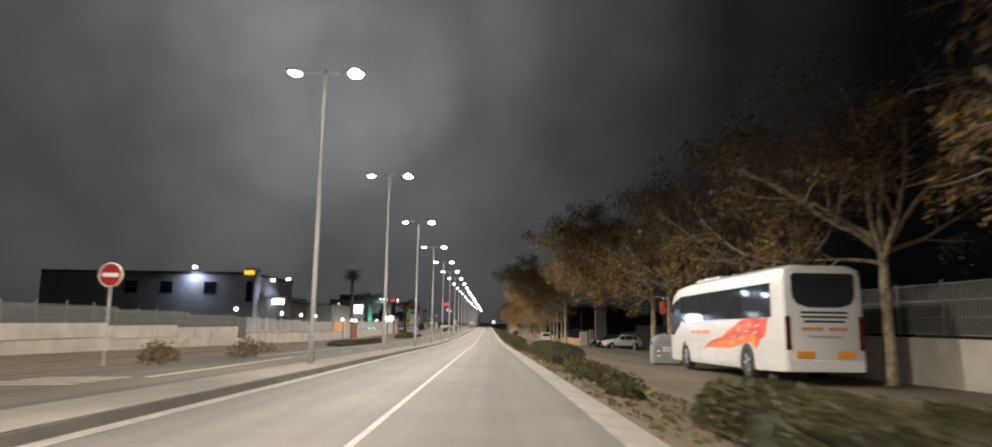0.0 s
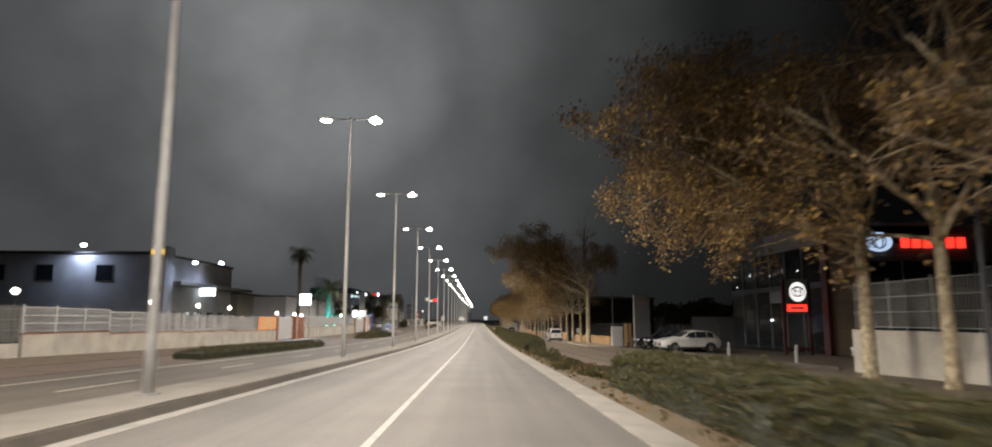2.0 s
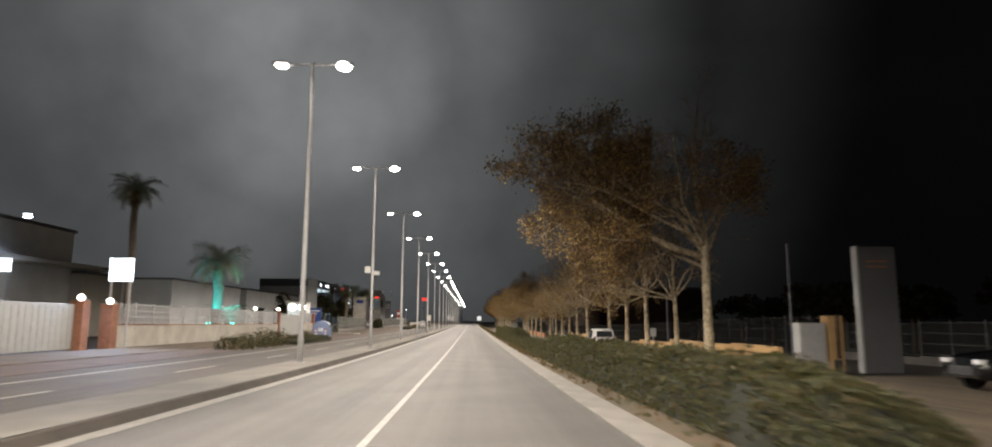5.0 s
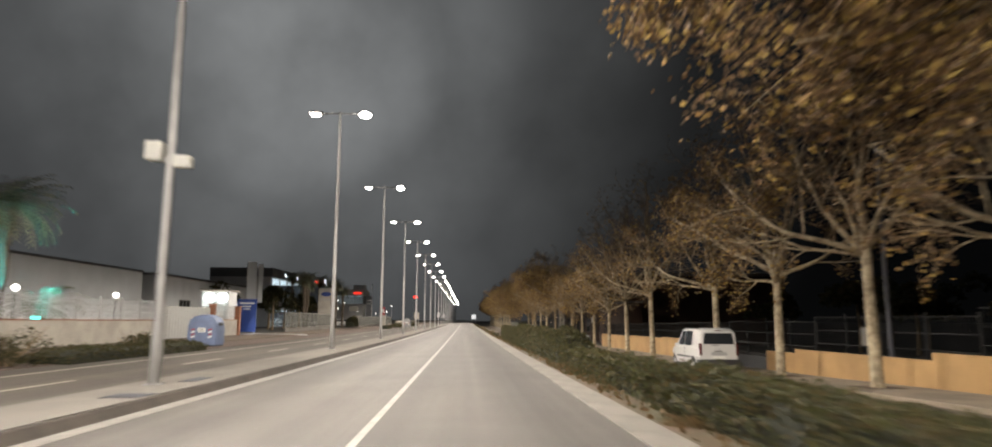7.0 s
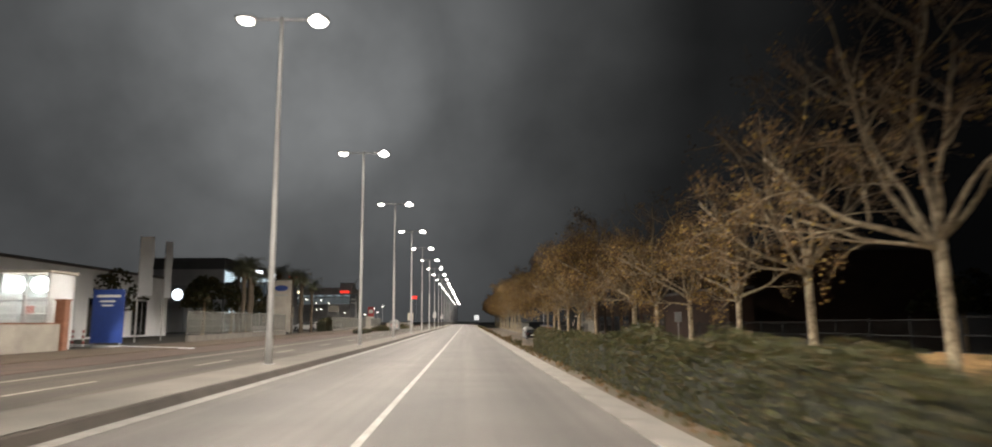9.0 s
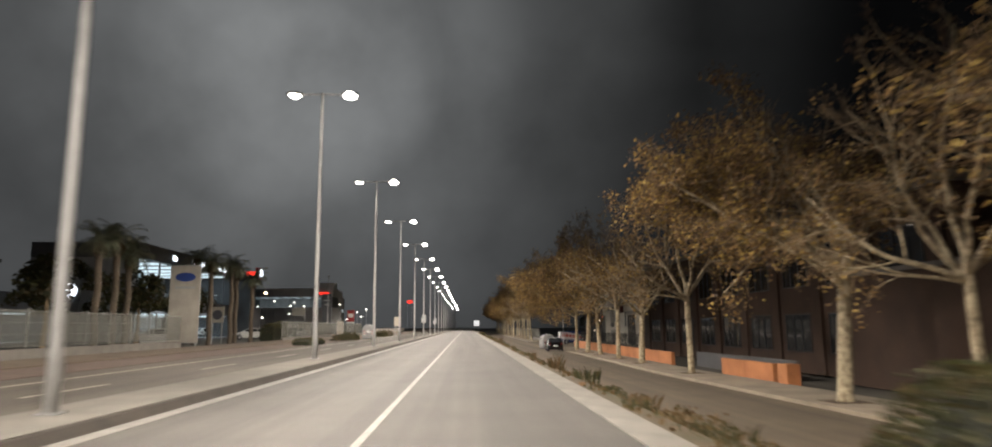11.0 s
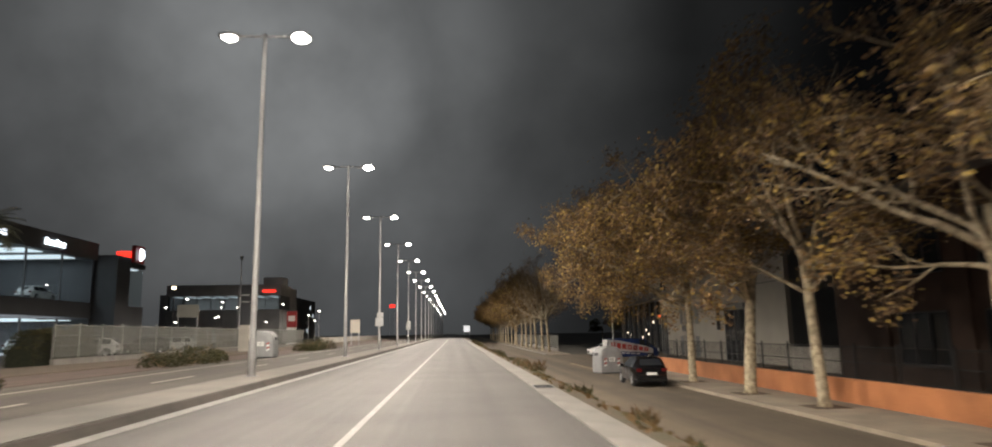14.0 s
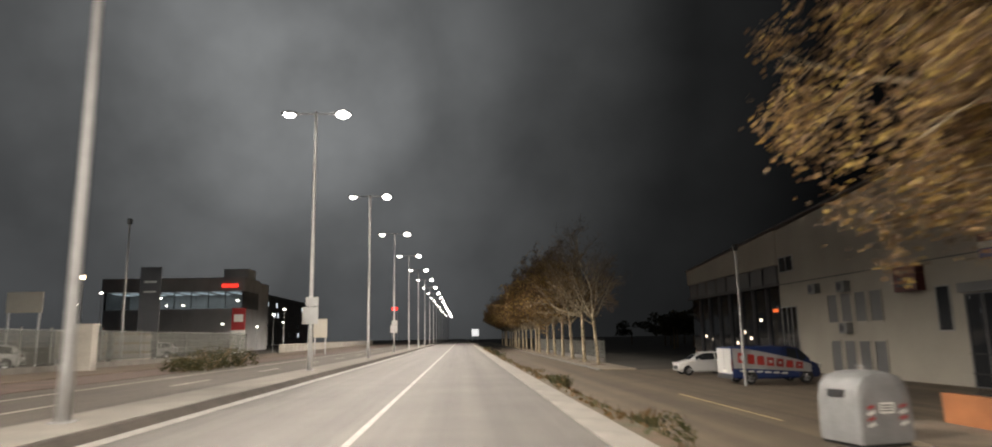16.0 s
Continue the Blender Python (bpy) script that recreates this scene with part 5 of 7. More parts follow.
boundary("low_wall", "pale low concrete wall far along the service road", -20.6, 300, 380, 1.0, M_WHITEWALL)
boundary("forecourt_wall", "white rendered wall with grey wire fence behind the trees", 15.1, -12, 56, 1.6, M_WHITEWALL, fence=PANEL_GREY, post=POST_G, net=M_NETDIM)
boundary("ochre_wall", "low ochre rendered wall behind the trees", 13.85, 100.5, 128.4, 0.95, M_OCHRE, thick=0.24, step=2.9)
boundary("ochre_wall", "low ochre rendered wall behind the trees", 13.85, 136, 166, 1.25, M_OCHRE, thick=0.24, step=2.9)
boundary("terracotta_wall", "low terracotta rendered wall behind the trees", 13.85, 183.4, 189.6, 0.9, M_TERRA, thick=0.24, step=2.9)
t = thing("gate_post", "short terracotta rendered pillar beside the yard entrance", "pillar", pose(13.85, 182.1, h(13.85, 182)))
part("shaft", boxed(-0.3, 0.3, -0.42, 0.42, -0.1, 0.92, 0.02), M_TERRA, t)
boundary("terracotta_wall", "low terracotta rendered wall behind the trees", 13.85, 198.6, 240, 0.9, M_TERRA, thick=0.24, step=2.9)
boundary("plinth_wall", "low grey plinth wall in front of the brick building", 16.2, 186, 200.5, 0.85, M_CLADDARK)
boundary("dark_fence", "tall dark wire fence behind the ochre wall", 15.2, 98, 172, 0.5, M_BLACKPLASTIC, fence=PANEL_DARK, post=POST_D)
boundary("yard_fence", "grey wire fence along the far yard", 15.0, 292, 360, 0.3, M_KERB, fence=PANEL_GREY, post=POST_G)


# ---- gates, boards and totems on the far side ----
def brick_pillar(x, y, top, w=0.5):
    t = thing("gate_pillar", "brown brick gate pillar with a flat cap", "pillar", pose(x, y, g(y)), "gate pillars")
    part("shaft", boxed(-w / 2, w / 2, -w / 2, w / 2, 0, top, 0.02), M_COPING, t)
    part("cap", boxed(-w / 2 - 0.05, w / 2 + 0.05, -w / 2 - 0.05, w / 2 + 0.05, top, top + 0.08, 0.015), M_COPING, t)
    return t


for y, top, w in ((100.7, 2.6, 0.4), (107.6, 2.6, 0.7), (110.6, 2.5, 0.7), (145.3, 2.7, 0.45), (155.3, 2.7, 0.45), (161.6, 2.6, 0.5)):
    brick_pillar(-21.2, y, top, w)


def gate(y0, y1, top):
    t = thing("sliding_gate", "pale grey sheet metal sliding gate, closed", "gate", pose(-21.3, y0, g(y0)), "gates")
    part("gate_frame", boxed(-0.03, 0.03, 0, y1 - y0, 0.08, top, 0.01), M_GATE, t)
    n = int((y1 - y0) / 0.5)
    for k in range(n):
        part("gate_rib", boxed(0.03, 0.06, 0.2 + k * 0.5, 0.25 + k * 0.5, 0.15, top - 0.08), M_GATE, t)
    return t


gate(101.0, 107.2, 2.45)
gate(145.6, 155.0, 2.4)


def board(name, label, category, x, y, w, z0, z1, m, rz=0, frame_m=None, bars=(), bar_m=None, legs=0.0, group=""):
    """A flat board that faces back down the road (or turned by rz), with bars for its writing."""
    t = thing(name, label, category, pose(x, y, h(x, y), 0, 0, rz), group)
    f = part("panel", boxed(-w / 2, w / 2, -0.05, 0.05, z0, z1, 0.012), m, t)
    if frame_m:
        for a, b, c, d in ((-w / 2 - 0.04, w / 2 + 0.04, z1, z1 + 0.05), (-w / 2 - 0.04, w / 2 + 0.04, z0 - 0.05, z0)):
            part("frame_rail", boxed(a, b, -0.07, 0.07, c, d, 0.008), frame_m, t)
    for a, b, c, d in bars:
        part("writing_bar", boxed(a, b, -0.058, -0.05, c, d), bar_m or M_PLATE, t)
    if legs:
        for s in (-1, 1):
            part("post", boxed(s * (w / 2 - 0.15) - 0.05, s * (w / 2 - 0.15) + 0.05, -0.04, 0.06, -0.1, legs, 0.008), M_GALV, t)
    return t


# printed banner along the fence
t = thing("banner", "orange and yellow printed banner tied to the railings", "banner", pose(-21.02, 94.2, g(97)))
part("cloth", boxed(0.0, 0.03, 0, 5.7, 1.2, 2.45, 0.008), mat("orange_cloth", (0.62, 0.30, 0.08), 0.7, var=0.3, scale=0.8, col2=(0.6, 0.2, 0.05)), t)
for k in range(3):
    part("writing_bar", boxed(0.03, 0.034, 0.5, 4.2 + 0.4 * k, 1.45 + k * 0.3, 1.58 + k * 0.3), M_YELLOW, t)

board("lit_sign", "glowing white square sign on a post at the gate", "sign", -20.9, 111, 1.35, 3.95, 5.3, E_WHITE, legs=3.95)
board("lit_sign", "glowing white sign on the building front", "sign", -38.8, 126.4, 2.3, 5.6, 6.7, E_WHITE, legs=5.6)
board("information_board", "blue information board with white writing at the entrance", "sign", -22.7, 169, 1.95, 0.25, 3.5, M_BLUE, frame_m=M_BLUE, bars=[(-0.75, 0.75, 3.05, 3.2), (-0.55, 0.4, 2.75, 2.85), (-0.4, 0.3, 2.5, 2.58)], legs=0.3)
t = board("dealer_totem", "tall pale grey dealer totem with a dark oval badge", "totem", -22.65, 208.4, 2.4, 0.3, 6.4, M_WHITEWALL, frame_m=M_SIGNGREY, bars=[(-0.8, 0.8, 4.55, 4.75)], bar_m=M_SIGNGREY, legs=0.4)
bm = bmesh.new()
bmesh.ops.create_cone(bm, cap_ends=True, segments=28, radius1=0.8, radius2=0.8, depth=0.03, matrix=Matrix.Translation((0, -0.065, 5.5)) @ Matrix.Rotation(radians(90), 4, "X") @ Matrix.Diagonal((1, 0.45, 1, 1)))
part("badge", bm, M_BLUE, t, "dark blue oval badge")
t = board("round_sign", "grey sign with a glowing white round badge", "sign", -44.2, 230.3, 2.4, 4.5, 7.1, M_SIGNGREY, legs=4.4)
bm = bmesh.new()
bmesh.ops.create_cone(bm, cap_ends=True, segments=28, radius1=0.8, radius2=0.8, depth=0.05, matrix=Matrix.Translation((0, -0.08, 5.7)) @ Matrix.Rotation(radians(90), 4, "X"))
part("badge", bm, E_WHITE, t, "glowing white badge")
t = board("round_sign", "grey square sign with a dark round badge", "sign", -25.8, 224.6, 1.3, 2.0, 3.6, M_CLADLIGHT, legs=2.0)
bm = bmesh.new()
bmesh.ops.create_cone(bm, cap_ends=True, segments=24, radius1=0.5, radius2=0.5, depth=0.03, matrix=Matrix.Translation((0, -0.065, 2.8)) @ Matrix.Rotation(radians(90), 4, "X"))
part("badge", bm, M_INK, t, "dark round badge")
t = board("fuel_totem", "red and white totem beside the far entrance", "totem", -24.2, 296.5, 1.5, 2.6, 5.0, M_RED, bars=[(-0.5, 0.5, 3.5, 4.3)], legs=0.2)
part("lower_panel", boxed(-0.75, 0.75, -0.05, 0.05, 0.1, 2.58, 0.01), M_PLATE, t, "white lower panel")
board("black_totem", "tall black dealer totem with small white marks", "totem", -25.5, 278, 1.7, 0.2, 7.6, M_CLADDARK, bars=[(-0.5, 0.5, 6.3, 6.45), (-0.5, 0.5, 5.5, 5.6)], legs=0.3)
board("hoarding", "pale grey blank hoarding on a post", "sign", -27.3, 265, 2.2, 3.4, 4.7, M_CLADLIGHT, legs=3.4)
board("hoarding", "pale blank sign panel by the fence", "sign", -27.8, 271, 1.8, 0.4, 2.4, M_WHITEWALL, legs=0.4)
board("hoarding", "blank pale street information board", "sign", -13.6, 288, 1.3, 1.6, 3.4, M_CLADLIGHT, legs=1.6)
# emission stands in for the lamplight that the sheeting throws back
board("far_sign", "small white road sign on the verge, with a glow put in", "sign", 4.0, 421, 2.0, 2.4, 4.4, mat("glowing_sheeting", (0.85, 0.85, 0.85), emit=0.9), legs=2.4)
t = board("far_red_sign", "far red glowing roof sign on a mast", "sign", -36, 588, 3.2, 16.3, 17.9, E_RED, legs=16.3)


def banner_flag(x, y, top, wide=1.1):
    t = thing("banner_flag", "tall pale banner flag on a pole", "flag", pose(x, y, g(y)), "banner flags")
    bm = bmesh.new()
    tube(bm, (0, 0, -0.1), (0, 0, top), 0.06, 0.04, 8, True)
    part("pole", bm, M_GALV, t)
    bm = bmesh.new()
    n = 12
    a = [bm.verts.new((0.06, -0.02 + 0.03 * math.sin(k), 3.6 + (top - 3.7) * k / n)) for k in range(n + 1)]
    b = [bm.verts.new((0.05 + wide, -0.05 + 0.06 * math.sin(k * 0.8 + 1), 3.6 + (top - 3.7) * k / n)) for k in range(n + 1)]
    for k in range(n):
        bm.faces.new((a[k], b[k], b[k + 1], a[k + 1]))
    bmesh.ops.solidify(bm, geom=bm.faces, thickness=0.012)
    part("cloth", bm, M_CLADPALE, t, "pale cloth")


banner_flag(-26.7, 181, 8.5)
banner_flag(-26.95, 186.2, 8.7, 0.6)


t = thing("gate_pillar", "broad pale rendered gate pillar by the mesh fence", "pillar", pose(-19.1, 257, g(257)), "gate pillars")
part("shaft", boxed(-0.45, 0.45, -0.3, 0.3, 0, 2.3, 0.03), M_WHITEWALL, t)
part("cap", boxed(-0.5, 0.5, -0.35, 0.35, 2.3, 2.4, 0.02), M_WHITEWALL, t)
t = thing("slatted_screen", "weathered white slatted screen by the fence", "screen", pose(-22.8, 264, g(264)))
for k in range(5):
    part("slat", boxed(-1.2, 1.2, -0.03, 0.03, 0.15 + k * 0.36, 0.4 + k * 0.36, 0.01), M_WHITEWALL, t)
for s in (-1, 1):
    part("post", boxed(s * 1.1 - 0.05, s * 1.1 + 0.05, 0.03, 0.12, 0, 2.0), M_TWIG, t)

# ---- lamps of the far side ----
def globe_lamp(x, y, z):
    t = thing("globe_lamp", "small lit globe lamp on a post behind the railings", "lamp", pose(x, y, g(y)), "globe lamps")
    bm = bmesh.new()
    tube(bm, (0, 0, -0.1), (0, 0, z - 0.12), 0.04, 0.03, 8, True)
    part("post", bm, M_BLACKPLASTIC, t)
    bm = bmesh.new()
    bmesh.ops.create_uvsphere(bm, u_segments=12, v_segments=8, radius=0.17, matrix=Matrix.Translation((0, 0, z)))
    part("globe", bm, E_GLOBE, t, "glowing globe", True)


for x, y, z in ((-23, 63, 3.2), (-23, 77, 3.2), (-23, 85, 3.2), (-23, 92, 3.2), (-21.2, 100.7, 2.85), (-21.2, 107.6, 2.85), (-21.2, 110.6, 2.75), (-23, 133, 3.0), (-23, 143, 3.0), (-21.2, 145.3, 2.95)):
    globe_lamp(x, y, z)


def flood(x, y, z, label="glaring blue-white floodlight on a wall", w=0.5, m=None, mast=False, ref=None):
    t = thing("floodlight", label, "floodlight", pose(x, y, z), "floodlights")
    part("housing", boxed(-w / 2, w / 2, -0.02, 0.2, -0.2, 0.2, 0.03), M_BLACKPLASTIC, t)
    part("lens", boxed(-w / 2 + 0.03, w / 2 - 0.03, -0.04, -0.02, -0.17, 0.17), m or E_BLUEISH, t, "glowing lens")
    if mast:
        bm = bmesh.new()
        zz = z - h(x, y)
        tube(bm, (0, 0.1, -zz - 0.1), (0, 0.1, 0), 0.09, 0.05, 8, True)
        part("mast", bm, M_GALV, t)
    return t


flood(-48.4, 112.1, 11.2, w=0.7)
flood(-37.4, 118.4, 9.6, w=0.7)
flood(-37.4, 127.5, 10.3, w=0.7)
flood(-23.7, 270, 10.1, mast=True, w=0.3, m=M_SIGNGREY, label="unlit floodlight on a slim mast")
flood(-43, 300, 9.0, m=E_ORANGELAMP, mast=True, label="warm white glowing lamp on a mast", w=0.6)
fl = bpy.data.lights.new("floodlight_light", "AREA")
fl.size, fl.energy, fl.color = 0.5, 420, (0.58, 0.70, 1.0)
for x, y, z, tx, ty in ((-48.4, 111.3, 11.0, -47.4, 107.5), (-36.6, 116.8, 9.4, -33, 114), (-36.6, 125.8, 10.1, -33, 123)):
    new("floodlight_light", fl).matrix_world = look((x, y, z), (tx, ty, 0))
gl = bpy.data.lights.new("gate_sign_light", "AREA")
gl.size, gl.energy, gl.color = 1.3, 1100, (0.55, 0.70, 1.0)
new("gate_sign_light", gl).matrix_world = look((-20.7, 109.6, 4.5), (-19, 100, 0))


# ---- buildings ----
def block(t, x0, x1, y0, y1, z0, z1, m, name="wall"):
    return part(name, boxed(x0, x1, y0, y1, z0, z1, 0.02), m, t)


def window(t, face, a0, a1, z0, z1, at, m=None, mull=1, frame_m=None, depth=0.06):
    """A framed window on a wall. face: '-y', '+x' or '-x'; a0..a1 runs along the wall, at is the wall's place."""
    def bx(p, q, r, s, d0, d1):
        if face == "-y":
            return boxed(p, q, at - d1, at - d0, r, s)
        sg = 1 if face == "+x" else -1
        return boxed(at + sg * d0, at + sg * d1, p, q, r, s)

    w = part("window", bx(a0, a1, z0, z1, 0.002, 0.02), m or M_GLASS, t, "dark pane")
    fm = frame_m or M_SIGNGREY
    e = 0.06
    for p, q, r, s in ((a0 - e, a1 + e, z1, z1 + e), (a0 - e, a1 + e, z0 - e, z0), (a0 - e, a0, z0, z1), (a1, a1 + e, z0, z1)):
        part("frame", bx(p, q, r, s, 0.0, depth), fm, w)
    for k in range(1, mull):
        c = a0 + (a1 - a0) * k / mull
        part("mullion", bx(c - 0.03, c + 0.03, z0, z1, 0.02, depth), fm, w)
    return w


# long pale building behind the white railings
t = thing("trade_building", "pale two-storey trade building behind the railings", "building", pose(-39.8, 112.4, 0))
block(t, -34, 0, 0, 26, 0, 10.2, M_TRADE)
block(t, -0.2, 1.4, -0.3, 2.2, 0, 11.2, M_TRADE, "corner_tower")
block(t, -34, 0.2, -0.2, 26.2, 10.2, 10.5, M_ROOF, "roof")
block(t, -30, 1.2, 26, 60, 0, 6.2, M_CLADLIGHT)
block(t, -30, 1.4, 26, 60.2, 6.2, 6.5, M_ROOF, "roof")
block(t, -0.5, 2.2, 2.6, 30, 6.6, 7.0, M_CLADLIGHT, "canopy")
for a in (-20, -14.2, -7.0):
    window(t, "-y", a, a + 2.0, 6.9, 8.8, 0)
window(t, "-y", 0.1, 1.1, 5.6, 9.0, -0.3)
for k in range(5):
    window(t, "+x", 4 + k * 4.2, 6.6 + k * 4.2, 1.0, 3.2, 0.0, mull=2)
for k in range(6):
    part("sign_letter", boxed(0.05 + k * 0.28 - 0.4, 0.25 + k * 0.28 - 0.4, -0.42, -0.34, 10.1, 10.75), E_YELLOW, t, "glowing yellow letter block")

t = thing("display_booth", "small glazed booth, brightly lit inside by two round lamps", "booth", pose(-23.5, 162, g(162)))
block(t, -1.25, 1.25, 2.2, 2.3, 0, 4.1, M_CLADPALE, "back_wall")
for sx in (-1, 1):
    block(t, sx * 1.25 - 0.05, sx * 1.25 + 0.05, 0, 2.2, 0, 4.1, M_CLADPALE, "side_wall")
block(t, -1.4, 1.4, -0.2, 2.4, 4.1, 4.25, M_CLADLIGHT, "roof")
block(t, -1.25, 1.25, 0, 2.2, 0, 0.9, M_CLADLIGHT, "plinth")
for k in range(2):
    part("pane", boxed(-1.2 + k * 1.2, k * 1.2, 0.0, 0.02, 0.9, 4.0), M_CLEAR, t, "clear pane").visible_shadow = False
for x in (-1.22, 0.0, 1.22):
    part("mullion", boxed(x - 0.03, x + 0.03, -0.03, 0.04, 0.9, 4.1), M_SIGNGREY, t)
part("transom", boxed(-1.2, 1.2, -0.025, 0.035, 2.6, 2.66), M_SIGNGREY, t)
part("shelf", boxed(-1.1, 1.1, 1.2, 2.0, 1.9, 1.95, 0.01), M_CLADPALE, t)
for k, (a, b, c, m) in enumerate(((-0.9, -0.5, 2.4, M_ORANGE), (-0.3, 0.2, 2.3, M_PLATE), (0.45, 0.95, 2.35, M_SIGNGREY))):
    part("goods_box", boxed(a, b, 1.4, 1.8, 1.95, c, 0.02), m, t)
for a in (-0.62, 0.62):
    bm = bmesh.new()
    bmesh.ops.create_uvsphere(bm, u_segments=16, v_segments=10, radius=1, matrix=Matrix.Translation((a, 0.3, 3.5)) @ Matrix.Diagonal((0.5, 0.18, 0.45, 1)))
    part("round_lamp", bm, mat("round_lamp_glow", (1, 0.98, 0.94), emit=9), t, "glowing round lamp", True)
kl = bpy.data.lights.new("booth_light", "AREA")
kl.size, kl.energy, kl.color = 0.9, 55, (1, 0.97, 0.92)
new("booth_light", kl).matrix_world = look((-23.5, 162.4, 3.5), (-23.5, 164.2, 1.5))
# added spot without a fitting, brightens the strip across the yard entrance
kl2 = bpy.data.lights.new("streak_fill_light", "SPOT")
kl2.energy, kl2.color, kl2.spot_size, kl2.spot_blend, kl2.shadow_soft_size = 2600, (0.92, 0.96, 1.0), radians(40), 0.5, 0.15
new("streak_fill_light", kl2).matrix_world = look((-22.1, 162.3, 4.0), (-20.5, 168.2, 0))
# narrow pale strip laid slantwise across the yard entrance
bm = bmesh.new()
slab(bm, [(x, y, g(y) + 0.05) for x, y in ((-27.6, 172.4), (-27.4, 172.75), (-15.2, 163.8), (-15.4, 163.45))], (0, 0, -1), 0.12)
structure("entrance_strip", bm, M_CLADPALE, "narrow pale strip across the yard entrance", "kerb")
for k in range(2):
    x = -25.1 + k * 1.2
    t = thing("striped_bollard", "slim red and white striped bollard at the entrance", "bollard", pose(x, 169.6 - k, g(169)), "striped bollards")
    for q in range(6):
        bm = bmesh.new()
        tube(bm, (0, 0, q * 0.17), (0, 0, q * 0.17 + 0.17), 0.06, 0.06, 10, True)
        part("band", bm, M_RED if q % 2 else M_PLATE, t)

t = thing("warehouse", "low pale sheet-clad warehouse behind the railings", "building", pose(-33.1, 168, 0))
block(t, -26, 0, -22, 0.0, 0, 6.1, M_CLADPALE)
block(t, -26, 0.1, -22.1, 0.1, 6.1, 6.3, M_ROOF, "roof")
t = thing("warehouse", "long low pale sheet-clad warehouse", "building", pose(-33.8, 173, 0))
block(t, -28, 0, 0, 30, 0, 6.2, M_CLADPALE)
block(t, -28, 0.15, -0.1, 30.1, 6.2, 6.45, M_ROOF, "roof")
for k in range(6):
    part("cladding_rib", boxed(0, 0.03, 2 + k * 5, 2.06 + k * 5, 0, 6.15), M_CLADPALE, t)
for k in range(3):
    window(t, "+x", 6 + k * 8, 9 + k * 8, 0.2, 3.6, 0.0, mull=3)


# glazed dealership, lit inside on two floors
def showroom(x, y0, y1, depth, floors, top, label, bays, letters):
    t = thing("dealership", label, "building", pose(x, y0, 0))
    L = y1 - y0
    block(t, -depth, -depth + 0.3, 0, L, 0, top, M_CLADPALE, "back_wall")
    block(t, -depth, 0, -0.3, 0, 0, top, M_TRADE, "end_wall")
    block(t, -depth, 0, L, L + 0.3, 0, top, M_CLADDARK, "end_wall")
    block(t, -depth, 0.3, -0.4, L + 0.4, floors[-1][1], top, M_CLADGREY, "parapet")
    for z0, z1 in floors:
        block(t, -depth + 0.3, 0.2, 0, L, z0 - 1.6 if z0 > 2 else -0.2, z0, M_CLADDARK, "floor_slab")
        part("floor_finish", boxed(-depth + 0.35, -0.12, 0.05, L - 0.05, z0 + 0.002, z0 + 0.02), M_CLADPALE, t, "pale tiled showroom floor")
        n = bays
        for k in range(n):
            a, b = 0.15 + (L - 0.3) * k / n, 0.15 + (L - 0.3) * (k + 1) / n
            p = part("pane", boxed(0.0, 0.02, a, b, z0, z1), M_CLEAR, t, "clear shop window")
            p.visible_shadow = False
            part("mullion", boxed(-0.05, 0.12, a - 0.07, a + 0.07, z0, z1), M_CLADGREY, t)
            part("ceiling_panel", boxed(-depth + 1, -0.6, a + 0.4, a + (b - a) * 0.62, z1 - 0.12, z1 - 0.05), E_ROOM, t, "glowing ceiling panel")
    room = bpy.data.lights.new("showroom_light", "AREA")
    room.shape, room.size, room.size_y = "RECTANGLE", depth - 3, L - 2
    room.energy, room.color = 17 * L, (0.78, 0.89, 1.0)
    for z0, z1 in floors:
        new("showroom_light", room).matrix_world = pose(x - depth / 2, (y0 + y1) / 2, z1 - 0.2)
    for a, w, m in letters:
        for k in range(int(w / 0.58)):
            part("sign_letter", boxed(0.3, 0.42, a + k * 0.58, a + k * 0.58 + 0.34, floors[-1][1] + 0.5, floors[-1][1] + 1.0 + 0.14 * (k % 3 == 0), 0.05), m, t, "glowing letter block")
    return t


showroom(-38.7, 233.7, 268, 12, [(0.1, 3.4), (5.2, 9.8)], 11.6, "dark two-storey car dealership with lit glass fronts", 6, [(9, 1.4, E_WHITE), (15.5, 4.2, E_WHITE), (25, 3.5, E_WHITE)])
for k, (x, y, z) in enumerate([(-40.9, 239, 5.2), (-41.4, 246, 5.2), (-40.9, 253, 5.2), (-41.4, 261, 5.2), (-41.4, 241, 0.1), (-41.4, 251, 0.1), (-41.4, 260, 0.1)]):
    car("display_car", "pale new car on show inside the dealership", pose(x, y, z, 0, 0, 20 * (k % 3)), HATCH, M_WHITEPAINT, (0.75, 3.4), [(0.5, 1.2), (1.28, 2.05), (2.12, 2.75)], (0.08, 0.42, 0.35, 0.9), (3.15, 2.62, 0.1, 0.85), 0.31, 0.2, (0.72, 0.16, 0.3), (0.6, 0.15, 0.3), group="cars on show")
t = thing("dealer_pylon", "dark dealer tower with a small red lit sign", "tower", pose(-37, 268.6, 0))
block(t, -4, 0.6, 0, 3.0, 0, 10.4, M_CLADDARK, "shaft")
block(t, -4, 0.2, 3.0, 7.5, 0, 5.0, M_CLADDARK, "shaft")
part("pane", boxed(0.0, 0.05, 3.1, 7.3, 5.1, 9.3), M_CLEAR, t, "clear window").visible_shadow = False
part("ceiling_panel", boxed(-3.6, -0.4, 3.4, 7.0, 9.3, 9.4), E_ROOM, t, "glowing ceiling panel")
block(t, -4, 0.2, 3.0, 7.5, 9.45, 10.0, M_CLADDARK, "parapet")
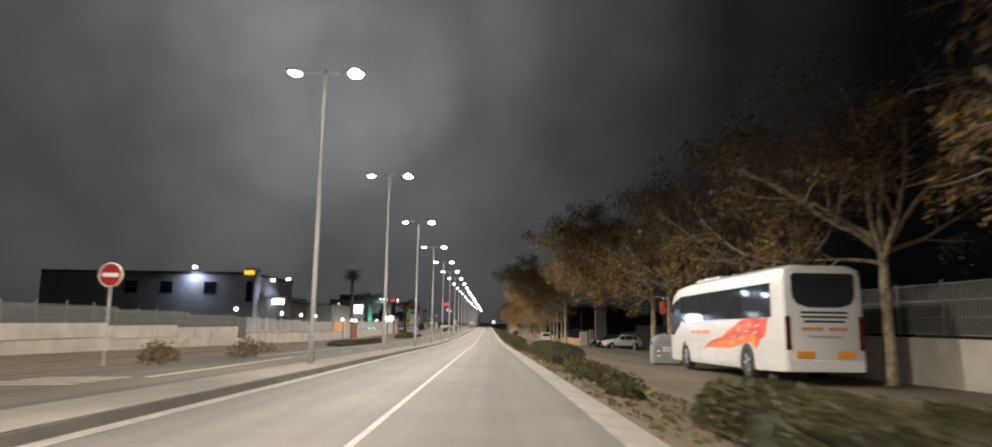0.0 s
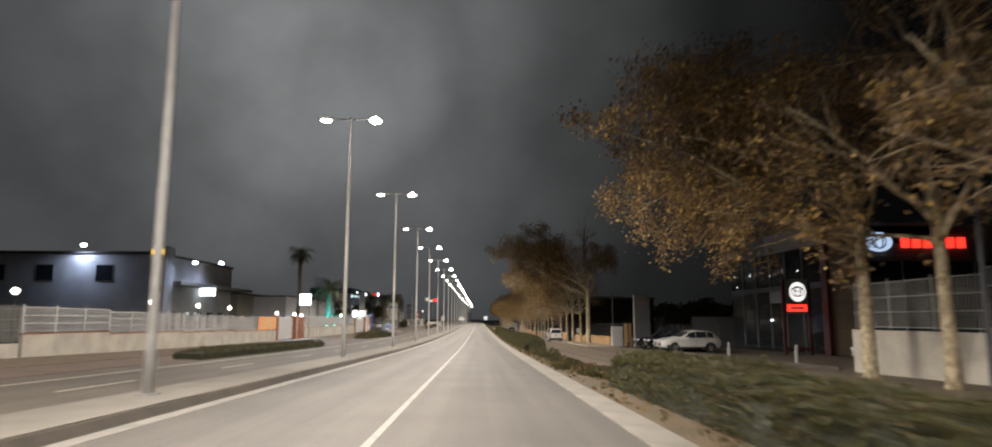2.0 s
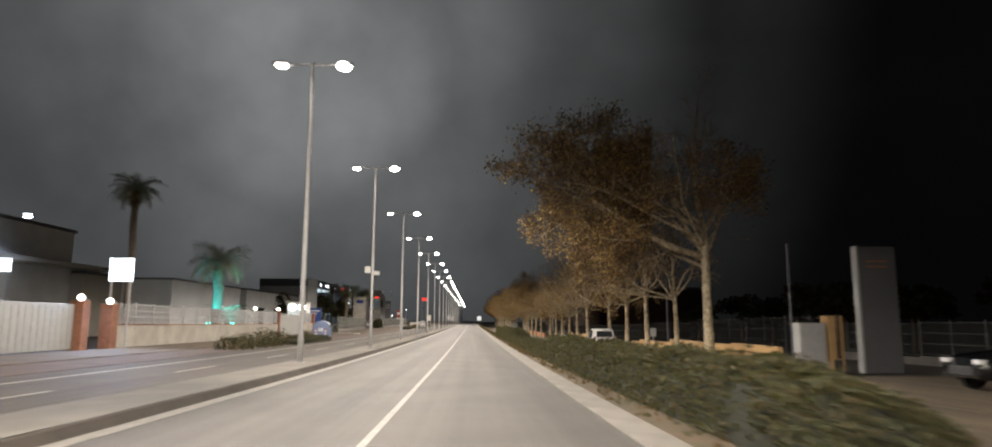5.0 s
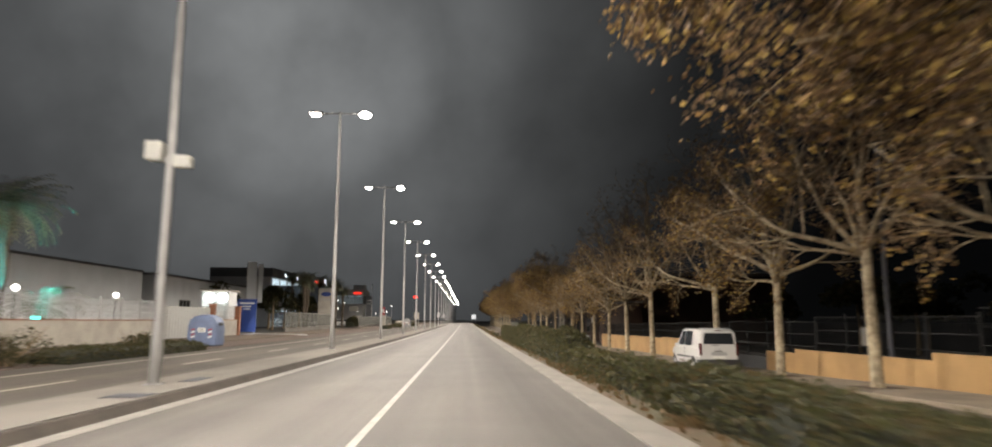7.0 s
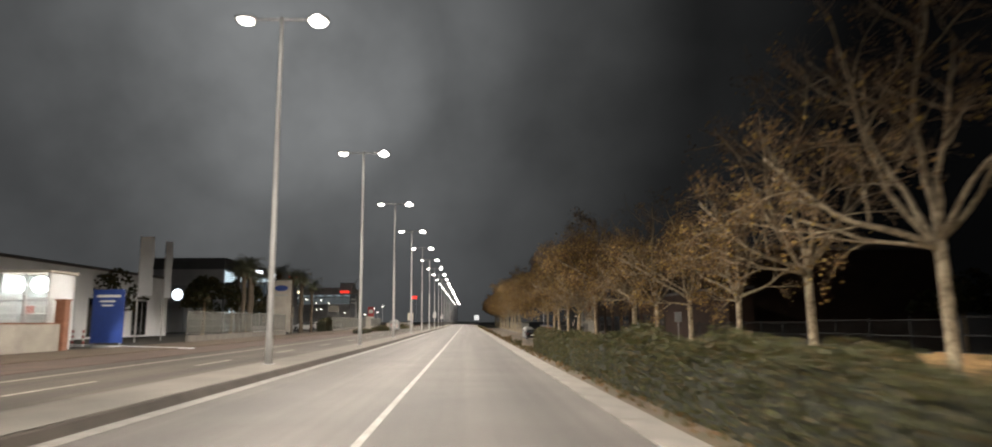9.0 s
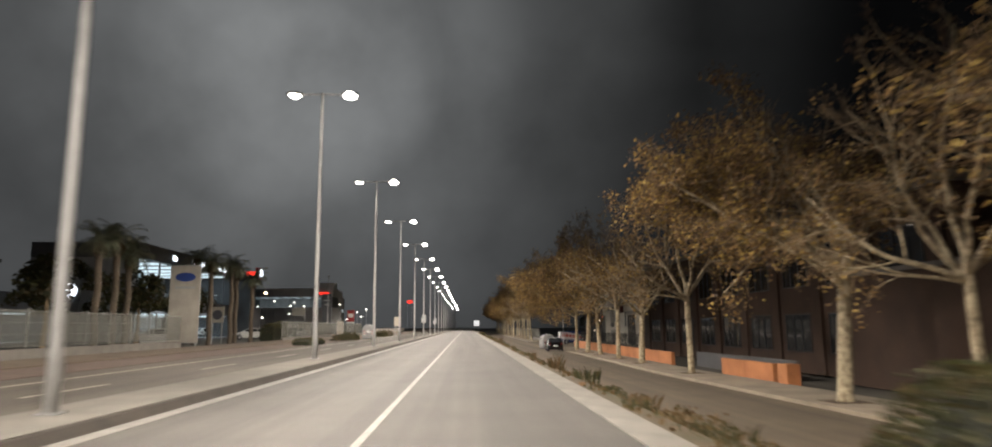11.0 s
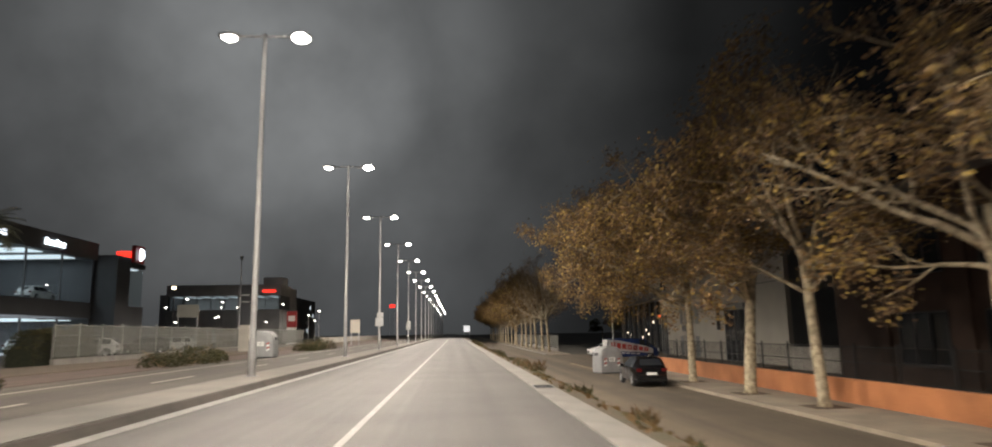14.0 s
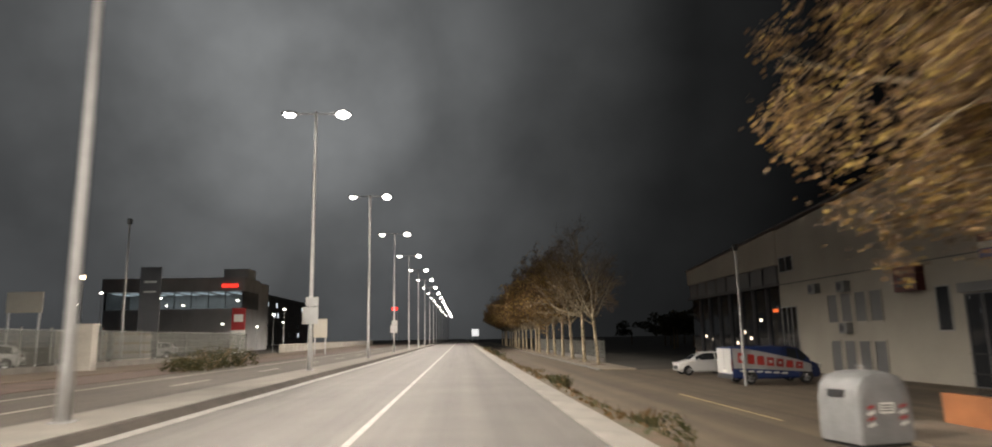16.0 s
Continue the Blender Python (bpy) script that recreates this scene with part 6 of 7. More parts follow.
block(t, -4.2, -4, 3.0, 7.5, 5.0, 9.45, M_CLADPALE, "back_wall")
pl = bpy.data.lights.new("pylon_light", "AREA")
pl.size, pl.energy, pl.color = 2.5, 70, (0.75, 0.88, 1.0)
new("pylon_light", pl).matrix_world = pose(-39, 273.8, 9.25)
block(t, 0.0, 0.5, 4.2, 6.4, 10.0, 12.0, M_RED, "sign_mount")
part("red_sign", boxed(-1.6, 0.0, 4.05, 4.2, 10.3, 11.3, 0.03), E_RED, t, "glowing red sign")
bm = bmesh.new()
bmesh.ops.create_cone(bm, cap_ends=True, segments=20, radius1=0.6, radius2=0.6, depth=0.1, matrix=Matrix.Translation((0.55, 5.3, 11.0)) @ Matrix.Rotation(radians(90), 4, "X") @ Matrix.Diagonal((0.75, 1.2, 1, 1)))
part("badge", bm, E_WHITE, t, "glowing white badge")

t = thing("dealership", "wide dark dealership with a lit upper window band", "building", pose(-35, 332, 0))
block(t, -22, 0, 8, 14, 0, 11.6, M_TRADE, "back_block")
block(t, -22, 0, 0, 8, 0, 6.8, M_TRADE, "lower_block")
block(t, -22.2, 0.2, -0.4, 8, 9.6, 11.8, M_TRADE, "parapet")
block(t, -22, -21.7, 0, 8, 6.8, 9.6, M_CLADGREY, "end_wall")
block(t, -0.3, 0, 0, 8, 6.8, 9.6, M_CLADGREY, "end_wall")
rng = random.Random(44)
for k in range(8):
    part("pane", boxed(-21.6 + k * 2.68, -19.0 + k * 2.68, 0.0, 0.03, 6.85, 9.55), M_CLEAR, t, "clear shop window").visible_shadow = False
    part("mullion", boxed(-21.72 + k * 2.68, -21.6 + k * 2.68, -0.06, 0.1, 6.8, 9.6), M_CLADGREY, t)
    part("ceiling_panel", boxed(-21.4 + k * 2.68, -20.4 + k * 2.68, 1.0, 7.0, 9.45, 9.52), E_ROOMDIM, t, "glowing ceiling panel")
up = bpy.data.lights.new("upper_floor_light", "AREA")
up.shape, up.size, up.size_y, up.energy, up.color = "RECTANGLE", 20, 6, 90, (0.86, 0.93, 1.0)
new("upper_floor_light", up).matrix_world = pose(-46, 336, 9.4)
part("red_sign", boxed(-3.4, -0.8, -0.5, -0.4, 10.2, 10.7), E_RED, t, "small glowing red sign")
part("roof_box", boxed(-4, 0, 2, 6, 11.8, 13.4, 0.05), M_CLADPALE, t, "pale box on the roof")
showroom(-46, 207, 230, 12, [(0.1, 3.2)], 5.2, "low dark dealership with a lit ground floor", 6, [])
t = thing("far_block", "distant dark office block with scattered lit windows", "building", pose(-60, 430, 0))
block(t, -40, 0, 0, 60, 0, 16, M_TRADE)
rng = random.Random(12)
for k in range(22):
    a, z = rng.uniform(-38, -2), rng.choice([3, 6, 9.2, 12.4])
    window(t, "-y", a, a + 1.6, z, z + 1.4, 0, m=E_ROOM if k % 2 else M_GLASS)
for k in range(14):
    a, z = rng.uniform(2, 56), rng.choice([3, 6, 9.2, 12.4])
    window(t, "+x", a, a + 1.6, z, z + 1.4, 0, m=E_ROOM if k % 2 else M_GLASS)
# small lamps over the far yards
rng = random.Random(91)
for k in range(14):
    x, y, z = rng.uniform(-48, -23), rng.uniform(300, 326), rng.uniform(3.0, 7.5)
    t = thing("yard_lamp", "small lit white lamp on a thin post in a yard", "lamp", pose(x, y, h(x, y)), "yard lamps")
    bm = bmesh.new()
    tube(bm, (0, 0, -0.1), (0, 0, z), 0.05, 0.03, 8, True)
    part("post", bm, M_GALV, t)
    part("lens", boxed(-0.16, 0.16, -0.12, 0.04, z - 0.05, z + 0.08, 0.02), E_GLOBE, t, "glowing lens")
# cars in the yards on the far side
for k, (x, y, p) in enumerate([(-25, 214, 1), (-25.5, 218, 0), (-26, 243, 1), (-25.5, 247.5, 1), (-26, 258, 0), (-25.5, 262.5, 1), (-26, 280, 1), (-25.5, 284, 1)]):
    car("parked_car", "white parked car behind the mesh fence" if p else "black parked car behind the mesh fence", pose(x, y, g(y), 0, 0, 100 + 7 * (k % 3)), HATCH, M_WHITEPAINT if p else M_BLACKPAINT, (0.75, 3.4), [(0.5, 1.2), (1.28, 2.05), (2.12, 2.75)], (0.08, 0.42, 0.35, 0.9), (3.15, 2.62, 0.1, 0.85), 0.31, 0.2, (0.72, 0.16, 0.3), (0.6, 0.15, 0.3), group="cars behind the fence")

# glazed showroom beside the forecourt
FZ = h(25, 78)
M_DARKRED = mat("dark_red_panel", (0.075, 0.012, 0.011), 0.5, var=0.15)
M_CLADDIM = mat("dull_grey_fascia", (0.20, 0.20, 0.203), 0.6, var=0.15, scale=0.5, fine=12)
t = thing("corner_showroom", "dark two-storey glass showroom with grey fascia, closed", "building", pose(24.1, 75.4, FZ))
block(t, 0.4, 22, 0.5, 17.4, 0, 0.05, M_ASPHALT_OLD, "floor_slab")
block(t, 7.5, 8, 0.5, 17.5, 0, 9.0, M_CLADDARK, "back_wall")
block(t, 0.6, 22, 17.3, 17.6, 0, 9.0, M_CLADDARK, "end_wall")
block(t, 0, 8, 0.3, 17.6, 4.75, 5.15, M_CLADDARK, "floor_band")
block(t, -0.25, 8, 9.0, 17.7, 7.8, 9.25, M_CLADDARK, "fascia")
block(t, -0.3, 8, 0.0, 8.96, 7.8, 9.3, M_CLADDIM, "fascia")
block(t, -0.1, 8, 0.2, 17.6, 9.3, 9.45, M_ROOF, "roof")
for z0, z1 in ((0.05, 4.75), (5.15, 7.8)):
    for k in range(6):
        a = 0.5 + k * 2.85
        part("pane", boxed(0.1, 0.13, a, a + 2.8, z0, z1), M_GLASS, t, "dark shop window")
        part("mullion", boxed(0.0, 0.22, a - 0.05, a + 0.05, z0, z1), M_CLADGREY, t)
block(t, -0.35, -0.05, 4.6, 8.2, 3.8, 4.7, M_CLADDIM, "sign_panel")
block(t, 0.2, 3.1, -0.1, 0.3, 0, 9.1, M_TANPANEL, "end_wall")
for k in range(4):
    part("panel_joint", boxed(0.2, 3.1, -0.108, -0.1, 1.9 + k * 1.7, 1.92 + k * 1.7), M_DARKRED, t)
block(t, 3.1, 24, 0.0, 0.5, 6.6, 9.1, M_ROOF, "sign_band")
block(t, 3.1, 24, 0.2, 0.5, 4.3, 4.7, M_CLADDARK, "floor_band")
for k in range(8):
    a = 3.15 + k * 2.6
    for z0, z1 in ((0.1, 4.3), (4.7, 6.6)):
        part("pane", boxed(a, a + 2.5, 0.3, 0.33, z0, z1), M_GLASS, t, "dark shop window")
        part("mullion", boxed(a - 0.05, a + 0.05, 0.22, 0.4, z0, z1), M_CLADGREY, t)
block(t, -0.1, 0.2, -0.35, 0.3, 0, 9.1, M_DARKRED, "red_column")
bm = bmesh.new()
bmesh.ops.create_cone(bm, cap_ends=True, segments=28, radius1=0.95, radius2=0.95, depth=0.12, matrix=Matrix.Translation((3.9, -0.2, 7.9)) @ Matrix.Rotation(radians(90), 4, "X") @ Matrix.Diagonal((1, 0.72, 1, 1)))
part("badge", bm, mat("lit_badge", (0.55, 0.72, 1.0), emit=0.9), t, "glowing pale blue oval badge")
for r0, r1 in ((0.5, 0.5), (0.28, 0.52)):
    bm = bmesh.new()
    path_tube(bm, [(3.9 + r0 * math.cos(a), -0.275, 7.9 + r1 * 0.9 * math.sin(a)) for a in [k * 6.283 / 18 for k in range(19)]], [0.05] * 19, 5)
    part("badge_ring", bm, M_INK, t, "dark ring on the badge")
for k in range(6):
    part("sign_letter", boxed(5.5 + k * 0.8, 6.1 + k * 0.8, -0.25, -0.12, 7.5, 8.25, 0.06), E_RED, t, "glowing red letter block")
for k in range(8):
    part("small_letter", boxed(13.5 + k * 0.5, 13.85 + k * 0.5, -0.2, -0.12, 7.2, 7.65, 0.03), mat("lit_pale_letter", (0.6, 0.75, 1.0), emit=1.0), t, "glowing pale letter block")
for k, (y, z) in enumerate([(4, 6.1), (9, 6.0), (13, 6.3), (16.2, 5.4), (16.5, 6.4)]):
    part("ceiling_spot", boxed(0.04, 0.09, y, y + 0.22, z, z + 0.06), mat("spot_glow", (0.9, 0.95, 1.0), emit=3), t, "small glowing spot")
part("ceiling_spot", boxed(0.0, 0.06, 8.8, 9.2, 2.35, 2.5), mat("spot_glow", (0.9, 0.95, 1.0), emit=3), t, "small glowing spot")
t = thing("dealer_totem", "red-framed totem with a glowing white round badge", "totem", pose(22.5, 76.5, h(22, 76)))
for s in (-1, 1):
    part("post", boxed(s * 0.92 - 0.1, s * 0.92 + 0.1, -0.1, 0.1, -0.1, 5.3, 0.01), M_DARKRED, t, "dark red post")
part("panel", boxed(-0.82, 0.82, -0.08, 0.08, 2.85, 5.3, 0.01), M_CLADDIM, t, "grey sign panel")
part("cross_rail", boxed(-0.82, 0.82, -0.06, 0.06, 0.3, 0.5, 0.01), M_DARKRED, t)
bm = bmesh.new()
bmesh.ops.create_cone(bm, cap_ends=True, segments=28, radius1=0.62, radius2=0.62, depth=0.03, matrix=Matrix.Translation((0.1, -0.1, 4.4)) @ Matrix.Rotation(radians(90), 4, "X") @ Matrix.Diagonal((0.95, 1.1, 1, 1)))
part("badge", bm, mat("lit_white_badge", (1, 0.98, 0.94), emit=1.1), t, "glowing white badge")
for rx, rz, cz in ((0.46, 0.36, 4.42), (0.2, 0.34, 4.42), (0.34, 0.14, 4.58)):
    bm = bmesh.new()
    path_tube(bm, [(0.1 + rx * math.cos(a), -0.125, cz + rz * math.sin(a)) for a in [k * 6.283 / 16 for k in range(17)]], [0.035] * 17, 5)
    part("badge_ring", bm, M_INK, t)
part("red_strip", boxed(-0.7, 0.72, -0.1, -0.08, 3.02, 3.5), E_RED, t, "glowing red strip")
part("writing_bar", boxed(-0.5, 0.52, -0.106, -0.1, 3.18, 3.34), M_PLATE, t)
t = thing("grey_pylon", "plain dark grey sign pylon with a pale edge", "pylon", pose(16.45, 97.2, h(15, 97)))
part("slab", boxed(-0.75, 0.8, -0.15, 0.15, 0, 5.1, 0.015), M_CLADDARK, t)
part("edge", boxed(-0.85, -0.75, -0.17, 0.17, 0, 5.12, 0.01), M_SIGNGREY, t, "pale metal edge")
for k in range(2):
    part("writing_bar", boxed(-0.42, 0.45, -0.16, -0.15, 4.25 + k * 0.22, 4.3 + k * 0.22), M_TERRA, t)
t = thing("utility_cabinet", "grey metal utility cabinet beside an ochre pillar", "cabinet", pose(14.1, 98.3, h(14, 98)))
part("body", boxed(-0.55, 0.55, -0.3, 0.3, 0, 2.0, 0.02), M_SIGNGREY, t)
part("door", boxed(-0.48, 0.48, -0.32, -0.3, 0.15, 1.9, 0.006), M_SIGNGREY, t)
t = thing("pillar", "rough ochre rendered gate pillar", "pillar", pose(15.25, 98.6, h(15, 98)))
part("shaft", boxed(-0.32, 0.32, -0.32, 0.32, 0, 2.3, 0.03), M_OCHRE, t)
for x, y in ((15.5, 71), (15.5, 62)):
    t = thing("bollard", "short white bollard at the forecourt edge", "bollard", pose(x, y, h(x, y)), "bollards")
    bm = bmesh.new()
    tube(bm, (0, 0, 0), (0, 0, 0.95), 0.09, 0.08, 12, True)
    part("post", bm, M_SIGNGREY, t)
structure("forecourt_kerb", strip(14.9, 15.1, 57, 81.5, 0.12), M_KERB_DARK, "pale concrete kerb of the forecourt", "kerb")
boundary("far_fence", "dim grey wire fence behind the parked cars", 24, 96.5, 120, 0.3, M_KERB, fence=PANEL_GREY, post=POST_G)
board("fence_hoarding", "dim grey sheet hoarding behind the parked cars", "hoarding", 26, 97, 9, 0, 3.0, M_CLADGREY)

# brown brick building behind the terracotta wall
t = thing("brick_building", "dark brown brick building with recessed windows", "building", pose(18.7, 178, h(18.5, 190)))
block(t, 0, 20, 0, 47.6, 0, 8.2, M_BROWNBRICK)
block(t, -0.2, 20.2, -0.2, 47.8, 8.2, 8.6, M_ROOF, "roof")
for k in range(10):
    part("pier", boxed(-0.14, 0, 0.3 + k * 4.8, 1.1 + k * 4.8, 0, 8.0, 0.02), M_BROWNBRICK, t)
for k in range(9):
    for z in (1.2, 4.8):
        window(t, "-x", 1.7 + k * 4.8, 4.5 + k * 4.8, z, z + 2.0, 0.0, mull=3, frame_m=M_BLACKPLASTIC)

block(t, -1.7, -0.004, -9, 5.4, 0, 4.7, M_BROWNBRICK, "porch_wall")
block(t, -1.85, 0.1, -9.1, 5.55, 4.7, 4.9, M_ROOF, "porch_roof")
part("wall_lamp", boxed(-0.28, -0.14, 5.9, 6.15, 3.6, 3.72, 0.02), mat("wall_lamp_glow", (0.85, 0.9, 1.0), emit=6), t, "small glowing wall lamp")

# white gabled warehouse
WZ = h(23.4, 262)
t = thing("gabled_warehouse", "white gabled warehouse with small windows and red signs", "building", pose(23.5, 254, WZ))
bm = bmesh.new()
slab(bm, [(0, -13.9, 0), (0, 15.5, 0), (0, 15.5, 10.1), (0, 0, 11.2), (0, -13.9, 10.19)], (1, 0, 0), 0.35)
part("front_wall", bm, M_CLADLIGHT, t)
bm = bmesh.new()
slab(bm, [(-0.1, 15.5, 7.6), (-0.1, 35.5, 7.6), (-0.1, 35.5, 8.95), (-0.1, 15.5, 10.15)], (1, 0, 0), 0.35)
part("fascia", bm, M_CLADLIGHT, t)
block(t, 0.35, 24, -13.9, -13.6, 0, 10.1, M_CLADGREY, "side_wall")
block(t, 5.5, 5.8, 15.5, 35.5, 0, 9.0, M_CLADDARK, "back_wall")
block(t, 0.35, 24, 35.2, 35.5, 0, 8.9, M_CLADLIGHT, "side_wall")
bm = bmesh.new()
slab(bm, [(-0.2, -14.1, 10.22), (-0.2, 0, 11.25), (-0.2, 35.7, 8.98), (-0.2, 35.7, 9.1), (-0.2, 0, 11.4), (-0.2, -14.1, 10.36)], (1, 0, 0), 24)
part("roof", bm, M_ROOF, t)
for k in range(8):
    part("clerestory_pane", boxed(0.0, 0.04, 15.8 + k * 2.45, 17.9 + k * 2.45, 6.3, 7.55), M_CLADGREY, t, "dim high window")
    part("pane", boxed(0.3, 0.33, 15.8 + k * 2.45, 18.15 + k * 2.45, 0.3, 6.1), M_GLASS, t, "dark shop window")
    part("mullion", boxed(0.1, 0.35, 15.62 + k * 2.45, 15.74 + k * 2.45, 0, 7.6), M_CLADDARK, t)
block(t, -0.1, 0.4, 15.5, 35.5, 6.05, 6.3, M_CLADDARK, "band")
part("window_sign", boxed(0.27, 0.3, 16.6, 17.4, 4.15, 4.4), mat("dim_red_neon", (1.0, 0.17, 0.04), emit=0.9), t, "small glowing red window sign")
for y, z in ((19.5, 3.5), (22.8, 2.6), (28, 2.7), (18.2, 2.2), (20.7, 1.9), (21.6, 2.1), (24.4, 1.7), (25.6, 2.3), (30.3, 2.0), (31.8, 2.3)):
    part("inside_lamp", boxed(0.27, 0.3, y, y + 0.3, z, z + 0.25), mat("dim_inside_lamp", (1, 0.8, 0.6), emit=3), t, "small glow behind the glass")
for r0, r1 in ((3.2, 4.9), (0.1, 2.05)):
    for k in range(4):
        a = 3.5 + k * 1.5
        window(t, "-x", a, a + 1.05, r0, r1, 0.0, m=M_CLADGREY, frame_m=M_WHITEWALL)
window(t, "-x", -1.8, -0.9, 2.6, 4.7, 0.0)
window(t, "-x", 13.2, 15.3, 0.1, 4.4, 0.0, mull=3)
window(t, "-x", 13.2, 15.2, 7.0, 8.0, 0.0, mull=2)
block(t, -0.25, 0, -7.2, -2.6, 4.3, 4.75, M_CLADGREY, "lintel")
window(t, "-x", -7, -2.8, 0.05, 4.2, 0.0, mull=4, frame_m=M_CLADGREY)
part("sign_box", boxed(-0.5, 0, -0.2, 1.6, 4.6, 5.9, 0.03), M_DARKRED, t, "dark red sign box")
for k in range(3):
    part("writing_bar", boxed(-0.506, -0.5, 0.0 + 0.15 * k, 1.4 - 0.15 * k, 4.85 + k * 0.33, 5.0 + k * 0.33), M_INK, t)
for y0, y1, z0, z1, m in ((-6.5, -4.0, 6.5, 6.85, M_DARKRED), (-6.5, -4.0, 6.2, 6.48, M_PLATE), (-6.5, -4.0, 5.75, 6.18, M_BLUE)):
    part("sign_panel", boxed(-0.06, 0, y0, y1, z0, z1, 0.008), m, t)
for y, z in ((10.3, 5.1), (6.9, 5.0), (7.0, 2.5)):
    ac = part("air_unit", boxed(-0.4, 0, y - 0.45, y + 0.45, z, z + 0.65, 0.02), M_BINGREY, t, "grey air-conditioning unit")
    bm = bmesh.new()
    bmesh.ops.create_cone(bm, cap_ends=True, segments=16, radius1=0.24, radius2=0.24, depth=0.02, matrix=Matrix.Translation((-0.405, y + 0.12, z + 0.33)) @ Matrix.Rotation(radians(90), 4, "Y"))
    part("fan_grille", bm, M_INK, ac)
part("cable", boxed(-0.05, 0, -13.8, 15.4, 6.05, 6.1), M_INK, t)
boundary("yard_wall", "low pale yard wall beside the warehouse", 23.6, 234, 240, 1.4, M_WHITEWALL)
boundary("yard_fence", "tall grey wire mesh fence behind the terracotta wall", 14.5, 210, 239.7, 0.2, M_CLADDARK, fence=PANEL_DARK, post=POST_D)

t = thing("crate_stack", "stacked pale wooden crates behind the mesh fence", "crates", pose(-26.2, 277, h(-26, 277)))
for k in range(3):
    part("crate", boxed(-1.3, 1.3, -0.5, 0.5, 0.05 + k * 0.72, 0.62 + k * 0.72, 0.03), M_WHITEWALL, t)
    part("crate_skid", boxed(-1.2, 1.2, -0.45, 0.45, 0.62 + k * 0.72, 0.77 + k * 0.72), M_TWIG, t)

# slim posts, signs and masts
def post(x, y, top, label, name="post", r=0.05):
    t = thing(name, label, "post", pose(x, y, h(x, y)), "posts")
    bm = bmesh.new()
    tube(bm, (0, 0, -0.1), (0, 0, top), r, r * 0.8, 10, True)
    part("shaft", bm, M_INK if "dark" in label else M_GALV, t)
    return t


t = post(14.6, 255.6, 7.0, "slim grey pole with a small unlit lantern in the yard", "lantern_pole", 0.07)
part("lantern", boxed(-0.12, 0.12, -0.12, 0.12, 6.95, 7.3, 0.03), M_BLACKPLASTIC, t)
post(13.9, 47.2, 9.0, "slim dark pole behind the trees", r=0.09)
post(13.95, 99.5, 5.5, "slim dark pole beside the ochre wall", r=0.06)
post(14.6, 120.5, 8.5, "slim dark pole behind the ochre wall", r=0.09)
for x, y, z in ((13.2, 119.5, 1.9), (13.3, 168, 3.0)):
    t = post(x, y, z, "small traffic sign seen from behind on a post", "traffic_sign", 0.03)
    part("plate", boxed(-0.22, 0.22, -0.02, 0.0, z - 0.6, z, 0.005), M_SIGNGREY, t)
t = thing("no_entry_sign", "round red no-entry sign on a grey post", "traffic sign", pose(-13.0, 23.9, g(23.9)))
bm = bmesh.new()
tube(bm, (0, 0, -0.1), (0, 0, 2.75), 0.035, 0.035, 10, True)
part("post", bm, M_GALV, t)
bm = bmesh.new()
bmesh.ops.create_cone(bm, cap_ends=True, segments=36, radius1=0.42, radius2=0.42, depth=0.02, matrix=Matrix.Translation((0, -0.05, 3.15)) @ Matrix.Rotation(radians(90), 4, "X"))
part("disc", bm, M_RED, t, "red reflective disc")
bm = bmesh.new()
path_tube(bm, [(0.41 * math.cos(a), -0.062, 3.15 + 0.41 * math.sin(a)) for a in [k * 6.2832 / 36 for k in range(37)]], [0.022] * 37, 5)
part("rim", bm, M_PLATE, t, "white rim")
part("bar", boxed(-0.29, 0.29, -0.068, -0.06, 3.08, 3.22, 0.01), M_PLATE, t, "white bar")
t = thing("gutter_grate", "dark iron drain grate set in the gutter", "drain grate", pose(2.2, 210.0, g(210) + 0.021))
part("frame", boxed(-0.24, 0.24, -0.4, 0.4, -0.01, 0.004), M_INK, t)
for k in range(7):
    part("bar", boxed(-0.2, 0.2, -0.36 + k * 0.11, -0.31 + k * 0.11, 0.004, 0.016), M_BLACKPLASTIC, t)
# boxes and plates fixed to two of the lamp poles
t = thing("pole_camera", "white camera boxes clamped to a lamp pole", "camera box", pose(LAMP_X, 111.02, g(111) + 4.55))
part("bracket", boxed(-0.3, 0.3, -0.05, 0.05, -0.04, 0.04, 0.01), M_GALV, t)
part("box", boxed(-0.46, -0.14, -0.16, 0.12, -0.02, 0.36, 0.03), M_PLATE, t)
part("box", boxed(0.1, 0.42, -0.14, 0.1, -0.16, 0.08, 0.03), M_PLATE, t)
for y, z in ((249.27, 2.5), (283.6, 2.4)):
    t = thing("pole_plate", "grey sign plates clamped to a lamp pole", "sign plate", pose(LAMP_X, y, g(y) + z), "sign plates")
    part("plate", boxed(-0.32, 0.32, -0.13, -0.1, -0.5, 0.2, 0.01), M_SIGNGREY, t)
    part("plate", boxed(-0.2, 0.32, -0.13, -0.1, 0.22, 0.6, 0.01), M_SIGNGREY, t)
t = thing("drain_cover", "dark iron drain cover in the median", "drain cover", pose(LAMP_X + 0.5, 109.0, g(109) + 0.141))
part("plate", boxed(-0.3, 0.3, -0.3, 0.3, 0, 0.012, 0.003), M_INK, t)
t = thing("drain_cover", "dark iron drain cover in the median", "drain cover", pose(LAMP_X + 0.35, 112.2, g(112) + 0.141))
part("plate", boxed(-0.15, 0.15, -0.5, 0.5, 0, 0.012, 0.003), M_INK, t)


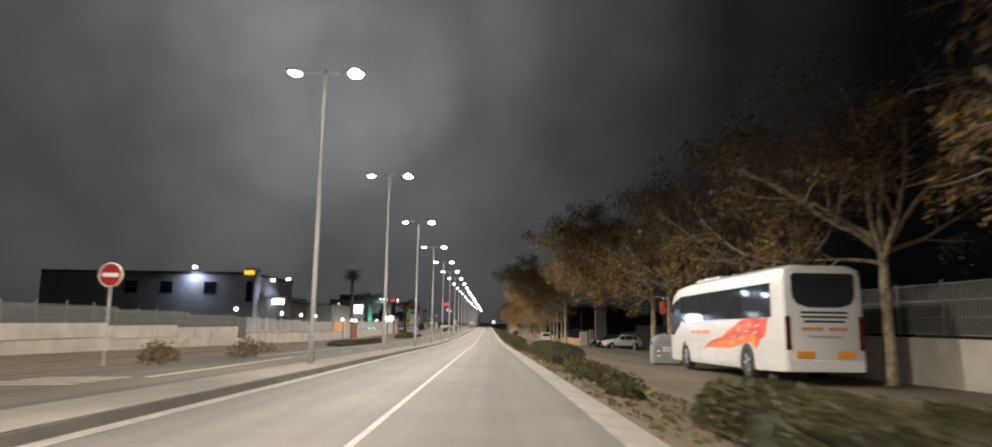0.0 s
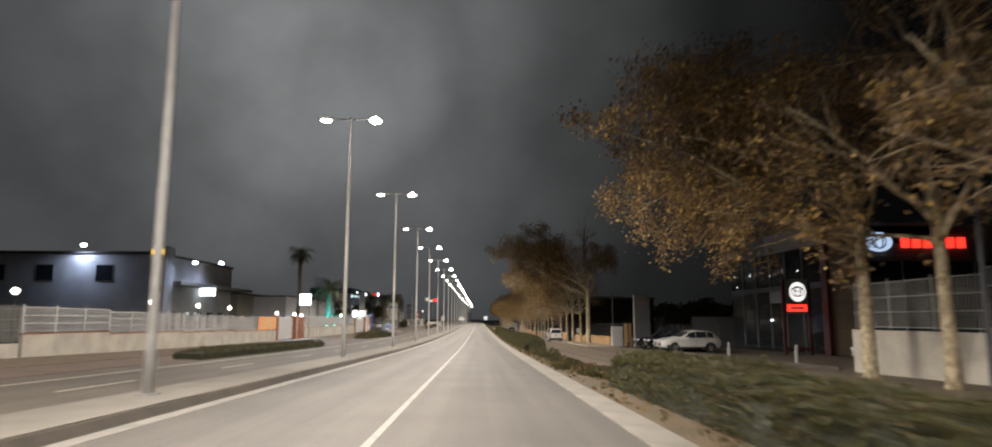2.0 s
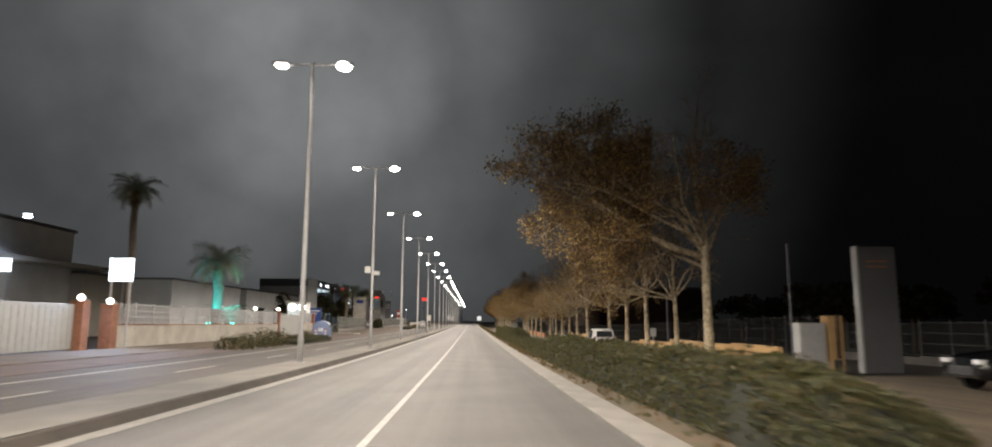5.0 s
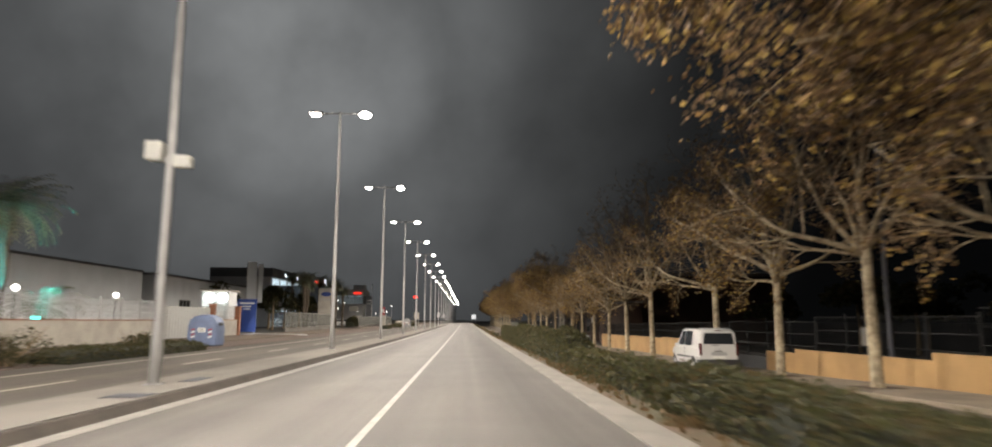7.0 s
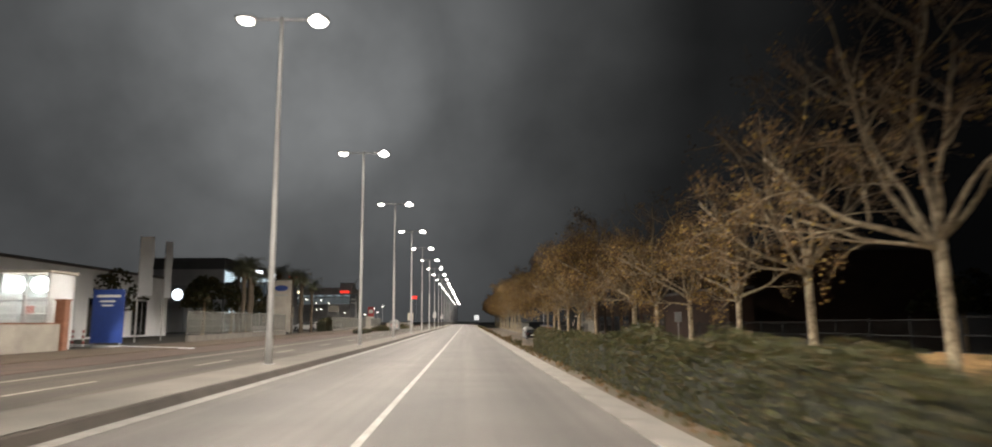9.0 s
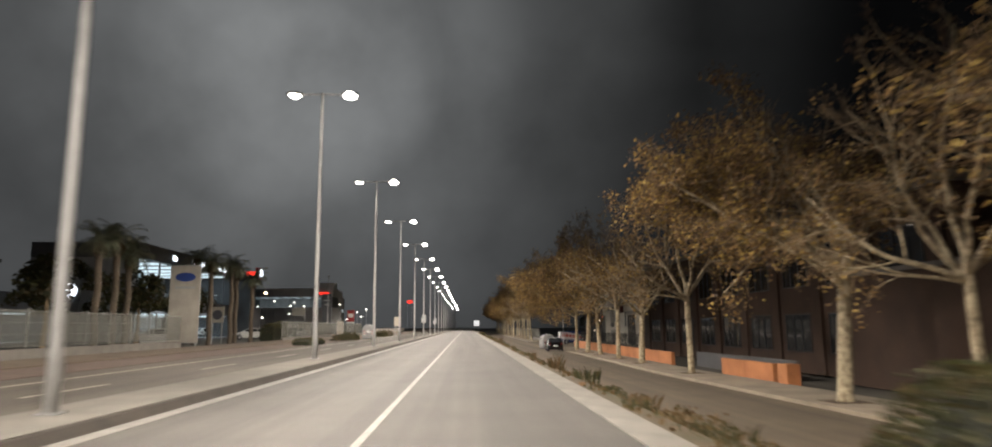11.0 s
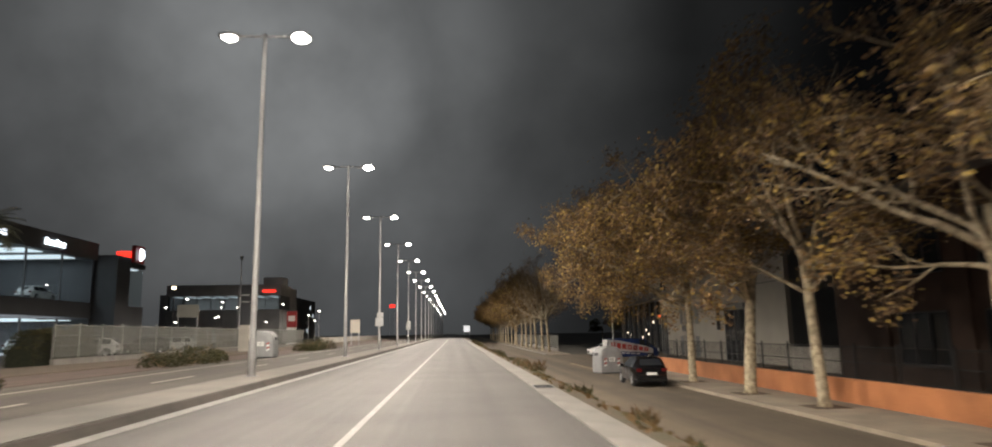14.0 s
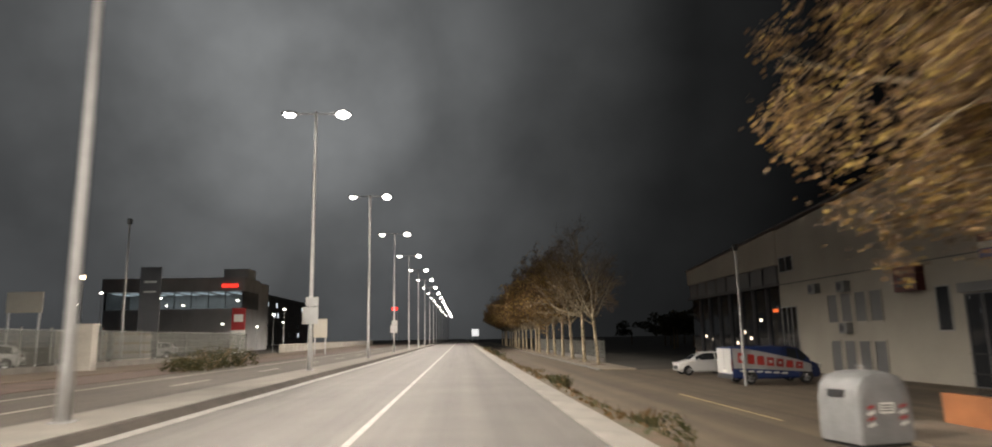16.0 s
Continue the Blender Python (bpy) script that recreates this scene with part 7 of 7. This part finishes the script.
# ---- palms ----
def palm(x, y, trunk, label, seed, r=0.25, fronds=34, flen=2.4, skirt=True):
    rng = random.Random(seed)
    t = thing("palm_tree", label, "palm", pose(x, y, h(x, y)), "palms")
    bm = bmesh.new()
    n = 14
    path_tube(bm, [(0.05 * math.sin(k), 0, -0.1 + (trunk + 0.1) * k / n) for k in range(n + 1)], [r * (1.15 if k == 0 else 1 + 0.06 * (k % 2)) for k in range(n + 1)], 12)
    part("trunk", bm, M_PALMBARK, t)
    for nm, count, lo, hi, m in (("crown", fronds, -0.35, 1.3, M_LEAF_PALM), ("dead_skirt", 22 if skirt else 0, -1.45, -1.0, M_LEAF_DRY)):
        if not count:
            continue
        bm = bmesh.new()
        for k in range(count):
            a, e = rng.uniform(0, 6.28), rng.uniform(lo, hi)
            ln = flen * rng.uniform(0.75, 1.05) * (0.7 if e < -1 else 1)
            p = Vector((math.cos(a) * r * 0.6, math.sin(a) * r * 0.6, trunk))
            side = Vector((-math.sin(a), math.cos(a), 0))
            for q in range(7):
                d = Vector((math.cos(a) * math.cos(e), math.sin(a) * math.cos(e), math.sin(e)))
                p2 = p + d * ln / 7
                for s in (-1, 1):
                    for f in (0.0, 0.5):
                        o = p.lerp(p2, f)
                        tip = o + side * s * 0.42 * (1.1 - abs(q - 3) * 0.13) + d * 0.2 + Vector((0, 0, -0.14))
                        v = [bm.verts.new(o), bm.verts.new(o + d * 0.07), bm.verts.new(tip)]
                        bm.faces.new(v)
                p, e = p2, e - 0.2
        part(nm, bm, m, t)
    return t


M_LEAF_PALM = leaf_mat("palm_fronds", [(0.085, 0.099, 0.058), (0.145, 0.162, 0.099), (0.204, 0.212, 0.136), (0.17, 0.153, 0.102)])
M_PALMBARK = mat("palm_bark", (0.13, 0.10, 0.07), 0.95, var=0.4, scale=6, fine=25, bump=0.8)
palm(-23.1, 116.4, 10.6, "tall slim fan palm behind the railings", 1, 0.22, 60, 1.9)
palm(-22.4, 130.6, 6.9, "thick fan palm with a trunk lit turquoise", 2, 0.42, 110, 3.1)
palm(-23.2, 135.6, 2.0, "short feathery palm behind the railings", 3, 0.25, 44, 2.6, False)
for k, (x, y, z) in enumerate([(-23.4, 196.8, 7.2), (-23.6, 199.4, 7.6), (-24.5, 203, 6.8), (-23.4, 215.9, 7.5), (-23.6, 222.0, 8.0), (-24.2, 225.2, 7.6), (-23.5, 228.3, 6.9), (-26, 219, 8.4), (-29, 212, 8.5)]):
    palm(x, y, z, "dim fan palm in the dealership garden", 5 + k, 0.21, 40, 1.9)
teal = bpy.data.lights.new("palm_uplight", "SPOT")
teal.energy, teal.color, teal.spot_size, teal.shadow_soft_size = 4200, (0.05, 0.85, 1.0), radians(46), 0.1
for x, y, tx, ty, tz in ((-21.9, 127.6, -22.4, 130.6, 4.6), (-21.9, 133.2, -23.1, 135.6, 3.0)):
    new("palm_uplight", teal).matrix_world = look((x, y, g(y) + 1.5), (tx, ty, g(ty) + tz))
    t = thing("uplight", "small turquoise garden spotlight at the foot of a palm", "spotlight", pose(x, y - 0.12, g(y) + 1.3), "garden spotlights")
    part("lens", boxed(-0.2, 0.2, -0.06, 0.06, 0.0, 0.26, 0.03), mat("turquoise_glow", (0.1, 1.0, 0.85), emit=5), t, "glowing turquoise lens")
    part("stake", boxed(-0.02, 0.02, -0.02, 0.02, -1.3, 0.0), M_BLACKPLASTIC, t)

# dim garden trees before the dealership
rng = random.Random(78)
for x, y, s in ((-29, 201, 1.0), (-31, 206, 1.15), (-27.5, 211, 0.9), (-31.5, 217, 1.1), (-33, 190, 1.0), (-30.5, 228, 0.9)):
    t = thing("garden_tree", "dim leafy evergreen tree in the dealership garden", "tree", pose(x, y, h(x, y)), "garden trees")
    bm = bmesh.new()
    path_tube(bm, [(0, 0, -0.2), (0.1, 0, 2 * s), (0, 0.1, 4.2 * s)], [0.2, 0.15, 0.07], 8)
    part("trunk", bm, M_TWIG, t)
    bm = bmesh.new()
    for q in range(10):
        leafy(bm, rng, 130, rng.gauss(0, 1.1) * s, rng.gauss(0, 1.1) * s, (2.4 + rng.uniform(0, 3.0)) * s, 1.1, 1.1, 1.4, 0.09, 0.2)
    part("crown", bm, M_LEAF_GREEN, t)

# dark hedge trees that close the far background
rng = random.Random(77)
for k in range(16):
    x, y = 30 + rng.uniform(0, 14), 110 + k * 5.0
    if 172 < y < 222:
        continue
    t = thing("dark_tree", "dim dark tree beyond the fence", "tree", pose(x, y, h(x, y)), "dark trees beyond the fence")
    bm = bmesh.new()
    path_tube(bm, [(0, 0, -0.2), (0.1, 0, 2), (0, 0.1, 4)], [0.2, 0.16, 0.08], 8)
    part("trunk", bm, M_TWIG, t)
    bm = bmesh.new()
    for q in range(9):
        leafy(bm, rng, 120, rng.gauss(0, 1.3), rng.gauss(0, 1.3), 2.6 + rng.uniform(0, 2.2), 1.3, 1.3, 1.5, 0.12, 0.25)
    part("crown", bm, M_LEAF_GREEN, t)


for k in range(14):
    x, y = 38 + rng.uniform(0, 22), 292 + k * 8.5
    t = thing("dark_tree", "dim dark tree beyond the yard", "tree", pose(x, y, h(x, y)), "dark trees beyond the fence")
    bm = bmesh.new()
    path_tube(bm, [(0, 0, -0.2), (0.1, 0, 2), (0, 0.1, 4)], [0.2, 0.16, 0.08], 8)
    part("trunk", bm, M_TWIG, t)
    bm = bmesh.new()
    for q in range(9):
        leafy(bm, rng, 120, rng.gauss(0, 1.6), rng.gauss(0, 1.6), 2.2 + rng.uniform(0, 3.4), 1.5, 1.5, 1.7, 0.12, 0.25)
    part("crown", bm, M_LEAF_GREEN, t)


# ---- kerb stones and gutter slabs, piece by piece ----
def piece(x0, x1, length, up, thick, bev):
    bm = boxed(x0, x1, 0.006, length - 0.006, up - thick, up)
    es = [e for e in bm.edges if all(v.co.z > up - 0.001 for v in e.verts)]
    bmesh.ops.bevel(bm, geom=es, offset=bev, segments=1, affect="EDGES")
    me = bpy.data.meshes.new("piece")
    bm.to_mesh(me)
    bm.free()
    return me


rng = random.Random(21)
bm = bmesh.new()
loft(bm, [[(x, y, z) for x, z in ((-5.2, -0.22), (-5.0, -0.22), (-4.99, 0.0), (-5.10, 0.118), (-5.125, 0.13), (-5.2, 0.13))] for y in (0.006, 1.494)])
bmesh.ops.recalc_face_normals(bm, faces=bm.faces[:])
KERB_ME = bpy.data.meshes.new("kerb_stone")
bm.to_mesh(KERB_ME)
bm.free()
KERB_ME.materials.append(M_KERB_DARK)
GUT_ME = piece(1.935, 2.47, 1.5, 0.02, 0.2, 0.008)
GUT_ME.materials.append(M_KERB)
for y in np.arange(-20, 400, 1.5):
    slope = math.atan2(g(y + 1.5) - g(y), 1.5)
    for me, par, nm, j in ((KERB_ME, kerb_near, "kerb_stone", 0.004), (GUT_ME, gutter, "gutter_slab", 0.003)):
        o = new(nm, me)
        o.parent = par
        o.matrix_world = pose(rng.uniform(-j, j), y, g(y) + rng.uniform(-j, j), math.degrees(slope), 0, 0)
structure("median_kerb_far_end", strip(-5.2, -5.03, 400, Y1, 0.12), M_KERB_DARK, "dark stained kerb far along the carriageway", "kerb")
structure("gutter_far_end", strip(1.93, 2.47, 400, Y1, 0.02), M_KERB, "pale concrete gutter far along the carriageway", "kerb")
